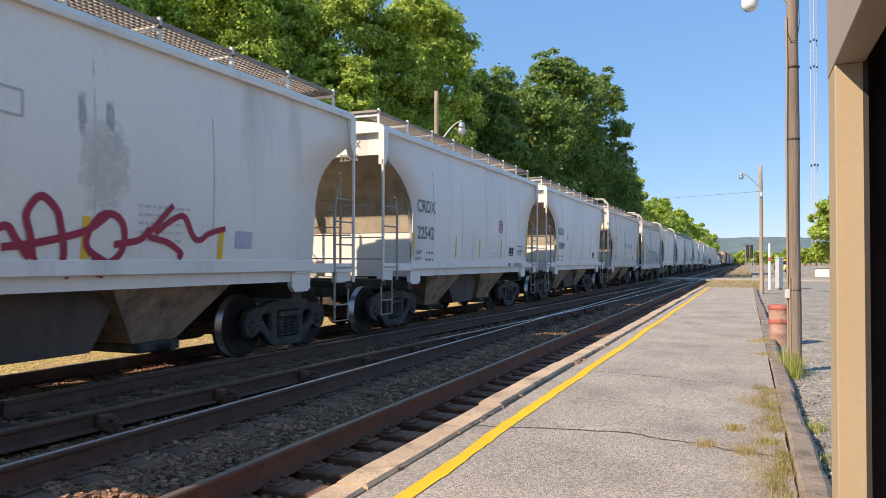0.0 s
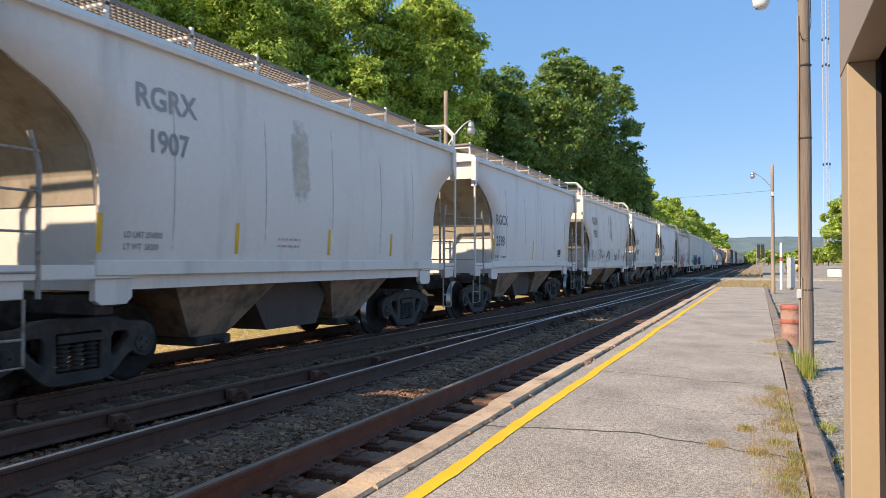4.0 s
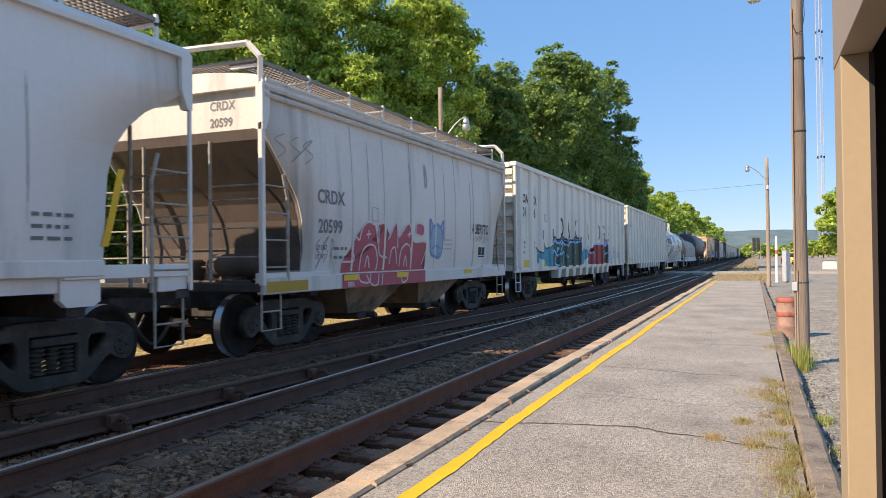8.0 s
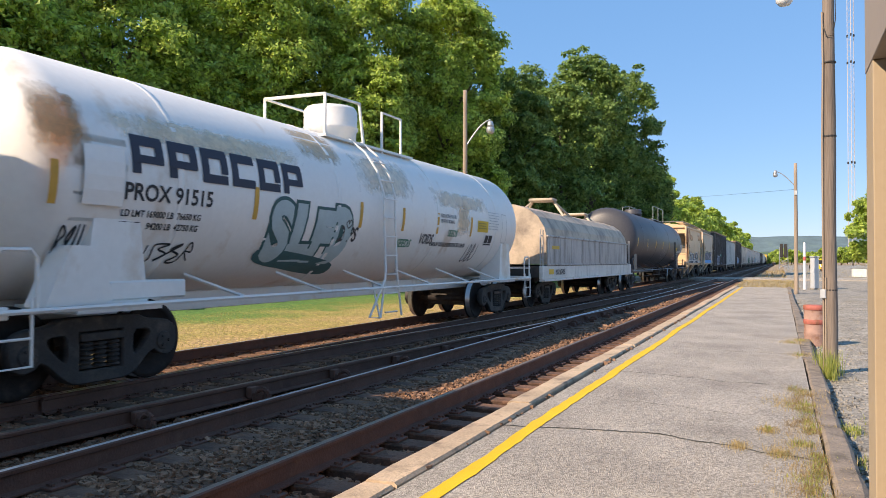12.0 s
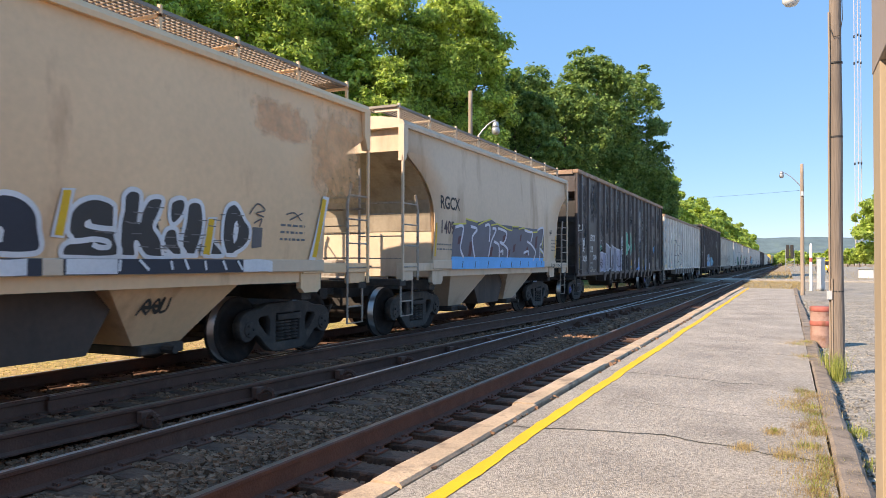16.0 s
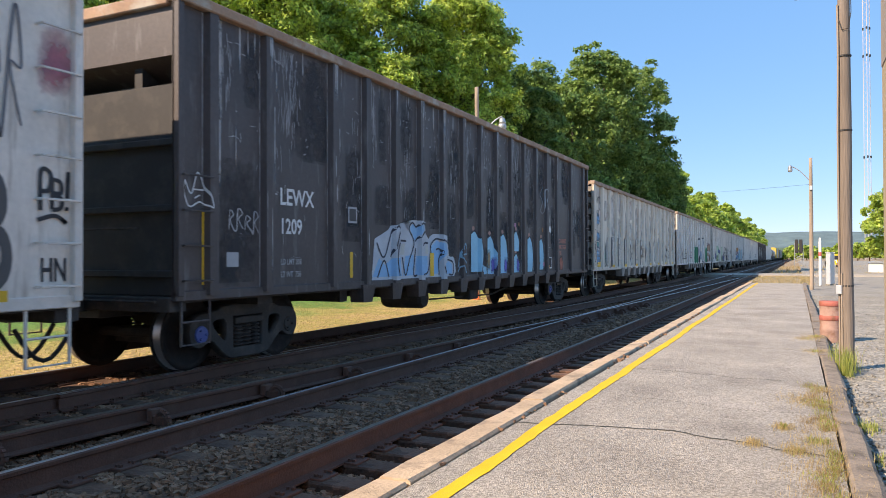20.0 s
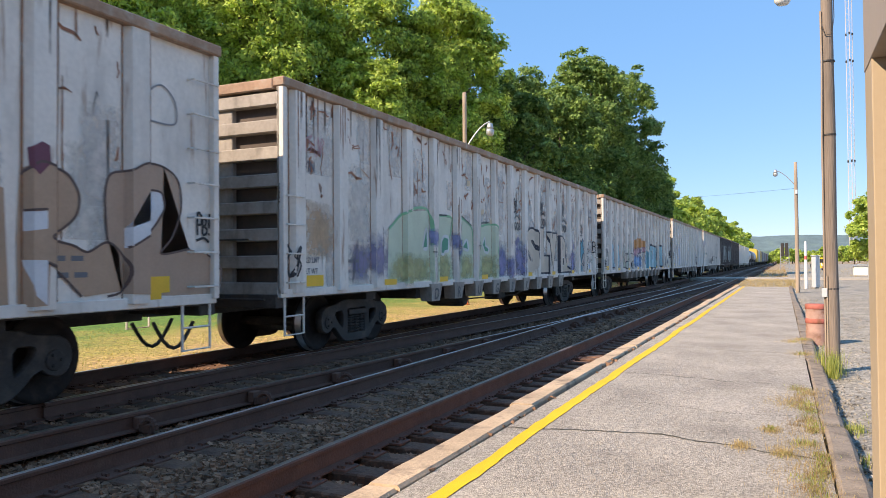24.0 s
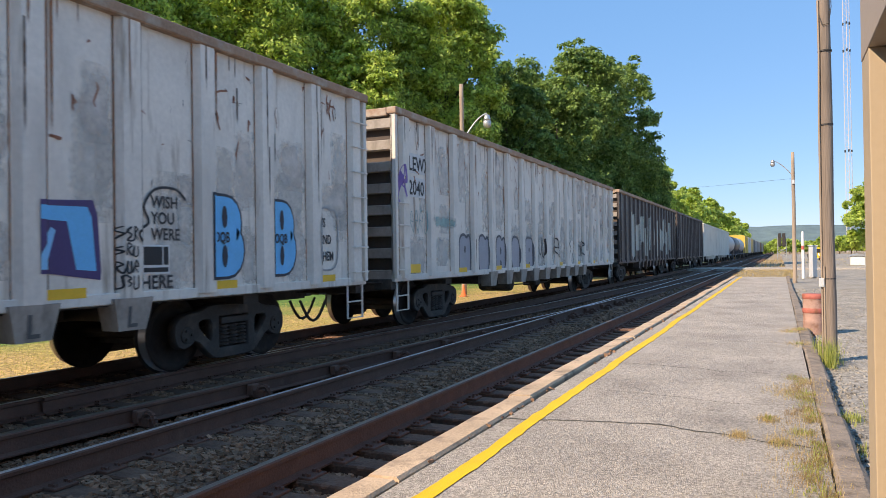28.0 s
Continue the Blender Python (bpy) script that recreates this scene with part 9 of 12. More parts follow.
BUBBLE = (
    ((2.09, 1.46), (2.31, 1.94), (2.39, 1.99), (2.54, 1.99), (2.63, 1.95), (2.66, 1.73), (2.69, 1.46)),
    ((2.75, 1.47), (2.71, 1.65), (2.74, 1.79), (2.84, 1.93), (2.98, 1.99), (3.13, 1.97), (3.25, 1.90), (3.21, 1.74), (2.99, 1.70), (3.02, 1.79), (2.95, 1.76), (2.93, 1.66), (2.98, 1.56), (3.06, 1.64), (3.10, 1.70), (3.21, 1.70), (3.28, 1.64), (3.31, 1.47)),
    ((3.35, 1.47), (3.34, 1.70), (3.34, 1.81), (3.36, 2.01), (3.48, 2.03), (3.64, 1.99), (3.62, 1.79), (3.71, 1.99), (3.86, 1.88), (3.84, 1.79), (3.78, 1.71), (3.91, 1.69), (3.97, 1.63), (3.91, 1.53), (3.88, 1.46), (3.56, 1.46), (3.48, 1.47)),
    ((3.90, 1.46), (3.94, 1.53), (4.07, 1.59), (4.13, 1.53), (4.18, 1.48), (4.25, 1.53), (4.19, 1.58), (4.10, 1.60), (3.99, 1.61), (3.96, 1.73), (3.92, 1.83), (3.98, 1.94), (4.14, 2.00), (4.30, 1.97), (4.39, 1.93), (4.35, 1.79), (4.22, 1.80), (4.07, 1.81), (4.06, 1.76), (4.18, 1.76), (4.35, 1.74), (4.49, 1.67), (4.54, 1.46)),
    ((4.60, 1.46), (4.49, 1.67), (4.51, 1.81), (4.62, 1.92), (4.79, 1.99), (4.97, 1.96), (5.10, 1.85), (5.14, 1.69), (5.13, 1.47)),
    ((5.39, 1.43), (5.37, 1.48), (5.40, 1.55), (5.48, 1.60), (5.43, 1.67), (5.43, 1.75), (5.45, 1.87), (5.55, 1.97), (5.71, 2.02), (5.87, 2.00), (5.95, 1.95), (5.96, 1.84), (5.96, 1.74), (5.98, 1.64), (6.01, 1.44)),
    ((6.03, 1.44), (6.02, 1.75), (6.05, 1.92), (6.06, 2.07), (6.15, 2.14), (6.26, 2.12), (6.28, 2.03), (6.26, 1.81), (6.29, 1.93), (6.38, 2.06), (6.52, 2.09), (6.58, 2.05), (6.53, 1.90), (6.47, 1.77), (6.54, 1.68), (6.65, 1.53), (6.74, 1.44), (6.39, 1.44), (6.24, 1.59), (6.24, 1.44)),
    ((6.62, 1.46), (6.59, 1.60), (6.63, 1.73), (6.73, 1.77), (6.80, 1.73), (6.84, 1.59), (6.94, 1.46)),
    ((6.67, 1.96), (6.69, 2.05), (6.79, 2.10), (6.89, 2.09), (6.91, 1.99), (6.84, 1.87), (6.74, 1.80), (6.68, 1.85)),
    ((6.90, 1.46), (6.87, 1.63), (6.91, 1.85), (6.94, 2.04), (7.06, 2.09), (7.16, 2.05), (7.20, 1.87), (7.18, 1.68), (7.11, 1.50), (7.11, 1.46)),
    ((7.22, 1.46), (7.27, 1.68), (7.37, 1.65), (7.56, 1.47)),
    ((7.60, 1.47), (7.52, 1.65), (7.52, 1.88), (7.57, 2.04), (7.69, 2.11), (7.79, 2.07), (7.91, 1.92), (8.01, 1.82), (8.01, 1.67), (7.91, 1.56), (7.76, 1.49), (7.78, 1.47)),
)
for k, shape_of in enumerate(BUBBLE):
    loop = curve_path((*shape_of, shape_of[0]), 3)
    poly(car, loop[:-1], NIGHT if k < 5 else (0.047, 0.044, 0.042), surf, "spray_letter", 0.0062 + 0.0004 * k)
    stroke(car, [loop], 0.052, PALE, surf, "letter_outline", 0.0125)
stroke(car, [((5.98, 1.72), (5.85, 1.72), (5.72, 1.73), (5.63, 1.75), (5.68, 1.78)), ((5.43, 1.58), (5.57, 1.59), (5.73, 1.61), (5.88, 1.59), (5.90, 1.54), (5.80, 1.53), (5.71, 1.56))], 0.055, PALE, surf, "letter_eye", 0.0132)
for eye in (((4.75, 1.55), (4.70, 1.57), (4.73, 1.67), (4.78, 1.70), (4.81, 1.66), (4.80, 1.56)), ((7.73, 1.61), (7.70, 1.71), (7.72, 1.86), (7.76, 1.90), (7.80, 1.81), (7.78, 1.67)), ((3.57, 1.53), (3.57, 1.66), (3.65, 1.67), (3.73, 1.65), (3.67, 1.55)), ((2.39, 1.72), (2.41, 1.80), (2.44, 1.73))):
    poly(car, eye, PALE, surf, "letter_eye", 0.013)
poly(car, ((2.26, 1.47), (2.26, 1.61), (2.27, 1.71), (2.57, 1.72), (2.59, 1.66), (2.56, 1.47)), (0.44, 0.42, 0.40), surf, "label", 0.013)
stroke(car, [((2.29, 1.68), (2.55, 1.68)), ((2.30, 1.54), (2.54, 1.54)), ((2.36, 1.62), (2.53, 1.63)), ((2.34, 1.58), (2.53, 1.59))], 0.018, (0.10, 0.10, 0.11), surf, "small_lettering", 0.016)
rub = random.Random(61)
stroke(car, [[(u, v), (u + rub.uniform(0.06, 0.18), v + rub.uniform(-0.01, 0.01))] for u, v in [(rub.uniform(5.7, 8.0), rub.uniform(1.5, 1.98)) for k in range(46)]], 0.012, (0.17, 0.16, 0.155), surf, "worn_streak", 0.0113)
sill_at = lambda y, z: 1.548
patch(car, 2.01, 5.18, 1.258, 1.418, NIGHT, sill_at, "spray_base_band", lift=0.004)
patch(car, 5.40, 7.91, 1.258, 1.418, NIGHT, sill_at, "spray_base_band", lift=0.004)
patch(car, 2.30, 2.44, 1.265, 1.415, PALE, sill_at, "spray_block", 0.02, 3, lift=0.008)
patch(car, 4.66, 5.03, 1.265, 1.415, PALE, sill_at, "spray_block", 0.02, 3, lift=0.008)
patch(car, 5.42, 6.01, 1.265, 1.415, PALE, sill_at, "spray_block", 0.02, 3, lift=0.008)
patch(car, 7.91, 8.48, 1.265, 1.415, PALE, sill_at, "spray_block", 0.02, 3, lift=0.008)
stroke(car, [((2.67, 1.44), (2.76, 1.31)), ((3.34, 1.42), (3.33, 1.31)), ((3.57, 1.43), (3.60, 1.31)), ((4.13, 1.42), (4.08, 1.31)), ((4.56, 1.42), (4.59, 1.30)), ((6.04, 1.41), (6.03, 1.29)), ((6.72, 1.40), (6.74, 1.30)), ((6.92, 1.42), (6.98, 1.30)), ((7.54, 1.40), (7.60, 1.29)), ((7.80, 1.40), (7.89, 1.29)), ((6.28, 1.41), (6.41, 1.30)), ((7.24, 1.40), (7.26, 1.29))], 0.034, PALE, sill_at, "spray_line", 0.010)
poly(car, ((3.31, 1.47), (3.45, 1.46), (3.54, 1.93), (3.42, 1.92)), (0.66, 0.66, 0.68), surf, "tape_edge", 0.0165)
poly(car, ((3.35, 1.49), (3.44, 1.48), (3.50, 1.91), (3.42, 1.90)), (0.80, 0.46, 0.02), surf, "reflector_tape", 0.0185)
poly(car, ((5.25, 1.62), (5.39, 1.61), (5.49, 2.09), (5.35, 2.08)), (0.66, 0.66, 0.68), surf, "tape_edge", 0.0165)
poly(car, ((5.29, 1.64), (5.38, 1.63), (5.45, 2.07), (5.36, 2.06)), (0.80, 0.46, 0.02), surf, "reflector_tape", 0.0185)
poly(car, ((7.16, 1.46), (7.34, 1.45), (7.41, 1.92), (7.26, 1.91)), (0.66, 0.66, 0.68), surf, "tape_edge", 0.0165)
poly(car, ((7.21, 1.48), (7.32, 1.47), (7.37, 1.90), (7.27, 1.89)), (0.80, 0.46, 0.02), surf, "reflector_tape", 0.0185)
poly(car, ((9.30, 1.42), (9.46, 1.41), (9.75, 2.34), (9.59, 2.35)), (0.66, 0.66, 0.68), surf, "tape_edge", 0.0165)
poly(car, ((9.38, 1.46), (9.48, 1.45), (9.67, 2.30), (9.57, 2.31)), (0.80, 0.46, 0.02), surf, "reflector_tape", 0.0185)
stroke(car, [((7.99, 1.99), (8.14, 2.13), (8.29, 2.06), (8.12, 2.01), (8.27, 1.97)), ((8.08, 1.88), (8.23, 1.94), (8.19, 1.84)), ((8.73, 2.03), (8.92, 2.06), (9.08, 1.96)), ((8.82, 1.96), (9.11, 2.07))], 0.02, (0.10, 0.09, 0.09), surf, "scrawl", 0.012)
poly(car, ((8.07, 1.56), (8.06, 1.83), (8.26, 1.83), (8.26, 1.58)), (0.13, 0.12, 0.12), surf, "dark_smear", 0.006)
stroke(car, [((2.51, 2.02), (2.71, 2.13), (2.93, 2.15), (3.13, 2.10), (3.27, 2.01)), ((2.62, 2.00), (2.77, 2.05), (3.00, 2.04))], 0.02, (0.16, 0.12, 0.10), surf, "scrawl", 0.006)
bars(car, 8.63, 1.87, 3, 0.62, 0.05, GREY, surf)
patch(car, 2.86, 3.12, 2.08, 2.33, (0.06, 0.05, 0.05), surf, "label_frame")
patch(car, 2.885, 3.095, 2.105, 2.305, (0.60, 0.48, 0.34), surf, "label", lift=0.008)
yellow_ticks(car, surf, (1.28,), 1.5, 2.1)
chute_at = lambda y, z: 1.40 - (1.26 - z) / 0.84 * 0.45
for y, z in ((3.3, 0.90), (6.62, 0.90)):
    tag(car, y, y + 0.42, z - 0.13, z + 0.13, (0.07, 0.06, 0.05), chute_at, int(y * 10), 0.045, 3)
haze(car, 0.2, 1.62, 2.55, 3.85, (0.40, 0.15, 0.07), surf, "rust_patch")
haze(car, 0.35, 1.55, 2.8, 3.8, (0.40, 0.15, 0.07), surf, "rust_patch", 0.0062)
haze(car, 1.6, 3.2, 2.9, 3.8, (0.82, 0.40, 0.19), surf, "rust_patch")
haze(car, 8.0, 9.4, 3.0, 3.6, (0.84, 0.46, 0.24), surf, "rust_patch")
haze(car, 9.3, 10.7, 2.2, 3.8, (0.86, 0.46, 0.22), surf, "rust_patch")
haze(car, 2.6, 4.4, 2.9, 3.4, (0.84, 0.48, 0.25), surf, "rust_patch")
car, surf, L = hopper(233.0, 243.75, "round", "hop_tan2", "faded tan-grey covered hopper car with dark blue and sky-blue sprayed letters")
lettering(car, "RGCX", 1.5, 2.45, 0.26, BLACK, surf, 0.95, "reporting_mark")
lettering(car, "1409", 1.5, 1.96, 0.26, (0.10, 0.06, 0.06), surf, 0.95, "car_number")
bars(car, 1.4, 1.72, 2, 0.8, 0.05, GREY, surf)
SLATE, LIME, BRIGHT = (0.135, 0.135, 0.165), (0.62, 0.56, 0.10), (0.10, 0.44, 0.85)
step_up = ((2.1, 2.16), (2.75, 2.2), (2.75, 2.3), (3.4, 2.26), (3.4, 2.2), (3.76, 2.29), (4.19, 2.37), (4.19, 2.23), (4.6, 2.28), (5.29, 2.18), (5.6, 2.16), (5.63, 2.26), (6.09, 2.28), (6.1, 2.22), (6.49, 2.27), (6.55, 2.24), (7.2, 2.18), (7.6, 2.2), (7.63, 2.28), (8.18, 2.33))
poly(car, (*step_up, (8.09, 1.78), (7.95, 1.69), (8.25, 1.6), (8.3, 1.45), (2.1, 1.45)), SLATE, surf, "spray_letters", 0.006)
bm = bmesh.new()
ribbon(bm, [*step_up, (8.09, 1.78), (7.95, 1.69), (8.28, 1.6), (8.3, 1.32)], 0.035, surf, 0.013)
part("outline", bm, ink(LIME), car, "yellow outline round the letters")
MAROON = (0.10, 0.035, 0.04)
for y0, z0, y1, z1 in ((2.95, 1.5, 3.1, 1.85), (4.15, 1.5, 4.32, 1.75), (4.95, 1.75, 5.15, 2.05), (5.35, 1.5, 5.5, 1.7), (5.72, 1.62, 5.86, 1.85), (6.2, 1.9, 6.3, 2.1), (6.72, 1.55, 6.85, 1.8), (7.45, 1.75, 7.6, 2.1), (2.35, 1.75, 2.5, 1.95)):
    poly(car, ((y0, z0), (y1, z0 + 0.03), (y1 + 0.05, z1), (y0 + 0.03, z1 - 0.04)), MAROON, surf, "letter_gap", 0.008)
stroke(car, [[(3.82, 2.2), (4.1, 2.22), (4.1, 1.85)], [(4.12, 1.5), (4.22, 1.84), (4.5, 2.14), (4.28, 2.16)], [(4.4, 1.86), (4.72, 1.78), (4.8, 1.5)], [(4.62, 2.18), (5.2, 2.1), (5.05, 1.85), (4.78, 1.86), (5.3, 1.72), (5.35, 1.48)], [(4.85, 1.62), (5.0, 1.66), (5.02, 1.56)], [(2.2, 2.1), (2.6, 2.12), (2.5, 1.7), (2.7, 1.48)], [(3.0, 2.15), (3.35, 2.1), (3.1, 1.9), (3.3, 1.48)], [(6.53, 2.21), (6.87, 2.18), (7.19, 2.16), (7.07, 1.91)], [(6.76, 1.92), (7.07, 1.86), (7.34, 1.76), (7.51, 1.63), (7.32, 1.33)], [(6.54, 1.62), (6.87, 1.67), (6.94, 1.56)], [(7.61, 2.26), (8.13, 2.32), (8.02, 1.92), (7.87, 1.84), (7.90, 1.59), (7.87, 1.32)], [(7.87, 1.76), (8.18, 1.65), (8.27, 1.53)]], 0.06, (0.62, 0.63, 0.70), surf, "inner_line", 0.0135)
patch(car, 2.1, 8.3, 1.40, 1.50, BRIGHT, surf, "spray_band", lift=0.010)
patch(car, 2.1, 8.35, 1.24, 1.425, BRIGHT, lambda y, z: 1.549, "spray_band", lift=0.004)
stroke(car, [[(y, 1.26), (y + 0.06, 1.41)] for y in (2.6, 3.3, 4.05, 4.85, 5.6, 6.25, 6.9, 7.6, 8.0)], 0.03, NIGHT, lambda y, z: 1.549, "drip_line_paint", 0.007)
yellow_ticks(car, surf, (1.3, 9.35), 1.5, 2.15)
tag(car, 8.9, 9.9, 1.2, 1.34, BLACK, lambda y, z: 1.56, 61, 0.02, 6)
bars(car, 8.95, 2.0, 4, 0.6, 0.05, GREY, surf)
lettering(car, "84", 8.75, 2.15, 0.16, BLACK, surf, 0.9, "spray_word")

# black gondola, with white sprayed figures
flat = lambda y, z: 1.492


def black_gondola(a, b, number, label):
    rb = [0.55, 1.56] + [3.07 + 0.936 * k for k in range(13)] + [15.74, b - a - 0.55]
    car, surf, L = gondola(a, b, 4.42, "gon_black", label, rb, 1.72, chord="chord_rust", foot=0.70, floor_z=0.98, corner=0.5, end_style="plain", caps=True)
    flat = lambda y, z: 1.492
    lettering(car, "LEWX", 1.84, 2.13, 0.23, WHITE, flat, 0.88, "reporting_mark")
    lettering(car, number, 1.84, 1.74, 0.21, WHITE, flat, 0.85, "car_number")
    for k, t in enumerate(("LD LMT 208", "LT WT  756")):
        lettering(car, t, 1.86, 1.32 - 0.17 * k, 0.08, (0.35, 0.35, 0.35), flat, 0.8, "small_lettering")
    for y in (0.42, 3.55, 6.4, 9.3, 12.2, L - 0.5):
        patch(car, y, y + 0.08, 1.1, 1.95 if y < 1 or y > L - 1 else 1.5, None, flat, "reflector_strip")
    patch(car, 3.5, 3.75, 1.95, 2.2, (0.4, 0.4, 0.4), flat, "faded_label")
    patch(car, 3.53, 3.72, 1.98, 2.17, (0.05, 0.05, 0.05), flat, "faded_label", lift=0.008)
    return car, surf, L


SCUFF = (0.42, 0.41, 0.40)


def worn_black(car, L, seed):
    grime(car, L, 4.42, (0.050, 0.045, 0.045), seed + 2, 3, name="dust_stain")
    streaks(car, L, 4.42, 150, SCUFF, seed, name="pale_stain")
    scuffs(car, L, 4.42, 26, (0.30, 0.29, 0.29), seed + 4)
    scratches(car, L, 1.3, 4.2, 240, SCUFF, seed + 1, 0.009, "pale_scratch", 0.22)


car, surf, L = black_gondola(244.9, 262.6, "1215", "rusty black gondola car covered in white sprayed figures")
worn_black(car, L, 900)
tag(car, 0.11, 0.60, 2.41, 2.66, WHITE, surf, 200, 0.04, 4)
tag(car, 0.15, 0.55, 2.02, 2.26, (0.16, 0.15, 0.15), surf, 201, 0.03, 4)
throwup(car, 0.82, 1.82, 0.36, WHITE, surf, 1, 0.05)
words(car, ("OQB",), 0.80, 1.42, 0.19, WHITE, flat, 1.2, 1.1)
throwup(car, 1.78, 1.50, 0.15, (0.45, 0.42, 0.36), surf, 2, 0.03)
words(car, ("OQB",), 2.32, 1.48, 0.17, WHITE, flat, 1.2, 0.95)
tag(car, 1.75, 2.69, 1.02, 1.14, (0.45, 0.38, 0.30), surf, 202, 0.035, 6)
tag(car, 3.22, 3.62, 1.76, 2.1, (0.05, 0.42, 0.28), surf, 203, 0.06, 2)
for k, (y0, y1, z1) in enumerate(((3.28, 4.02, 1.75), (4.15, 4.92, 2.08), (5.02, 5.9, 2.05), (6.03, 6.98, 1.92))):
    bubble(car, y0, y1, 1.0, z1, (0.42, 0.41, 0.50) if k in (0, 3) else (0.33, 0.33, 0.38), (0.62, 0.62, 0.66), surf, 220 + k, 0.05, False)
    tag(car, y0 + 0.18, y1 - 0.18, 1.12, z1 - 0.15, (0.07, 0.06, 0.07), surf, 224 + k, 0.045, 2)
throwup(car, 7.1, 2.05, 0.4, WHITE, surf, 3, 0.045)
words(car, ("OG", "", "IZ"), 7.12, 1.72, 0.24, WHITE, flat, 0.8, 0.7)
for y0, y1 in ((8.0, 8.62), (8.74, 9.4)):
    glyph(car, "B", y0, y1, 1.68, 2.68, (0.07, 0.44, 0.29), (0.45, 0.60, 0.54), surf, 0.13, 0.03)
throwup(car, 9.70, 1.92, 0.28, (0.06, 0.42, 0.28), surf, 4, 0.035)
throwup(car, 10.66, 1.94, 0.28, WHITE, surf, 5, 0.04)
words(car, ("Solo",), 11.55, 1.92, 0.2, WHITE, flat, 1, 0.9)
words(car, ("ICH",), 12.5, 1.96, 0.2, WHITE, flat, 1, 1.0)
throwup(car, 13.5, 1.85, 0.26, WHITE, surf, 6, 0.035)
throwup(car, 15.9, 1.85, 0.28, WHITE, surf, 7, 0.035)
bubble(car, 13.62, 13.82, 2.12, 2.3, WHITE, None, surf, 8, name="spray_dot")
tag(car, 15.05, 15.48, 1.88, 2.24, (0.08, 0.40, 0.75), surf, 231, 0.06, 3)
tag(car, 14.4, 15.35, 1.1, 1.72, (0.36, 0.28, 0.20), surf, 232, 0.045, 5)
tag(car, 15.85, 16.4, 1.07, 1.5, WHITE, surf, 233, 0.035, 5)
PEARL = (0.52, 0.50, 0.56)
poly(car, ((9.64, 1.14), (9.8, 1.5), (9.95, 1.75), (10.02, 1.4), (10.36, 1.6), (10.1, 1.28), (9.9, 1.1)), PEARL, surf, "spray_flame")
poly(car, ((10.5, 0.96), (10.54, 1.64), (10.85, 1.25), (11.1, 1.4), (11.23, 1.7), (11.3, 1.0)), PEARL, surf, "spray_flame")
poly(car, ((11.6, 1.0), (11.75, 1.45), (11.95, 1.55), (12.05, 1.05)), PEARL, surf, "spray_flame")
poly(car, ((12.38, 0.98), (12.51, 1.83), (12.7, 1.4), (12.95, 1.62), (13.13, 1.56), (13.0, 1.1), (12.7, 1.2)), PEARL, surf, "spray_flame")
poly(car, ((13.45, 1.0), (13.45, 1.6), (13.7, 1.68), (14.05, 1.3), (14.2, 0.99)), (0.34, 0.33, 0.36), surf, "spray_flame")
for y in (9.7, 10.45, 11.05, 11.62, 12.35):
    poly(car, ((y, 1.05), (y + 0.1, 1.35), (y + 0.17, 1.12), (y + 0.34, 1.2), (y + 0.2, 1.03)), (0.16, 0.36, 0.70), surf, "spray_spark", 0.0085)
patch(car, 13.49, 13.82, 1.1, 1.35, WHITE, surf, "plate_frame", lift=0.012)
patch(car, 13.52, 13.79, 1.13, 1.32, BLACK, surf, "data_plate", lift=0.015)
stroke(car, [[(8.72, 1.22), (8.82, 1.12), (9.0, 1.15), (9.4, 1.2)]], 0.05, (0.08, 0.26, 0.45), surf)
haze(car, 11.1, 11.5, 1.7, 4.2, (0.42, 0.41, 0.40), surf, "pale_scuff")

# white gondola with black tags
def white_gondola(a, b, top, paint_key, label, chord="chord_rust", inset=2.68, first=0.40, pitch=1.114):
    posts = [first + pitch * i for i in range(17) if 0.1 < first + pitch * i < b - a - 0.1]
    return gondola(a, b, top, paint_key, label, posts, inset, chord=chord, foot=0.66, floor_z=1.0, corner=0.45)


def reflectors(car, L, flat=lambda y, z: 1.492):
    for y in (0.58, 2.85, 5.03, 7.26, 10.58, 12.82, 15.02, 17.25):
        patch(car, y, y + 0.43, 1.03 if y > 1 else 1.08, 1.13 if y > 1 else 1.24, None, flat, "reflector_strip", lift=0.034)


RUST, DARKRUST = (0.27, 0.105, 0.055), (0.13, 0.075, 0.05)


def worn_white(car, L, top, seed, rust=60, runs=40, cuts=80):
    grime(car, L, top, (0.62, 0.58, 0.525), seed + 5, 2, 1.04, 2.9)
    grime(car, L, top, (0.63, 0.575, 0.52), seed + 6, 1, 2.0, name="rust_cloud", x=1.4941)
    streaks(car, L, top, runs, DARKRUST, seed, name="dark_stain")
    streaks(car, L, top, rust, (0.36, 0.17, 0.09), seed + 1, name="rust_stain", x=1.4965)
    scratches(car, L, 2.4, top - 0.16, cuts * 3 // 2, RUST, seed + 2, 0.045 if cuts >= 90 else 0.03, long=0.6 if cuts >= 90 else 0.4)
    scratches(car, L, 1.2, top - 0.2, 40, (0.12, 0.11, 0.105), seed + 3, 0.009, "dark_scratch", 0.3)


def load_marks(car, y, z, flat, colour=(0.14, 0.14, 0.15)):
    for k, t in enumerate(("LD LMT", "LT WT")):
        lettering(car, t, y, z - 0.16 * k, 0.085, colour, flat, 0.85, "small_lettering")
    bars(car, y + 1.1, z, 2, 0.38, 0.085, colour, flat)


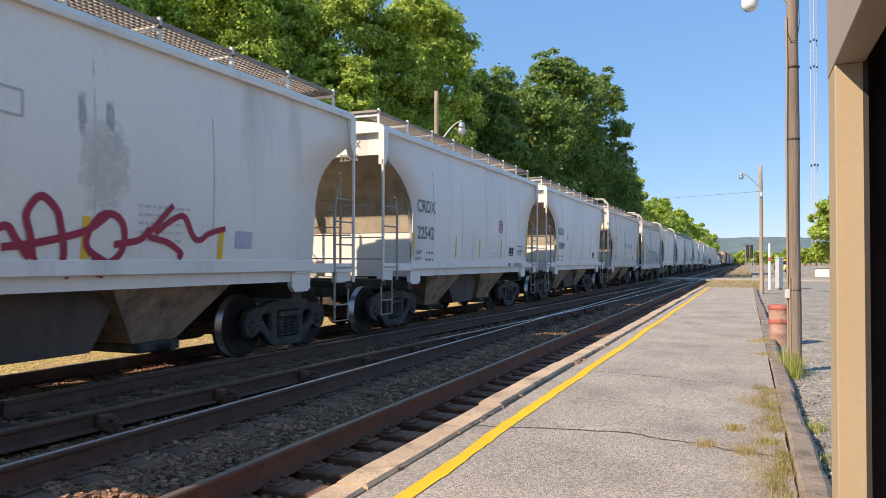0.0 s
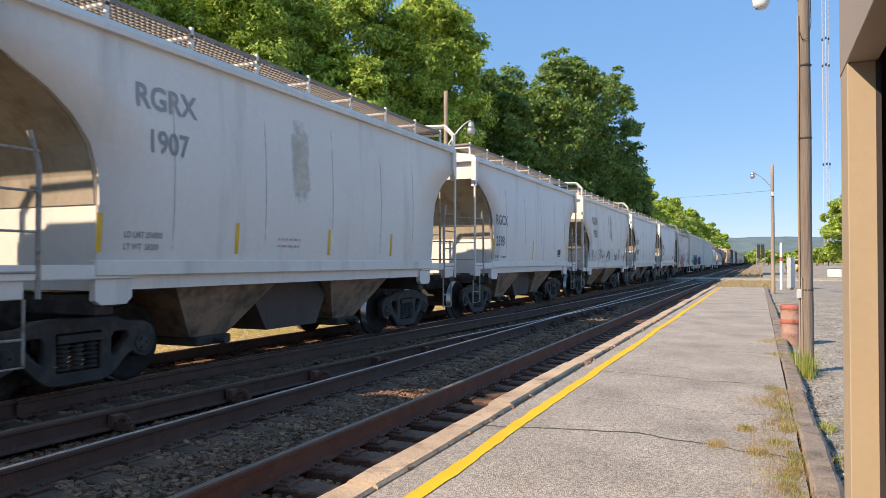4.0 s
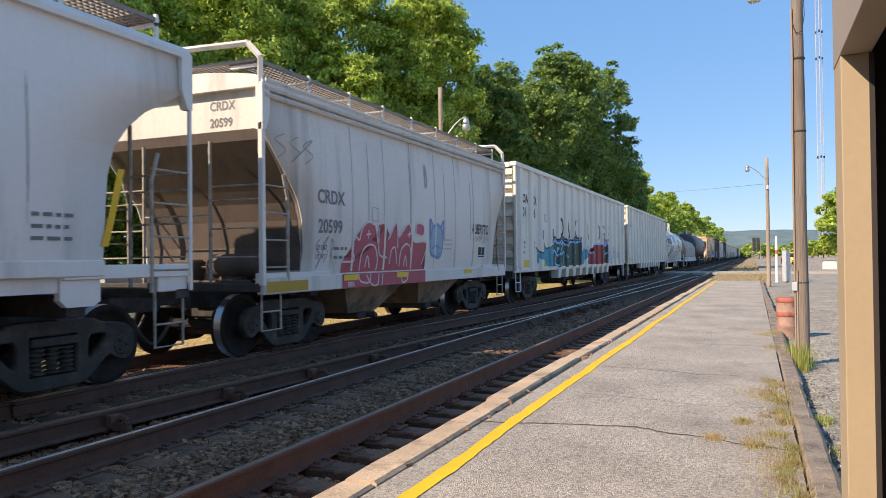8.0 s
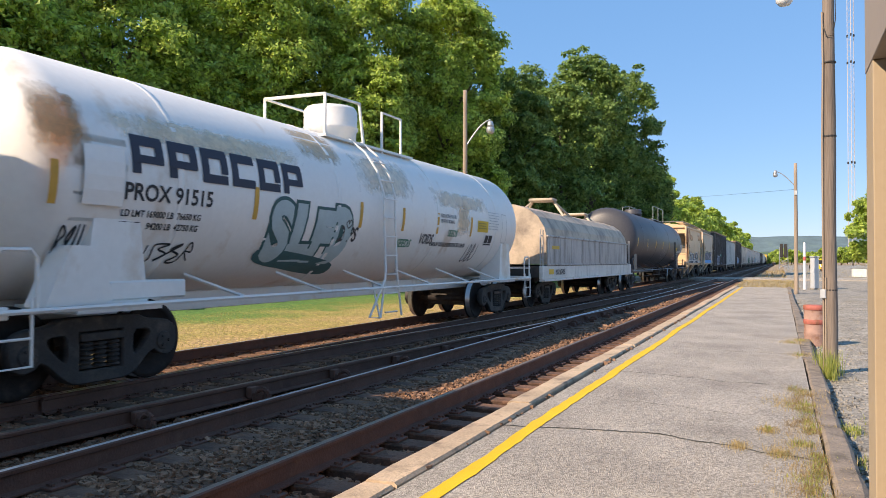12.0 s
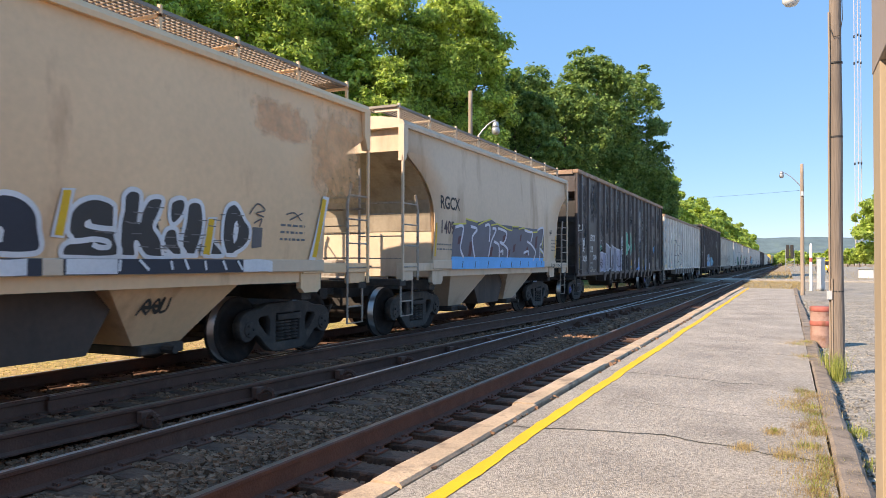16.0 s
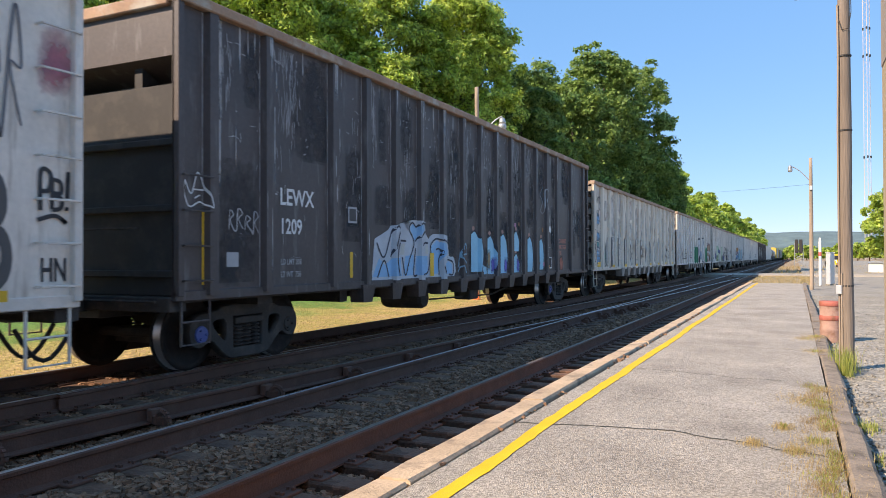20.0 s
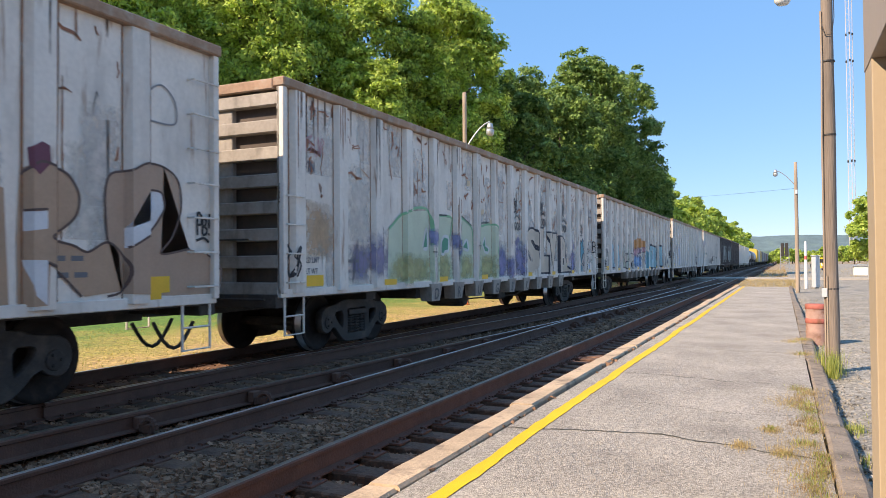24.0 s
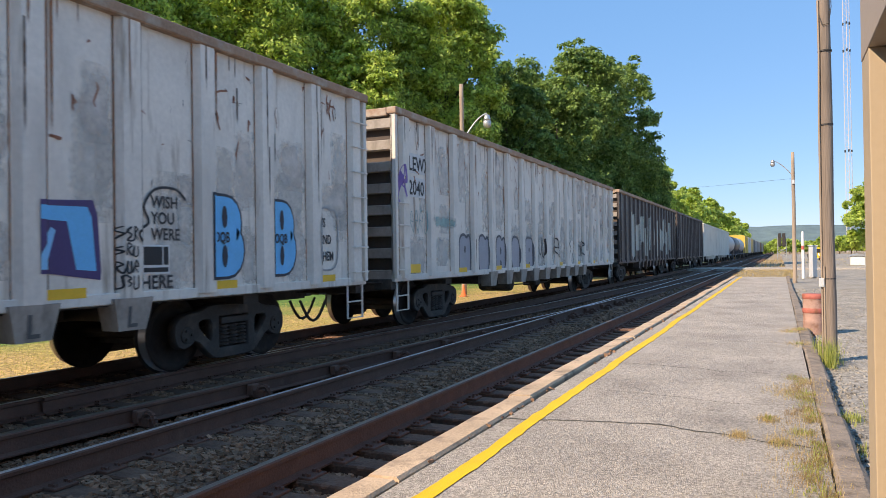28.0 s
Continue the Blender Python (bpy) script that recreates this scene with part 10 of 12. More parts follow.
car, surf, L = white_gondola(263.4, 281.8, 4.06, "gon_dirty", "grimy white gondola car with black scribbled tags", first=0.21, pitch=1.135)
worn_white(car, L, 4.06, 910, 16, 40, 14)
for t, y, z in (("LEWX", 0.55, 3.18), ("2015", 0.55, 2.78)):
    patch(car, y - 0.04, y + 0.82, z - 0.04, z + 0.28, (0.62, 0.62, 0.61), flat, "mark_panel", lift=0.004)
    lettering(car, t, y, z, 0.24, BLACK, flat, 0.85, "reporting_mark" if t == "LEWX" else "car_number")
load_marks(car, 0.72, 1.46, flat)
reflectors(car, L)
INKB = (0.03, 0.03, 0.033)
stroke(car, [[(0.08, 3.7), (0.24, 3.6), (0.10, 3.4), (0.26, 3.3), (0.08, 3.15), (0.24, 3.1), (0.15, 2.95)], [(0.05, 2.75), (0.30, 2.7)], [(0.05, 2.62), (0.30, 2.58)], [(0.18, 2.8), (0.16, 2.5)]], 0.035, INKB, surf, "spray_tag")
throwup(car, 0.03, 1.72, 0.26, INKB, surf, 11, 0.032)
throwup(car, 0.58, 1.70, 0.36, INKB, surf, 12, 0.05)
throwup(car, 1.68, 1.72, 0.32, INKB, surf, 13, 0.042)
words(car, ("IN",), 0.03, 1.16, 0.14, INKB, flat)
tag(car, 0.46, 0.92, 1.08, 1.42, INKB, surf, 251, 0.03, 3)
tag(car, 1.66, 2.2, 1.1, 1.28, INKB, surf, 252, 0.025, 5)
tag(car, 2.82, 3.32, 1.50, 1.85, INKB, surf, 253, 0.025, 3)
tag(car, 2.84, 3.26, 1.18, 1.42, (0.50, 0.05, 0.06), surf, 254, 0.03, 4)
THINLINE = (0.16, 0.16, 0.17)
stroke(car, [[(3.83, 2.10), (4.00, 2.47), (4.28, 2.64), (4.64, 2.71), (4.91, 2.61), (4.98, 2.44), (5.15, 2.44), (5.37, 2.25), (5.35, 2.10), (5.16, 1.97), (4.97, 2.07)], [(3.83, 2.10), (3.82, 1.45), (3.84, 1.26)], [(4.40, 2.21), (4.26, 2.09), (4.21, 1.72), (4.27, 1.41), (4.47, 1.43), (4.53, 1.57)], [(4.38, 1.75), (4.59, 1.78), (4.88, 1.83), (4.92, 1.75), (4.92, 1.46), (4.85, 1.35), (4.82, 1.12)], [(4.41, 1.73), (4.40, 1.51), (4.50, 1.60)], [(4.65, 2.04), (4.91, 2.12)], [(5.08, 2.63), (5.30, 2.66), (5.37, 2.55), (5.53, 2.48), (5.68, 2.57)], [(5.94, 2.47), (5.73, 2.44), (5.63, 2.37), (5.57, 2.21), (5.65, 1.97), (5.82, 1.66), (5.78, 1.47), (5.66, 1.28), (5.62, 1.10)], [(4.85, 1.46), (4.92, 1.29), (5.20, 1.08), (5.50, 1.38)], [(6.06, 2.65), (5.98, 2.51), (6.07, 2.19), (6.03, 1.99), (5.90, 1.92)], [(5.86, 1.79), (5.99, 1.67), (5.95, 1.35), (5.82, 1.16)], [(6.34, 2.55), (6.63, 2.24), (6.94, 1.84), (7.05, 1.56), (6.94, 1.34), (6.79, 1.13)], [(6.18, 2.20), (6.30, 1.61), (6.49, 1.65), (6.34, 1.95), (6.18, 2.20)]], 0.04, THINLINE, surf, "spray_outline")
haze(car, 4.1, 4.5, 1.3, 1.7, THINLINE, surf, "dark_fade")
haze(car, 4.6, 4.95, 2.5, 2.75, (0.3, 0.3, 0.31), surf, "dark_fade")
tag(car, 7.15, 7.85, 1.45, 1.88, INKB, surf, 255, 0.035, 4)
stroke(car, [[(7.26, 2.1), (7.5, 1.98)], [(7.3, 1.98), (7.46, 2.12)], [(7.38, 2.15), (7.36, 1.95)], [(7.85, 1.6), (7.8, 1.15)]], 0.03, INKB, surf, "spray_tag")
tag(car, 7.15, 7.65, 1.15, 1.4, (0.12, 0.12, 0.12), surf, 256, 0.035, 5)
throwup(car, 8.28, 1.55, 0.34, INKB, surf, 14, 0.055)
words(car, ("OQB",), 8.27, 1.13, 0.17, (0.10, 0.10, 0.10), flat, 1, 0.8)
for k, ch in enumerate("IDH"):
    lettering(car, ch, 9.16, 1.66 - 0.27 * k, 0.2, (0.10, 0.10, 0.10), lambda y, z: 1.574, 1.0, "spray_word")
words(car, ("HN",), 9.78, 1.4, 0.2, (0.10, 0.10, 0.10), flat, 1, 0.75)
tag(car, 9.45, 9.75, 1.25, 1.6, (0.08, 0.08, 0.08), surf, 257, 0.025, 2)
stroke(car, [[(10.58, 1.98), (10.72, 2.16), (10.95, 2.2), (11.2, 2.1)]], 0.035, INKB, surf)
words(car, ("  I", "WISH", "YOU", "WERE", "HERE"), 10.66, 1.98, 0.155, INKB, flat, 1.28, 0.8)
for y0, y1 in ((11.72, 12.3), (13.95, 14.4), (16.25, 16.62), (17.36, 17.74)):
    glyph(car, "B", y0, y1, 1.12, 2.2, None, (0.09, 0.09, 0.09), surf, 0.0, 0.015)
words(car, ("I", "OQB", "AC"), 11.8, 1.95, 0.16, INKB, flat, 1.8, 0.7)
words(car, ("WE", "BABY", "PIE"), 15.14, 1.95, 0.15, (0.10, 0.10, 0.10), flat, 1.5, 0.7)
words(car, ("", "UDL", "III"), 14.0, 1.95, 0.14, (0.12, 0.12, 0.12), flat, 2.0, 0.7)
tag(car, 17.45, 17.85, 2.5, 3.75, (0.16, 0.16, 0.17), surf, 258, 0.03, 2)
throwup(car, 18.0, 1.85, 0.36, INKB, surf, 15, 0.04)
words(car, ("HN",), 18.0, 1.2, 0.22, INKB, flat, 1, 0.6)
haze(car, 17.95, 18.4, 2.9, 3.6, (0.42, 0.14, 0.18), surf, "faded_spray")
feet(car, "DRUGSKILL")

car, bare, L = black_gondola(283.0, 300.7, "1209", "rusty black gondola car with blue and white bubble letters")
worn_black(car, L, 920)
# the painting is laid out from a line 0.4 m before the car's end, and set back by that
SET_BACK = 0.4
plain = {ob.name for ob in car.children}
RIBS[car.name] = [r + SET_BACK for r in RIBS[car.name]]
surf = lambda y, z: bare(y - SET_BACK, z)
stroke(car, [[(0.55, 2.3), (0.65, 2.15), (0.75, 2.4), (0.88, 2.15), (0.92, 2.0), (0.78, 2.06), (0.62, 2.0), (0.54, 2.15), (0.55, 2.3)], [(0.66, 2.2), (0.84, 2.2)], [(0.7, 2.1), (0.78, 2.14)]], 0.018, WHITE, surf, "spray_tag")
tag(car, 1.23, 1.83, 1.72, 2.02, (0.40, 0.40, 0.40), surf, 271, 0.02, 4)
patch(car, 1.23, 1.44, 1.3, 1.48, (0.40, 0.40, 0.40), flat, "data_plate")
BABY, VIOLET, ORANGE = (0.30, 0.60, 0.74), (0.16, 0.13, 0.50), (0.50, 0.22, 0.07)
rgd = random.Random(33)
for k in range(9):
    y, z, s = rgd.uniform(8.4, 13.9), rgd.choice((rgd.uniform(1.0, 1.3), rgd.uniform(1.7, 2.3))), rgd.uniform(0.05, 0.13)
    bubble(car, y, y + s, z, z + s, rgd.choice((ORANGE, (0.60, 0.25, 0.38), (0.34, 0.16, 0.06))), None, lambda y, z: surf(y, z) + 0.008, k, name="paint_fleck")
bubble(car, 14.05, 14.26, 2.1, 2.28, WHITE, None, surf, 8, name="spray_dot")
patch(car, 13.86, 14.3, 1.1, 1.42, WHITE, flat, "plate_frame")
patch(car, 13.89, 14.27, 1.13, 1.39, BLACK, flat, "data_plate", lift=0.008)
CORAL = (0.55, 0.19, 0.13)
words(car, ("I", "ICHABOD", "YME OGB", "SYB"), 14.95, 2.0, 0.13, CORAL, flat, 1.35, 0.95)
haze(car, 14.98, 15.45, 0.98, 1.5, CORAL, flat, "faded_spray")
tag(car, 13.2, 13.9, 2.6, 3.3, (0.45, 0.47, 0.48), surf, 300, 0.02, 2)

for ob in car.children:
    if ob.name not in plain:
        ob.location.y -= SET_BACK
RIBS[car.name] = [r - SET_BACK for r in RIBS[car.name]]
CHALK, AZURE = (0.50, 0.53, 0.56), (0.24, 0.47, 0.68)
poly(car, curve_path(((4.12, 1.06), (4.38, 1.5), (4.28, 1.72), (4.55, 1.70), (4.8, 1.95), (5.06, 1.93), (5.1, 1.72), (5.35, 1.75), (5.4, 2.0), (5.55, 2.08), (5.95, 2.06), (6.04, 1.86), (5.9, 1.69), (6.15, 1.72), (6.4, 1.85), (6.85, 1.84), (7.08, 1.66), (7.12, 1.44), (7.36, 1.40), (7.36, 1.03), (6.3, 1.0), (4.14, 1.04)), 3), CHALK, bare, "spray_letters", 0.006)
for shape_of in (((4.2, 1.09), (4.42, 1.40), (4.62, 1.28), (4.85, 1.40), (5.12, 1.42), (5.2, 1.09)), ((5.24, 1.09), (5.32, 1.44), (5.62, 1.46), (5.64, 1.09)), ((5.68, 1.09), (5.72, 1.44), (6.18, 1.44), (6.2, 1.09)), ((5.5, 1.93), (5.6, 2.02), (5.72, 1.97), (5.86, 2.02), (5.92, 1.92), (5.68, 1.72)), ((6.36, 1.1), (6.34, 1.62), (6.56, 1.74), (6.84, 1.68), (6.92, 1.5), (6.72, 1.4), (6.62, 1.1)), ((6.84, 1.09), (6.82, 1.3), (7.1, 1.34), (7.26, 1.28), (7.26, 1.09))):
    poly(car, shape_of, AZURE, bare, "letter_fill", 0.0085)
poly(car, ((4.98, 1.46), (5.02, 1.64), (5.3, 1.66), (5.28, 1.46)), (0.52, 0.52, 0.47), bare, "letter_fill", 0.0085)
poly(car, ((5.95, 1.48), (5.98, 1.64), (6.2, 1.66), (6.2, 1.48)), (0.52, 0.52, 0.47), bare, "letter_fill", 0.0085)
stroke(car, [[(4.34, 1.66), (4.58, 1.42), (4.86, 1.90), (5.0, 1.88), (4.8, 1.42)], [(4.36, 1.08), (4.58, 1.36), (4.74, 1.08)], [(4.98, 1.1), (4.92, 1.4), (5.02, 1.68), (5.34, 1.70)], [(5.2, 1.42), (5.32, 1.10), (5.46, 1.36), (5.64, 1.68), (5.46, 1.92), (5.58, 2.04), (5.72, 1.97), (5.88, 2.04), (5.95, 1.92), (5.68, 1.70)], [(5.70, 1.58), (5.62, 1.12), (5.76, 1.09)], [(5.86, 1.62), (5.92, 1.68), (6.2, 1.68)], [(5.88, 1.1), (6.18, 1.14), (6.3, 1.5)], [(6.32, 1.5), (6.32, 1.66), (6.56, 1.77), (6.88, 1.70), (6.98, 1.5), (6.88, 1.38), (7.12, 1.36), (7.3, 1.3), (7.3, 1.08), (7.1, 1.08)], [(6.66, 1.08), (6.64, 1.36), (6.74, 1.5), (6.66, 1.58), (6.52, 1.56)], [(6.84, 1.10), (6.76, 1.25)]], 0.034, (0.035, 0.04, 0.06), bare, "inner_line", 0.012)
patch(car, 6.27, 6.43, 1.06, 1.50, None, bare, "reflector_strip", lift=0.018)
stroke(car, [[(7.55, 1.2), (7.75, 1.7), (7.85, 1.3), (7.65, 1.45), (7.95, 1.5)], [(7.55, 1.12), (7.7, 1.24), (7.8, 1.1), (7.92, 1.22)]], 0.03, (0.20, 0.40, 0.52), bare, "spray_tag", 0.008)
for y, w, z0, z1 in ((8.22, 0.50, 1.10, 1.98), (9.14, 0.44, 1.02, 1.90), (9.94, 0.46, 1.03, 1.96), (10.86, 0.36, 1.56, 2.06), (10.84, 0.40, 1.02, 1.50), (11.84, 0.44, 1.04, 1.94), (12.82, 0.36, 1.08, 1.92)):
    lens = ((y, z0), (y, z1 - 0.06), (y + 0.4 * w, z1), (y + 0.8 * w, z1 - 0.16), (y + w, z0 + 0.45 * (z1 - z0)), (y + 0.85 * w, z0))
    poly(car, lens, BABY, bare, "spray_letter", 0.007)
    stroke(car, [lens[1:]], 0.035, NIGHT, bare, "letter_outline", 0.011)
    if z0 < 1.06 and y < 11:
        haze(car, y + 0.4 * w, y + w, z0, z0 + 0.42, VIOLET, bare, "violet_fade", 0.0095)
    bubble(car, y + 0.05, y + 0.2, z1, z1 + 0.10, (0.46, 0.24, 0.19), None, bare, int(y * 10), name="spray_dot")
haze(car, 9.10, 9.32, 1.08, 1.62, (0.46, 0.27, 0.11), bare, "orange_haze", 0.0096)
poly(car, ((8.66, 1.24), (9.06, 1.20), (9.1, 1.06), (8.96, 0.98), (8.7, 1.1)), BABY, bare, "spray_letter", 0.0072)

car, surf, L = white_gondola(301.5, 319.6, 4.02, "gon_cream", "grimy white gondola car with angular dark and white letters", inset=2.6, first=0.19, pitch=1.11)
worn_white(car, L, 4.02, 930, 50, 40, 36)
lettering(car, "FWTX", 0.42, 3.30, 0.24, BLACK, flat, 0.8, "reporting_mark")
lettering(car, "620", 0.55, 2.84, 0.22, BLACK, flat, 0.8, "car_number")
lettering(car, "32", 1.55, 2.84, 0.22, BLACK, flat, 0.8, "car_number")
reflectors(car, L)
for z0, z1 in ((2.5, 3.0), (1.95, 2.3), (1.1, 1.75)):
    haze(car, 0.25, 1.1, z0, z1, (0.16, 0.42, 0.68), flat, "blue_haze")
haze(car, 0.35, 1.0, 1.7, 2.0, (0.10, 0.40, 0.36), flat, "teal_haze")
for z in (2.68, 1.98, 1.74):
    stroke(car, [[(0.3, z + 0.06), (0.5, z - 0.03), (0.7, z + 0.03), (0.95, z - 0.02), (1.1, z + 0.1)]], 0.04, (0.06, 0.07, 0.09), surf)
words(car, ("HBCE", "BBBO"), 0.36, 2.42, 0.12, (0.08, 0.09, 0.12), flat, 1.25, 1.0)
words(car, ("CREOLE",), 0.32, 2.05, 0.11, (0.08, 0.09, 0.12), flat, 1.25, 0.9)
tag(car, 0.02, 0.22, 1.2, 2.0, (0.08, 0.08, 0.08), surf, 311, 0.05, 1)
tag(car, 0.45, 0.95, 3.55, 3.8, (0.35, 0.35, 0.36), surf, 312, 0.018, 4)
load_marks(car, 0.55, 1.42, flat)
haze(car, 1.42, 2.05, 1.05, 2.0, (0.08, 0.09, 0.09), flat, "dark_fade")
stroke(car, [[(1.5, 1.9), (1.7, 1.6), (1.95, 1.75), (1.75, 1.4), (1.98, 1.15), (1.55, 1.1), (1.5, 1.4)], [(1.55, 1.5), (1.85, 1.25)]], 0.06, (0.10, 0.11, 0.11), surf)
haze(car, 1.5, 1.9, 1.3, 1.6, (0.08, 0.36, 0.30), surf, "teal_haze", 0.014)
for k, ch in enumerate("HENCEFORTH"):
    y0 = 2.50 + 1.115 * k
    glyph(car, ch, y0 - 0.10, y0 + 0.50, 1.06, 2.14, (0.06, 0.055, 0.055), (0.07, 0.065, 0.06), surf, 0.03, 0.01, name="letter_shadow")
    glyph(car, ch, y0, y0 + 0.62, 1.05, 2.16, (0.54, 0.51, 0.47), (0.14, 0.13, 0.12), lambda y, z: surf(y, z) + 0.006, 0.035, 0.012)
words(car, ("SAPPY",), 2.62, 1.52, 0.13, (0.12, 0.34, 0.38), lambda y, z: 1.505, 1, 0.9)
for y, z in ((5.33, 2.3), (9.05, 2.9), (4.3, 2.35)):
    poly(car, ((y, z), (y + 0.1, z + 0.06), (y + 0.13, z + 0.2), (y + 0.06, z + 0.34), (y + 0.05, z + 0.15)), (0.62, 0.42, 0.20), flat, "torn_label")
haze(car, 8.4, 9.0, 1.3, 2.0, (0.40, 0.25, 0.17), surf, "rust_patch")
tag(car, 15.4, 16.3, 1.3, 1.9, INKB, surf, 320, 0.04, 4)
throwup(car, 17.2, 1.7, 0.3, INKB, surf, 17, 0.04)

car, surf, L = white_gondola(320.7, 339.25, 4.05, "gon_rust", "rust-streaked white gondola car with huge grey letters and green panels", first=0.64, pitch=1.115)
worn_white(car, L, 4.05, 940, 75, 60, 60)
reflectors(car, L)
PINE = (0.03, 0.21, 0.11)
for y0, y1, words_at, lines in ((7.75, 9.66, 7.95, ("WISH", "YOU", "WERE", "HERE")), (13.97, 15.28, 14.12, ("US", "AND", "", "THEM"))):
    poly(car, ((y0, 1.0), (y0 - 0.03, 1.9), (y0 + 0.2, 2.1), (y0 + 0.5, 2.06), (y0 + 0.8, 2.15), (y1 - 0.25, 2.1), (y1, 1.95), (y1 - 0.05, 1.75), (y1 + 0.02, 1.5), (y1 - 0.06, 1.25), (y1, 1.0)), PINE, surf, "green_panel")
    stroke(car, [[(y0 - 0.02, 1.9), (y0 + 0.2, 2.12), (y0 + 0.5, 2.08), (y0 + 0.8, 2.17), (y1 - 0.25, 2.12), (y1 + 0.01, 1.95), (y1 - 0.03, 1.75), (y1 + 0.04, 1.5)]], 0.05, (0.50, 0.58, 0.54), surf, "pale_edge")
    words(car, lines, words_at, 1.84, 0.19, (0.50, 0.62, 0.55), lambda y, z: 1.504, 1.28, 0.9)
DUST = (0.60, 0.58, 0.565)
for y0, y1, z1, wide in ((9.70, 11.46, 2.64, 0.10), (11.95, 13.66, 2.74, 0.085)):
    poly(car, ((y0, 1.06), (y0, z1), (y1 - 0.6, z1 - 0.02), (y1 - 0.12, z1 - 0.2), (y1, z1 - 0.5), (y1 - 0.14, z1 - 0.72), (y1, 1.5), (y1 - 0.18, 1.06)), DUST, surf, "spray_letter", 0.006)
    stroke(car, [[(y0 + 0.02, z1), (y1 - 0.9, z1 + 0.04), (y1 - 0.45, z1 - 0.03), (y1 - 0.12, z1 - 0.2), (y1, z1 - 0.5), (y1 - 0.14, z1 - 0.72), (y1, 1.5), (y1 - 0.05, 1.25), (y1 - 0.18, 1.06)]], wide, NIGHT, surf, "outline")
    stroke(car, [[(y0, 1.06), (y1 - 0.2, 1.05)]], 0.08, (0.09, 0.09, 0.10), surf, "outline")
bubble(car, 10.66, 10.84, 2.12, 2.46, NIGHT, None, lambda y, z: surf(y, z) + 0.005, 5, name="letter_hole")
bubble(car, 12.88, 13.06, 2.26, 2.56, NIGHT, None, lambda y, z: surf(y, z) + 0.005, 6, name="letter_hole")
bubble(car, 12.84, 13.02, 1.2, 1.66, NIGHT, None, lambda y, z: surf(y, z) + 0.005, 7, name="letter_hole")
poly(car, ((10.45, 1.0), (10.55, 1.52), (10.72, 1.2), (10.72, 1.02)), NIGHT, surf, "letter_hole", 0.011)
words(car, ("DEMO", "TPA"), 9.76, 1.44, 0.17, INKB, lambda y, z: 1.504, 1.45, 0.95)
words(car, ("OQB",), 10.86, 1.3, 0.2, (0.05, 0.03, 0.03), lambda y, z: 1.504, 1, 0.95)
haze(car, 10.0, 10.6, 1.5, 2.4, (0.28, 0.26, 0.27), surf, "dark_fade", 0.011)
haze(car, 10.75, 11.0, 1.4, 2.4, (0.22, 0.12, 0.10), surf, "rust_patch", 0.011)
haze(car, 11.5, 11.9, 1.2, 1.9, (0.36, 0.48, 0.60), surf, "blue_haze")
MOCHA = (0.42, 0.275, 0.18)
poly(car, ((15.0, 1.06), (15.1, 1.9), (15.45, 2.2), (15.9, 2.1), (15.95, 1.06)), MOCHA, surf, "spray_letter", 0.006)
poly(car, [(16.05, 2.28), (16.19, 2.37), (16.36, 2.34), (16.54, 2.28), (16.66, 2.10), (16.63, 1.90), (16.48, 1.76), (16.33, 1.67), (16.60, 1.60), (16.76, 1.55), (16.99, 1.64), (17.17, 1.52), (17.24, 1.35), (17.17, 1.14), (16.73, 1.10), (16.60, 1.19), (16.45, 1.36), (16.30, 1.44), (16.28, 1.04), (16.03, 1.03), (16.02, 1.67)], MOCHA, surf, "spray_letter", 0.006)
poly(car, [(16.99, 1.69), (16.96, 2.09), (17.02, 2.33), (17.24, 2.41), (17.46, 2.50), (17.74, 2.50), (17.95, 2.36), (17.99, 2.04), (17.86, 1.72), (17.70, 1.53), (18.12, 1.59), (18.40, 1.53), (18.64, 1.33), (18.59, 1.05), (18.16, 1.04), (17.35, 1.10), (17.17, 1.11), (17.24, 1.35), (17.17, 1.49)], (0.40, 0.27, 0.19), surf, "spray_letter", 0.0066)
for hole in ([(17.20, 1.58), (17.54, 1.77), (17.74, 2.03), (17.70, 2.21), (17.50, 2.23), (17.50, 1.89), (17.20, 1.79)], [(16.08, 1.92), (16.27, 1.93), (16.27, 1.75), (16.08, 1.72)], [(16.07, 1.46), (16.27, 1.46), (16.27, 1.04), (16.16, 1.13)]):
    poly(car, hole, (0.60, 0.61, 0.62), surf, "letter_hole_pale", 0.0095)
stroke(car, [[(16.05, 2.23), (16.19, 2.36), (16.36, 2.34), (16.54, 2.28), (16.66, 2.10), (16.63, 1.90), (16.48, 1.76), (16.33, 1.67), (16.60, 1.60), (16.76, 1.54), (16.99, 1.64), (17.17, 1.52), (17.24, 1.35), (17.17, 1.14), (16.99, 1.09)], [(16.27, 1.44), (16.39, 1.38), (16.54, 1.25), (16.69, 1.10)], [(16.99, 1.66), (16.96, 2.09), (17.02, 2.33), (17.24, 2.40), (17.46, 2.50), (17.74, 2.49), (17.95, 2.35), (17.99, 2.04), (17.86, 1.72), (17.70, 1.53), (18.12, 1.59)], [(17.22, 1.59), (17.54, 1.77), (17.74, 2.03), (17.70, 2.20), (17.52, 2.22)], [(18.40, 1.53), (18.64, 1.36), (18.59, 1.05)], [(16.27, 1.93), (16.08, 1.91)]], 0.025, (0.10, 0.06, 0.05), surf, "outline")
poly(car, [(16.10, 2.48), (16.21, 2.55), (16.29, 2.52), (16.30, 2.36), (16.19, 2.24), (16.11, 2.31)], (0.15, 0.045, 0.07), surf, "spray_dot", 0.010)
patch(car, 17.5, 17.82, 1.1, 1.28, None, flat, "reflector_strip", lift=0.012)
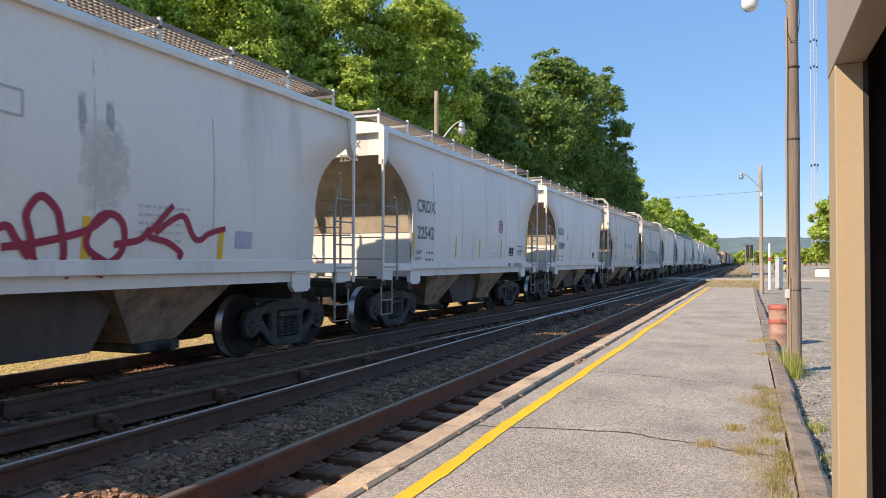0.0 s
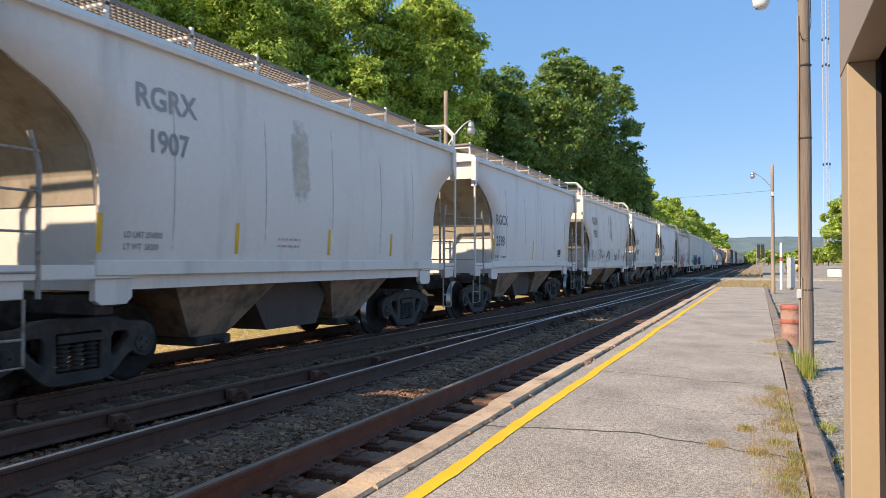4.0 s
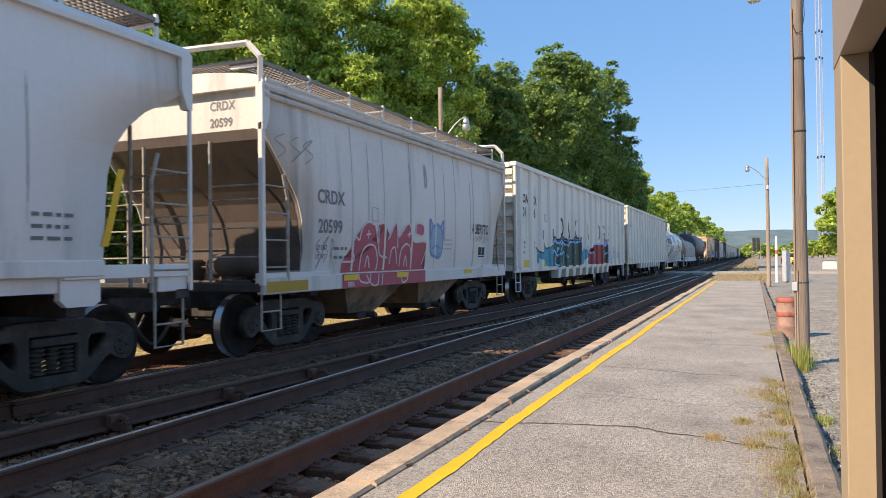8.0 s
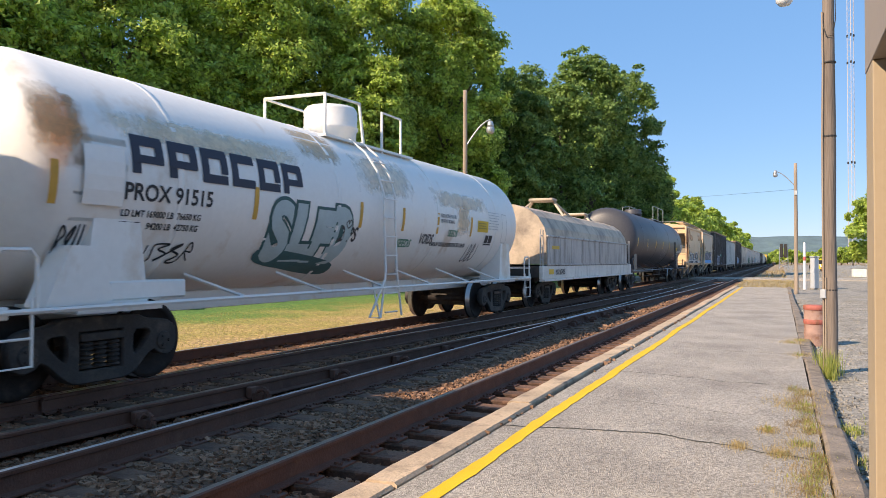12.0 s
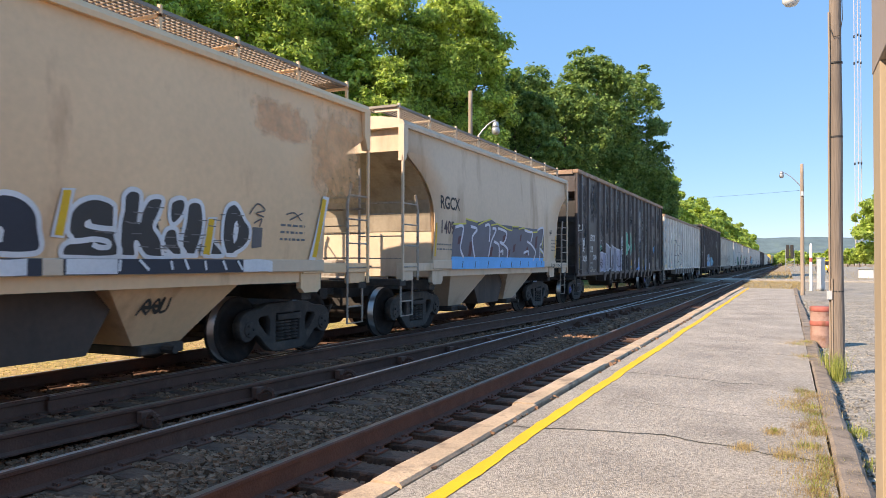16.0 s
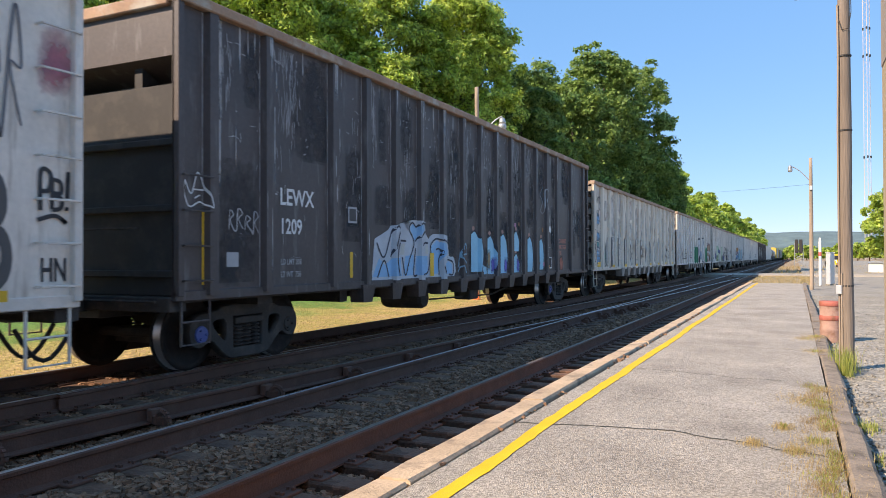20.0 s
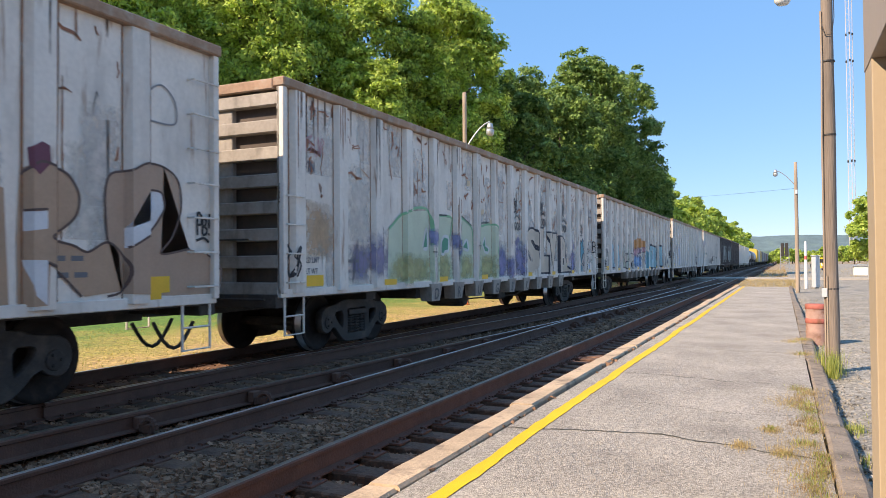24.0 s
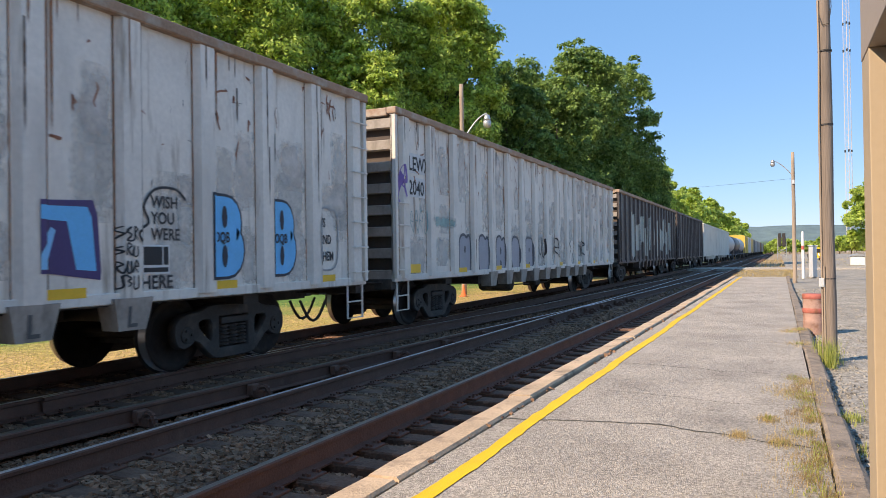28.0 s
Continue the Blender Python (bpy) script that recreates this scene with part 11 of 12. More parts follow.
stroke(car, [[(17.55, 3.0), (17.5, 3.25), (17.7, 3.4), (17.9, 3.25), (17.9, 3.0), (17.55, 2.98)]], 0.02, (0.24, 0.23, 0.23), surf)
throwup(car, 18.25, 1.75, 0.25, INKB, surf, 18, 0.03)
load_marks(car, 15.3, 1.45, flat)
tag(car, 2.0, 4.6, 1.2, 2.0, INKB, surf, 336, 0.05, 5)
tag(car, 5.2, 6.8, 1.3, 1.9, (0.22, 0.03, 0.08), surf, 335, 0.05, 3)
feet(car, "DRUGSKILL")
patch(car, 14.2, 14.55, 1.32, 1.58, BLACK, flat, "data_plate", lift=0.012)

car, surf, L = white_gondola(340.5, 359.1, 3.98, "gon_rust", "rust-streaked white gondola car with pale yellow, lilac and tan letters", first=0.394, pitch=1.114)
worn_white(car, L, 3.98, 950, 60, 60, 95)
reflectors(car, L)
throwup(car, 0.0, 2.3, 0.2, INKB, surf, 20, 0.025)
words(car, ("VIN",), 0.55, 2.75, 0.16, (0.10, 0.10, 0.12), flat, 1, 0.8)
tag(car, 0.5, 1.1, 3.0, 3.3, (0.42, 0.22, 0.24), surf, 343, 0.02, 4)
tag(car, 0.1, 0.4, 1.2, 1.7, INKB, surf, 344, 0.05, 2)
haze(car, 0.48, 1.35, 1.4, 2.35, (0.52, 0.34, 0.20), flat, "orange_haze")
load_marks(car, 0.6, 1.42, flat)
for k in range(3):
    haze(car, 1.75 + 0.55 * k, 2.45 + 0.55 * k, 1.1, 1.75 + 0.2 * (k % 2), (0.24, 0.22, 0.36), surf, "lilac_haze")
tag(car, 1.8, 2.4, 1.15, 1.9, (0.12, 0.12, 0.14), surf, 345, 0.02, 3)
SAGE, OLIVE, JADE = (0.50, 0.56, 0.42), (0.50, 0.49, 0.24), (0.05, 0.26, 0.17)
for pts in (((3.0, 1.04), (3.05, 2.0), (3.7, 2.35), (4.6, 2.42), (4.72, 1.75), (4.78, 1.04)), ((4.85, 1.04), (4.95, 2.34), (5.72, 2.33), (5.6, 1.9), (5.78, 1.04)), ((5.95, 1.04), (6.1, 2.4), (6.79, 2.17), (6.85, 1.6), (6.88, 1.04)), ((7.02, 1.04), (7.15, 2.2), (7.9, 2.3), (8.30, 2.2), (8.25, 1.6), (8.3, 1.04))):
    poly(car, pts, SAGE, surf, "spray_letter", 0.006)
    stroke(car, [pts[1:-1]], 0.05, (0.18, 0.42, 0.24), surf, "pale_green_edge", 0.009)
    haze(car, pts[0][0] - 0.05, pts[-1][0] + 0.05, 0.98, 1.62, OLIVE, surf, "yellow_fade", 0.0105)
    haze(car, pts[0][0] + 0.1, pts[-1][0] - 0.1, 1.05, 1.5, OLIVE, surf, "yellow_fade", 0.0115)
for pts in (((4.38, 1.7), (4.52, 2.05), (4.55, 1.72)), ((5.2, 1.62), (5.22, 1.82), (5.33, 1.92), (5.53, 1.9), (5.52, 1.68), (5.35, 1.66), (5.3, 1.6)), ((6.3, 1.74), (6.5, 1.88), (6.56, 1.7)), ((7.45, 1.82), (7.56, 1.95), (7.6, 1.78), (7.78, 1.72), (7.76, 1.66), (7.58, 1.67))):
    stroke(car, [list(pts) + [pts[0]]], 0.10, (0.60, 0.63, 0.62), surf, "pale_halo", 0.0125)
    poly(car, pts, JADE, surf, "letter_hole", 0.015)
for y, z in ((4.6, 2.0), (5.66, 1.95), (5.85, 1.82)):
    haze(car, y, y + 0.35, z - 0.3, z + 0.1, (0.22, 0.24, 0.42), surf, "lilac_haze", 0.016)
stroke(car, [[(4.98, 2.36), (5.5, 2.38)], [(6.2, 2.42), (6.79, 2.22)], [(7.3, 2.3), (7.8, 2.34)]], 0.03, (0.04, 0.06, 0.05), surf)
for y, z in ((4.78, 1.62), (5.98, 1.74), (7.08, 1.78)):
    stroke(car, [[(y - 0.07, z), (y + 0.07, z)], [(y, z - 0.1), (y, z + 0.1)]], 0.018, INKB, surf, "spray_star", 0.018)
PERI = (0.26, 0.25, 0.42)
for y0, y1, z1 in ((8.35, 9.1, 1.85), (9.0, 9.6, 1.6), (9.62, 10.5, 2.0), (14.7, 15.7, 1.85)):
    haze(car, y0, y1, 0.98, z1, PERI, surf, "lilac_haze")
    haze(car, y0 + 0.05, y1 - 0.05, 1.0, z1 - 0.1, PERI, surf, "lilac_haze", 0.0065)
for y, z in ((15.0, 1.92), (15.17, 2.08), (15.38, 1.9), (9.85, 1.98), (9.7, 1.9)):
    bubble(car, y, y + 0.2, z - 0.08, z + 0.1, (0.16, 0.15, 0.24), None, surf, int(y * 10), name="spray_dot")
SAND = (0.56, 0.47, 0.37)
for ch, y0, y1, z1 in (("S", 10.55, 11.6, 2.38), ("L", 11.72, 12.55, 2.42), ("V", 12.4, 13.55, 2.3), ("R", 13.6, 14.9, 2.22)):
    glyph(car, ch, y0, y1, 1.06, z1, SAND, NIGHT, surf, 0.125, 0.04)
patch(car, 13.95, 14.29, 1.29, 1.56, WHITE, flat, "plate_frame", lift=0.012)
patch(car, 13.98, 14.26, 1.32, 1.53, BLACK, flat, "data_plate", lift=0.016)
for y, z, h in ((9.62, 2.75, 0.28), (11.9, 2.85, 0.26), (14.08, 2.92, 0.3), (14.98, 2.55, 0.28), (17.25, 2.14, 0.26), (18.05, 1.8, 0.3)):
    throwup(car, y, z, h, INKB, surf, int(y * 7), 0.04)
for y, z in ((9.65, 2.25), (11.92, 2.45), (14.12, 2.36), (16.2, 2.28), (17.18, 1.72)):
    words(car, ("OQB",), y, z, 0.2, INKB, flat, 1, 0.75)
    stroke(car, [[(y, z + 0.28), (y + 0.2, z + 0.36), (y + 0.42, z + 0.26)], [(y + 0.32, z + 0.4), (y + 0.44, z + 0.26)]], 0.035, INKB, surf, "spray_arrow")
lettering(car, "SEH", 9.75, 1.3, 0.12, INKB, flat, 0.9, "spray_word")
for k, ch in enumerate("OQB"):
    lettering(car, ch, 16.98, 1.68 - 0.27 * k, 0.2, INKB, lambda y, z: 1.574, 0.8, "spray_word")
AQUA = (0.07, 0.30, 0.38)
poly(car, ((16.05, 1.45), (16.1, 1.95), (16.25, 2.15), (16.55, 2.08), (16.72, 2.2), (16.68, 1.9), (16.85, 1.75), (16.62, 1.6), (16.6, 1.3), (16.3, 1.5)), AQUA, flat, "spray_letter", 0.006)
stroke(car, [[(16.02, 1.55), (16.1, 1.95), (16.25, 2.17), (16.5, 2.08), (16.72, 2.2), (16.68, 1.92), (16.86, 1.75), (16.62, 1.6), (16.82, 1.3), (16.6, 1.35), (16.4, 1.55)], [(16.1, 1.9), (16.25, 2.0), (16.35, 1.85), (16.2, 1.75)]], 0.045, NIGHT, surf, "outline")
haze(car, 16.0, 16.75, 1.02, 1.38, AQUA, flat, "teal_haze")
haze(car, 17.2, 17.75, 1.02, 1.4, (0.10, 0.38, 0.70), flat, "blue_haze")
tag(car, 17.22, 17.97, 2.72, 3.4, (0.14, 0.14, 0.15), surf, 372, 0.03, 4)
tag(car, 16.18, 16.44, 2.78, 3.12, INKB, surf, 373, 0.05, 2)
for y, z in ((6.54, 3.08), (7.35, 2.5), (7.9, 2.3), (14.5, 1.25)):
    poly(car, ((y, z), (y + 0.18, z + 0.02), (y + 0.2, z + 0.13), (y + 0.03, z + 0.12)), (0.58, 0.44, 0.28), flat, "torn_label", 0.012)
feet(car, "DRUGSKILL")

car, surf, L = white_gondola(360.2, 378.4, 3.98, "gon_rust", "rust-streaked white gondola car with orange haze and pale green letters", first=0.242, pitch=1.112)
worn_white(car, L, 3.98, 960, 80, 60, 110)
reflectors(car, L)
words(car, ("HN",), 0.05, 1.75, 0.18, INKB, flat, 1, 0.7)
throwup(car, 0.12, 1.2, 0.26, INKB, surf, 21, 0.03)
words(car, ("BTSS", "KB"), 0.62, 1.75, 0.15, (0.10, 0.10, 0.10), flat, 1.5, 0.8)
bars(car, 0.72, 2.95, 4, 0.4, 0.07, (0.25, 0.25, 0.25), flat)
FERN = (0.42, 0.48, 0.36)
for y0, y1, z0, z1, c in ((1.75, 2.3, 1.15, 2.15, (0.26, 0.44, 0.52)), (2.65, 3.25, 1.15, 2.15, (0.26, 0.44, 0.52)), (3.65, 4.45, 1.13, 2.2, FERN), (4.78, 5.40, 1.13, 2.2, FERN)):
    glyph(car, "B" if y0 > 2 and y0 < 3 or y0 > 4.5 else "R", y0, y1, z0, z1, c, NIGHT, surf, 0.13, 0.035)
for y in (4.58, 5.74):
    bubble(car, y - 0.07, y + 0.18, 1.08, 1.42, (0.48, 0.50, 0.44), NIGHT, surf, 11, 0.035, False)
    stroke(car, [[(y + 0.05, 1.42), (y + 0.1, 1.52), (y + 0.02, 1.6), (y + 0.08, 1.7)], [(y - 0.1, 1.78), (y + 0.2, 1.72)], [(y - 0.06, 1.68), (y + 0.18, 1.82)], [(y + 0.05, 1.86), (y + 0.06, 1.7)]], 0.025, INKB, surf)
for y0, y1, z0, z1 in ((5.92, 6.4, 2.0, 2.38), (6.6, 6.95, 1.95, 2.4), (7.15, 7.5, 2.0, 2.3), (7.5, 8.1, 2.05, 2.5), (8.35, 9.33, 2.1, 2.42)):
    patch(car, y0, y1, z0, z1, (0.50, 0.22, 0.07), surf, "orange_block", 0.05, int(y0 * 9), 0.006)
ROSE, POWDER = (0.58, 0.36, 0.42), (0.26, 0.44, 0.66)
for y0, y1, z0, z1 in ((5.92, 6.5, 1.85, 2.1), (6.45, 7.25, 1.6, 2.05), (7.2, 8.15, 1.72, 2.1), (8.6, 9.33, 1.8, 2.15)):
    haze(car, y0, y1, z0, z1, ROSE, surf, "pink_haze")
    haze(car, y0, y1, z0, z1, ROSE, surf, "pink_haze", 0.0062)
for y0, y1, z0, z1 in ((6.45, 7.2, 1.1, 1.7), (7.0, 8.15, 1.1, 1.75), (9.0, 9.35, 1.2, 1.75)):
    haze(car, y0, y1, z0, z1, POWDER, surf, "blue_haze", 0.007)
    haze(car, y0, y1, z0, z1, POWDER, surf, "blue_haze", 0.0078)
throwup(car, 8.32, 1.45, 0.3, INKB, surf, 22, 0.03)
poly(car, ((9.35, 1.05), (9.4, 1.45), (9.55, 1.75), (9.8, 1.82), (10.0, 1.95), (10.24, 1.85), (10.24, 1.05)), (0.10, 0.30, 0.36), surf, "spray_cloud_shape")
words(car, ("NEVER", "KILL"), 9.5, 1.5, 0.13, INKB, lambda y, z: 1.504, 1.5, 0.75)
AQ = (0.30, 0.52, 0.58)
for face in ([(10.72, 1.09), (10.72, 1.96), (10.95, 2.09), (11.06, 2.24), (11.27, 2.26), (11.48, 2.16), (11.69, 1.91), (11.81, 1.62), (11.71, 1.21), (11.48, 1.05)], [(11.78, 1.04), (11.78, 2.21), (12.11, 2.24), (12.38, 2.18), (12.55, 1.96), (12.52, 1.73), (12.39, 1.55), (12.58, 1.36), (12.55, 1.13), (12.32, 1.04)], [(12.59, 1.13), (12.61, 2.20), (12.91, 2.29), (13.17, 2.19), (13.27, 2.00), (13.20, 1.75), (13.10, 1.60), (13.27, 1.41), (13.16, 1.15)], [(13.60, 2.26), (14.08, 2.30), (14.13, 1.95), (14.24, 2.27), (14.72, 2.26), (14.71, 1.11), (14.21, 1.13), (14.20, 1.58), (13.77, 1.59), (13.71, 1.85), (13.60, 1.87)]):
    poly(car, face, AQ, surf, "spray_letter", 0.006)
    stroke(car, [[p, ((p[0] + q[0]) / 2, (p[1] + q[1]) / 2), q] for p, q in zip(face, face[1:] + face[:1])], 0.085, NIGHT, surf, "outline")
for hole in ([(11.39, 1.93), (11.45, 1.94), (11.46, 1.62), (11.38, 1.67)], [(12.40, 2.00), (12.47, 1.98), (12.46, 1.73), (12.39, 1.77)], [(12.39, 1.41), (12.47, 1.36), (12.44, 1.21), (12.38, 1.25)], [(12.92, 2.10), (13.00, 2.08), (12.98, 1.79), (12.91, 1.84)], [(12.92, 1.48), (13.00, 1.46), (12.97, 1.24), (12.89, 1.26)]):
    poly(car, hole, NIGHT, surf, "letter_hole", 0.010)
for y in (11.2, 12.4, 13.6):
    haze(car, y, y + 0.7, 1.4, 2.2, (0.50, 0.60, 0.60), surf, "pale_fade", 0.009)
poly(car, ((14.66, 1.08), (14.66, 1.95), (14.9, 1.85), (15.1, 1.5), (15.35, 1.45), (15.45, 1.08)), (0.16, 0.44, 0.54), surf, "spray_cloud_shape")
stroke(car, [[(14.68, 1.98), (14.9, 1.9), (15.05, 1.6), (15.3, 1.52), (15.45, 1.3), (15.42, 1.08)]], 0.12, (0.07, 0.075, 0.08), surf, "outline")
words(car, ("PLEASE", "BELIEVE"), 14.78, 1.5, 0.13, INKB, lambda y, z: 1.510, 1.7, 0.7)
stroke(car, [[(14.88, 2.75), (14.9, 3.02), (15.15, 2.95), (15.05, 2.65), (15.3, 2.75), (15.4, 2.5), (15.25, 2.36), (15.12, 2.55), (14.88, 2.75)]], 0.05, (0.40, 0.37, 0.30), surf)
words(car, ("OQB",), 14.92, 2.02, 0.14, (0.05, 0.05, 0.05), flat, 1, 1.1)
for ch, y0, y1 in (("R", 15.95, 16.7), ("B", 17.05, 17.70)):
    glyph(car, ch, y0, y1, 1.16, 2.26, (0.64, 0.64, 0.63), NIGHT, surf, 0.14, 0.035)
patch(car, 17.14, 17.28, 1.33, 1.62, (0.30, 0.62, 0.12), flat, "green_sticker", lift=0.018)
bubble(car, 16.8, 17.0, 1.25, 1.5, (0.6, 0.6, 0.6), NIGHT, surf, 12, 0.03, False)
haze(car, 15.6, 15.95, 1.08, 1.4, (0.50, 0.22, 0.24), flat, "pink_haze")
throwup(car, 17.9, 1.7, 0.3, INKB, surf, 23, 0.04)
patch(car, 13.78, 14.17, 1.3, 1.57, WHITE, flat, "plate_frame", lift=0.014)
patch(car, 13.81, 14.14, 1.33, 1.54, BLACK, flat, "data_plate", lift=0.018)
haze(car, 8.3, 8.75, 3.1, 3.65, (0.10, 0.05, 0.03), flat, "rust_patch")
haze(car, 17.0, 17.5, 2.4, 3.8, (0.40, 0.19, 0.10), flat, "rust_patch")
feet(car, "DRUGSKILL")

car, surf, L = white_gondola(379.6, 398.2, 4.06, "gon_dirty", "grimy white gondola car with blue bubble letters and written slogans", first=0.36, pitch=1.12)
worn_white(car, L, 4.06, 970, 30, 40, 40)
for t, y, z in (("LEWX", 0.55, 3.18), ("2151", 0.52, 2.78)):
    patch(car, y - 0.04, y + 0.82, z - 0.04, z + 0.28, (0.62, 0.62, 0.61), flat, "mark_panel", lift=0.004)
    lettering(car, t, y, z, 0.24, BLACK, flat, 0.85, "reporting_mark" if t == "LEWX" else "car_number")
reflectors(car, L)
tag(car, 0.05, 0.38, 2.95, 3.5, INKB, surf, 400, 0.03, 2)
throwup(car, 0.05, 1.7, 0.3, INKB, surf, 24, 0.035)
words(car, ("AMUZE", "WDD"), 0.52, 1.85, 0.15, INKB, flat, 1.6, 0.75)
words(car, ("LWDCA", "LWDD", "", "KEWID", "12"), 1.62, 1.98, 0.14, (0.08, 0.08, 0.08), flat, 1.45, 0.7)
load_marks(car, 0.72, 1.36, flat)
COBALT, GRAPE = (0.03, 0.30, 0.72), (0.17, 0.12, 0.40)
for y0, y1, lines in ((2.86, 3.73, ("WISH", "YOU", "WERE", "HERE")), (6.12, 6.74, ("THE", "MYTH", "OF", "SANE", "SMITH"))):
    poly(car, ((y0, 1.05), (y0, 2.2), (y0 + 0.2, 2.3), (y1 - 0.2, 2.22), (y1, 2.05), (y1 - 0.03, 1.8), (y1 + 0.03, 1.55), (y1 - 0.04, 1.3), (y1, 1.05)), COBALT, flat, "blue_panel", 0.006)
    stroke(car, [[(y0, 2.22), (y0 + 0.2, 2.32), (y1 - 0.2, 2.24), (y1 + 0.01, 2.05), (y1 - 0.02, 1.8), (y1 + 0.04, 1.55)]], 0.04, NIGHT, flat, "outline")
    words(car, lines, y0 + 0.05, 1.98, 0.145, (0.02, 0.03, 0.05), lambda y, z: 1.502, 1.35, 0.78)
for y0, y1 in ((3.95, 4.52), (4.98, 5.66)):
    glyph(car, "B", y0, y1, 1.08, 2.25, GRAPE, (0.42, 0.40, 0.50), surf, 0.13, 0.03)
stroke(car, [[(4.0 + 0.12 * math.cos(i) + 0.1 * (k % 2), 1.68 + 0.1 * math.sin(i) + 0.12 * (k // 2)) for i in (0, 1.2, 2.5, 3.8, 5.0, 6.28)] for k in range(4)], 0.03, (0.50, 0.48, 0.55), surf, lift=0.016)
CREAM, SCARLET = (0.58, 0.53, 0.38), (0.45, 0.05, 0.08)
poly(car, ((7.24, 1.06), (7.24, 2.08), (7.7, 2.08), (7.66, 1.06)), CREAM, flat, "spray_letter", 0.006)
poly(car, ((8.38, 1.06), (8.38, 2.08), (8.75, 2.05), (8.95, 1.75), (8.65, 1.4), (8.92, 1.35), (8.92, 1.06)), CREAM, flat, "spray_letter", 0.006)
stroke(car, [[(7.24, 1.06), (7.24, 2.08)], [(7.24, 2.08), (7.7, 2.08)], [(7.7, 2.08), (7.66, 1.06)], [(8.38, 2.08), (8.75, 2.06)], [(8.75, 2.05), (8.95, 1.75)], [(8.95, 1.75), (8.65, 1.4)], [(8.65, 1.4), (8.92, 1.36)], [(8.92, 1.36), (8.92, 1.06)], [(8.92, 1.06), (8.38, 1.08)]], 0.035, SCARLET, flat, "outline")
for t, y, z in (("IZ", 7.36, 1.55), ("SAR", 8.4, 1.86), ("Z", 8.42, 1.52), ("TMB", 8.4, 1.16)):
    lettering(car, t, y, z, 0.16, SCARLET, lambda y, z: 1.502, 0.85, "spray_word")
AZURE = (0.10, 0.46, 0.80)
for ch, y0, y1, z1, ln in (("R", 9.5, 10.1, 2.0, 0.0), ("A", 10.6, 11.22, 1.92, 0.0), ("E", 11.76, 12.3, 2.02, 0.08)):
    glyph(car, ch, y0, y1, 1.12, z1, AZURE, (0.05, 0.07, 0.16), surf, 0.10, 0.045, (0.35, 0.62, 0.85), lean=ln)
poly(car, [(12.73, 1.97), (13.36, 2.00), (13.41, 1.86), (13.45, 1.29), (13.44, 1.20), (13.07, 1.25), (12.98, 1.73), (12.95, 1.73), (12.86, 1.28), (12.73, 1.28)], (0.07, 0.045, 0.15), surf, "spray_letter", 0.006)
poly(car, [(12.73, 1.92), (13.29, 1.93), (13.34, 1.83), (13.39, 1.29), (13.16, 1.31), (13.06, 1.78), (12.73, 1.79)], AZURE, surf, "letter_face", 0.009)
poly(car, [(12.73, 1.46), (12.89, 1.72), (12.94, 1.69), (12.83, 1.32), (12.73, 1.32)], (0.20, 0.52, 0.80), surf, "letter_face", 0.009)
words(car, ("WISH", "YOU", "WERE"), 14.10, 1.97, 0.135, INKB, flat, 1.32, 0.85)
words(car, ("HERE",), 13.95, 1.08, 0.15, INKB, flat, 1.3, 0.95)
stroke(car, [[(13.92, 1.58), (13.87, 1.69), (14.06, 1.80), (14.00, 1.98), (14.16, 2.17), (14.45, 2.19), (14.61, 2.08)]], 0.03, INKB, surf, "spray_outline")
patch(car, 13.97, 14.36, 1.24, 1.56, WHITE, flat, "plate_frame", lift=0.006)
patch(car, 13.99, 14.25, 1.34, 1.54, BLACK, flat, "data_plate", lift=0.010)
patch(car, 14.27, 14.34, 1.34, 1.54, BLACK, flat, "data_plate", lift=0.010)
patch(car, 13.99, 14.34, 1.26, 1.31, BLACK, flat, "data_plate", lift=0.010)
for k in range(4):
    tag(car, 13.60, 13.86, 1.60 - 0.17 * k, 1.75 - 0.17 * k, INKB, surf, 430 + k, 0.022, 3)
for y0, y1 in ((14.98, 15.64), (16.15, 16.74)):
    glyph(car, "B", y0, y1, 1.14, 2.2, AZURE, NIGHT, surf, 0.13, 0.035)
    words(car, ("OQB",), y0 + 0.08, 1.6, 0.13, INKB, lambda y, z: 1.506, 1, 0.7)
words(car, ("US", "AND", "THEM"), 17.3, 1.85, 0.14, INKB, flat, 1.8, 0.75)
bubble(car, 17.25, 17.8, 1.2, 2.15, None, (0.30, 0.30, 0.30), surf, 445, 0.03, False)
for t, y in (("HN", 4.66), ("IZ", 5.8), ("Fia", 6.9)):
    lettering(car, t, y, 1.1, 0.15, INKB, lambda y, z: 1.574, 0.7, "spray_word")
feet(car, "DRUGSKILL")

car, surf, L = white_gondola(399.2, 417.8, 4.06, "gon_rust", "rust-streaked white gondola car with thin black arched outlines")
worn_white(car, L, 4.06, 980, 50, 40, 60)
for t, y, z in (("LEWX", 0.62, 3.0), ("2040", 0.62, 2.55)):
    patch(car, y - 0.04, y + 0.86, z - 0.05, z + 0.32, (0.58, 0.58, 0.57), flat, "mark_panel", lift=0.004)
    lettering(car, t, y, z, 0.27, BLACK, flat, 0.85, "reporting_mark" if t == "LEWX" else "car_number")
reflectors(car, L)
tag(car, 0.05, 0.4, 2.3, 3.2, (0.20, 0.12, 0.36), surf, 450, 0.08, 2)
tag(car, 0.6, 1.4, 1.8, 2.3, (0.20, 0.34, 0.34), surf, 451, 0.02, 4)
for k in range(5):
    bubble(car, 2.9 + 1.12 * k, 3.55 + 1.12 * k, 0.95, 1.85, (0.34, 0.34, 0.37), (0.09, 0.09, 0.10), surf, 455 + k, 0.06, k % 2 == 0)
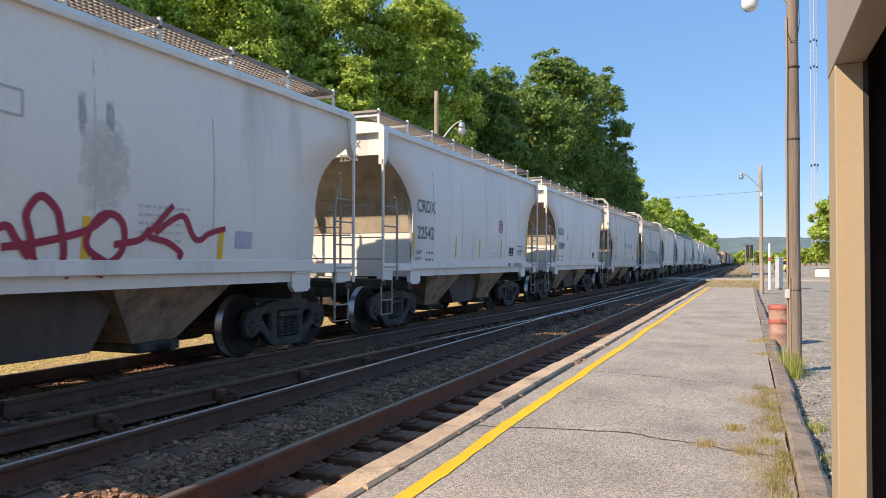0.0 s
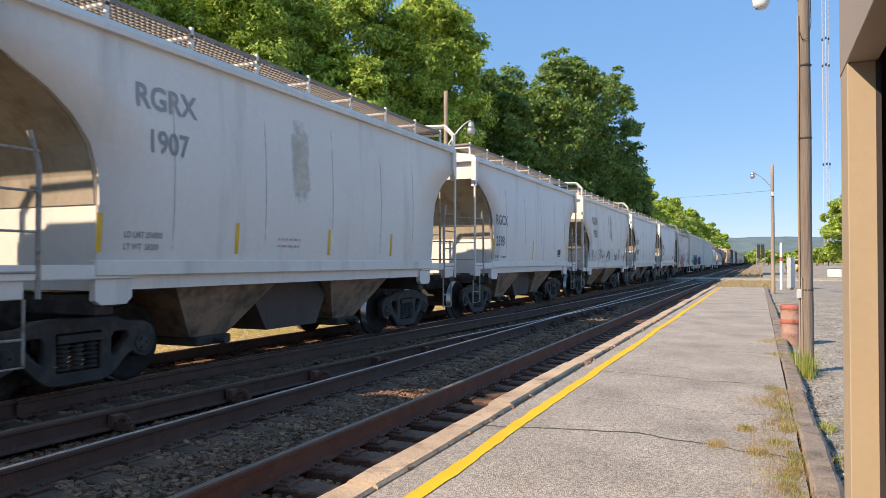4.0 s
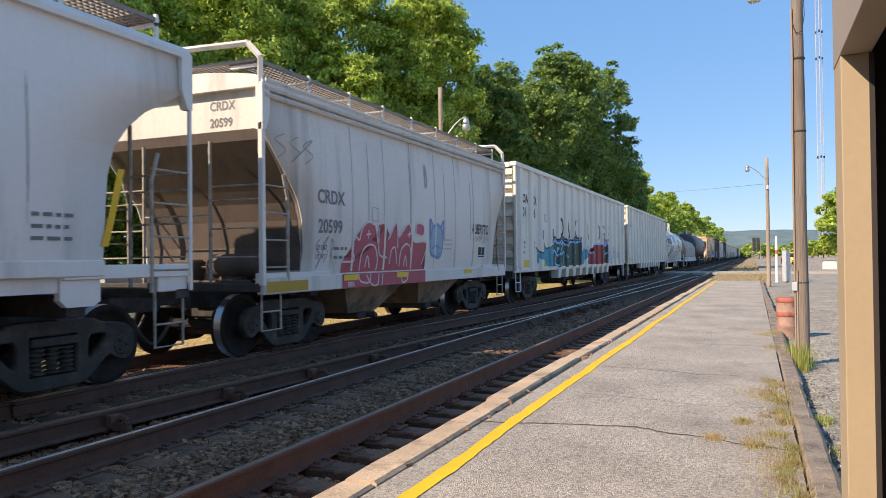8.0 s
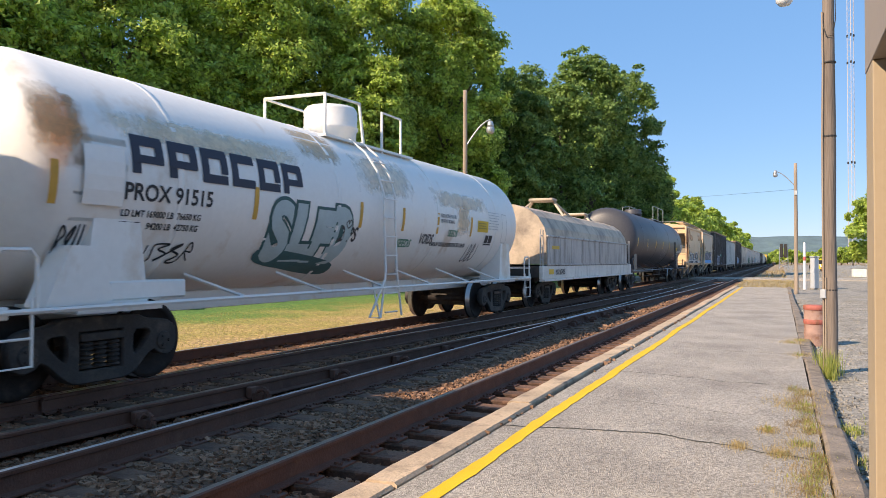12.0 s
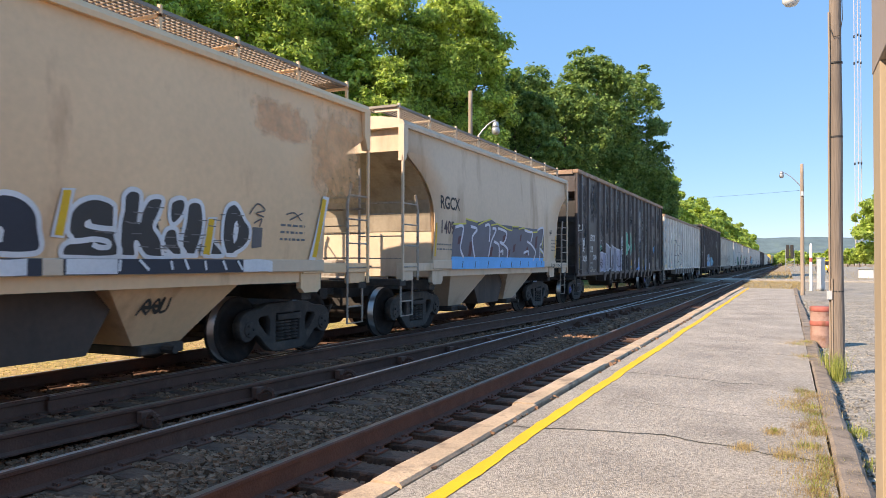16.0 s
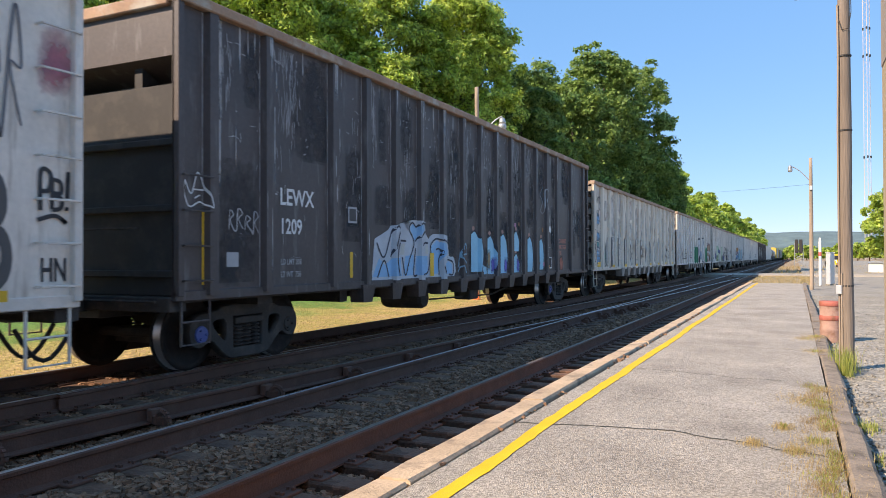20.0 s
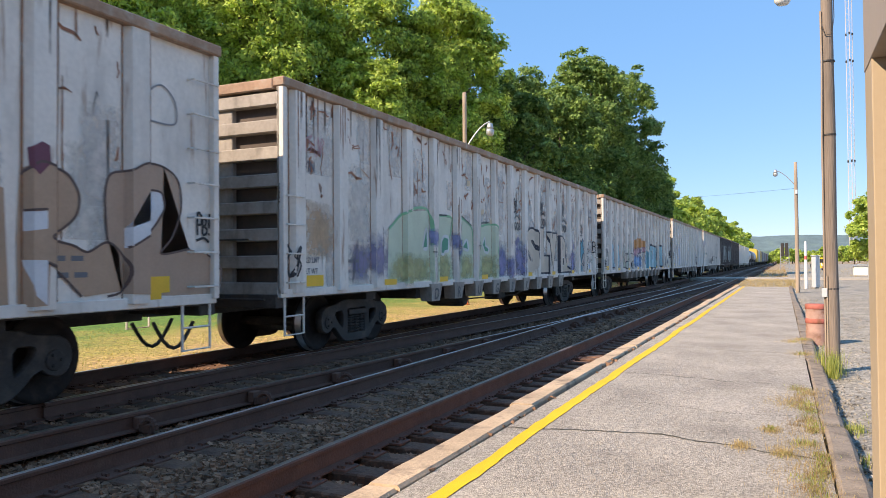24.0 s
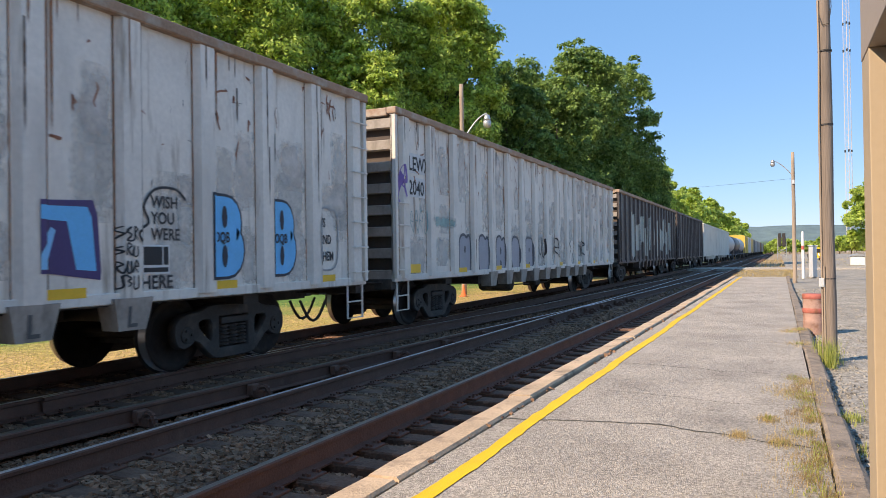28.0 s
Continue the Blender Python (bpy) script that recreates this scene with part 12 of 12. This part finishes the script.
for k in range(4):
    tag(car, 8.6 + 1.5 * k, 9.2 + 1.5 * k, 1.3, 1.9, BLACK, surf, 465 + k, 0.05, 2)
patch(car, 1.5, 2.6, 2.0, 2.15, (0.30, 0.46, 0.44), surf, "faded_spray", 0.06, 2)

# cars further back, seen from afar
car, surf, L = gondola(419.1, 437.5, 4.1, "gon_black", "dark gondola car with angular white sprayed shapes", white_ribs(18.4), 2.78, chord="chord_rust", foot=0.66, floor_z=1.0)
for k in range(11):
    y = 3.0 + 1.25 * k
    patch(car, y, y + 0.7, 1.2 + 0.3 * (k % 3), 3.2 - 0.5 * (k % 2), (0.40, 0.42, 0.38), surf, "spray_block", 0.3, k)
gondola(438.5, 456.0, 4.1, "gon_black", "plain black gondola car", black_ribs(17.5), 1.72, chord="gon_black", foot=0.7, floor_z=0.98)
a = 457.0
for k, (ln, key, label) in enumerate(((17.6, "gon_white", "pale grey gondola car far down the train"), (17.6, "gon_white", "pale grey gondola car far down the train"))):
    gondola(a, a + ln, 3.95, key, label, white_ribs(ln), 2.6, foot=0.66, floor_z=1.0)
    a += ln + 1.0
for k in range(3):
    tank_car(a, a + 15.5, 1.45, 2.4, "tank_grey" if k != 1 else "tank_black", "tank_black", "tank car far down the train" if k == 1 else "pale grey tank car far down the train")
    a += 16.5


def box_car(a, b, colour, label):
    L = b - a
    car = thing("box_car", label, "box car", pose(FAR_TRACK, a, 0), group="box cars of the train")
    bm = bmesh.new()
    prism(bm, ((-1.55, 1.0), (1.55, 1.0), (1.55, 4.3), (1.3, 4.5), (0, 4.6), (-1.3, 4.5), (-1.55, 4.3)), "y", 0, L)
    part("body", finish(bm), ink(colour), car)
    for s in (1, -1):
        bm = bmesh.new()
        x0, x1 = sorted((s * 1.55, s * 1.62))
        box(bm, x0, x1, L * 0.4, L * 0.6, 1.05, 4.1, 0.01)
        part("door", bm, ink(colour), car)
    bm = bmesh.new()
    box(bm, -0.5, 0.5, 0, L, 0.7, 1.0, 0.02)
    part("underframe", bm, M["truck"], car)
    running_gear(car, L, 2.2, a)
    MOVES.append((car, a))


for colour, label in (((0.62, 0.42, 0.08), "yellow box car far down the train"), ((0.55, 0.55, 0.53), "white box car far down the train"), ((0.60, 0.40, 0.10), "yellow box car far down the train"), ((0.12, 0.12, 0.13), "dark box car far down the train"), ((0.30, 0.30, 0.31), "grey box car far down the train")):
    box_car(a, a + 16.0, colour, label)
    a += 17.1
for k in range(6):
    box_car(a, a + 16.0, ((0.20, 0.19, 0.18), (0.35, 0.34, 0.33), (0.25, 0.12, 0.08))[k % 3], "weathered box car far down the train")
    a += 17.1


# ---- what moves ----
def motions():
    """The train runs by at an even speed; each wheel pair turns as it rolls."""
    for car, a in MOVES:
        walk(car, [(t, pose(FAR_TRACK, a - SPEED * t, 0)) for t in (0.0, 7.0, 14.0, 21.0, 28.0)])
    per_frame = math.degrees(SPEED / FPS / 0.457)
    for ob, y, a in SPINS:
        t0 = max(0.0, (a + y - 34.0) / SPEED)
        t1 = min(28.0, (a + y + 2.0) / SPEED)
        if t1 <= 0 or t0 >= 28:
            continue
        f0, f1 = round(t0 * FPS), round(t1 * FPS)
        rows = [(0.0, pose(0, y, 0.457, 0, 0, 0))] if f0 > 0 else []
        rows += [(f / FPS, pose(0, y, 0.457, ((f - f0) * per_frame) % 360, 0, 0)) for f in range(f0, f1 + 1)]
        if f1 < 28 * FPS:
            rows.append((28.0, rows[-1][1]))
        walk(ob, rows)


motions()
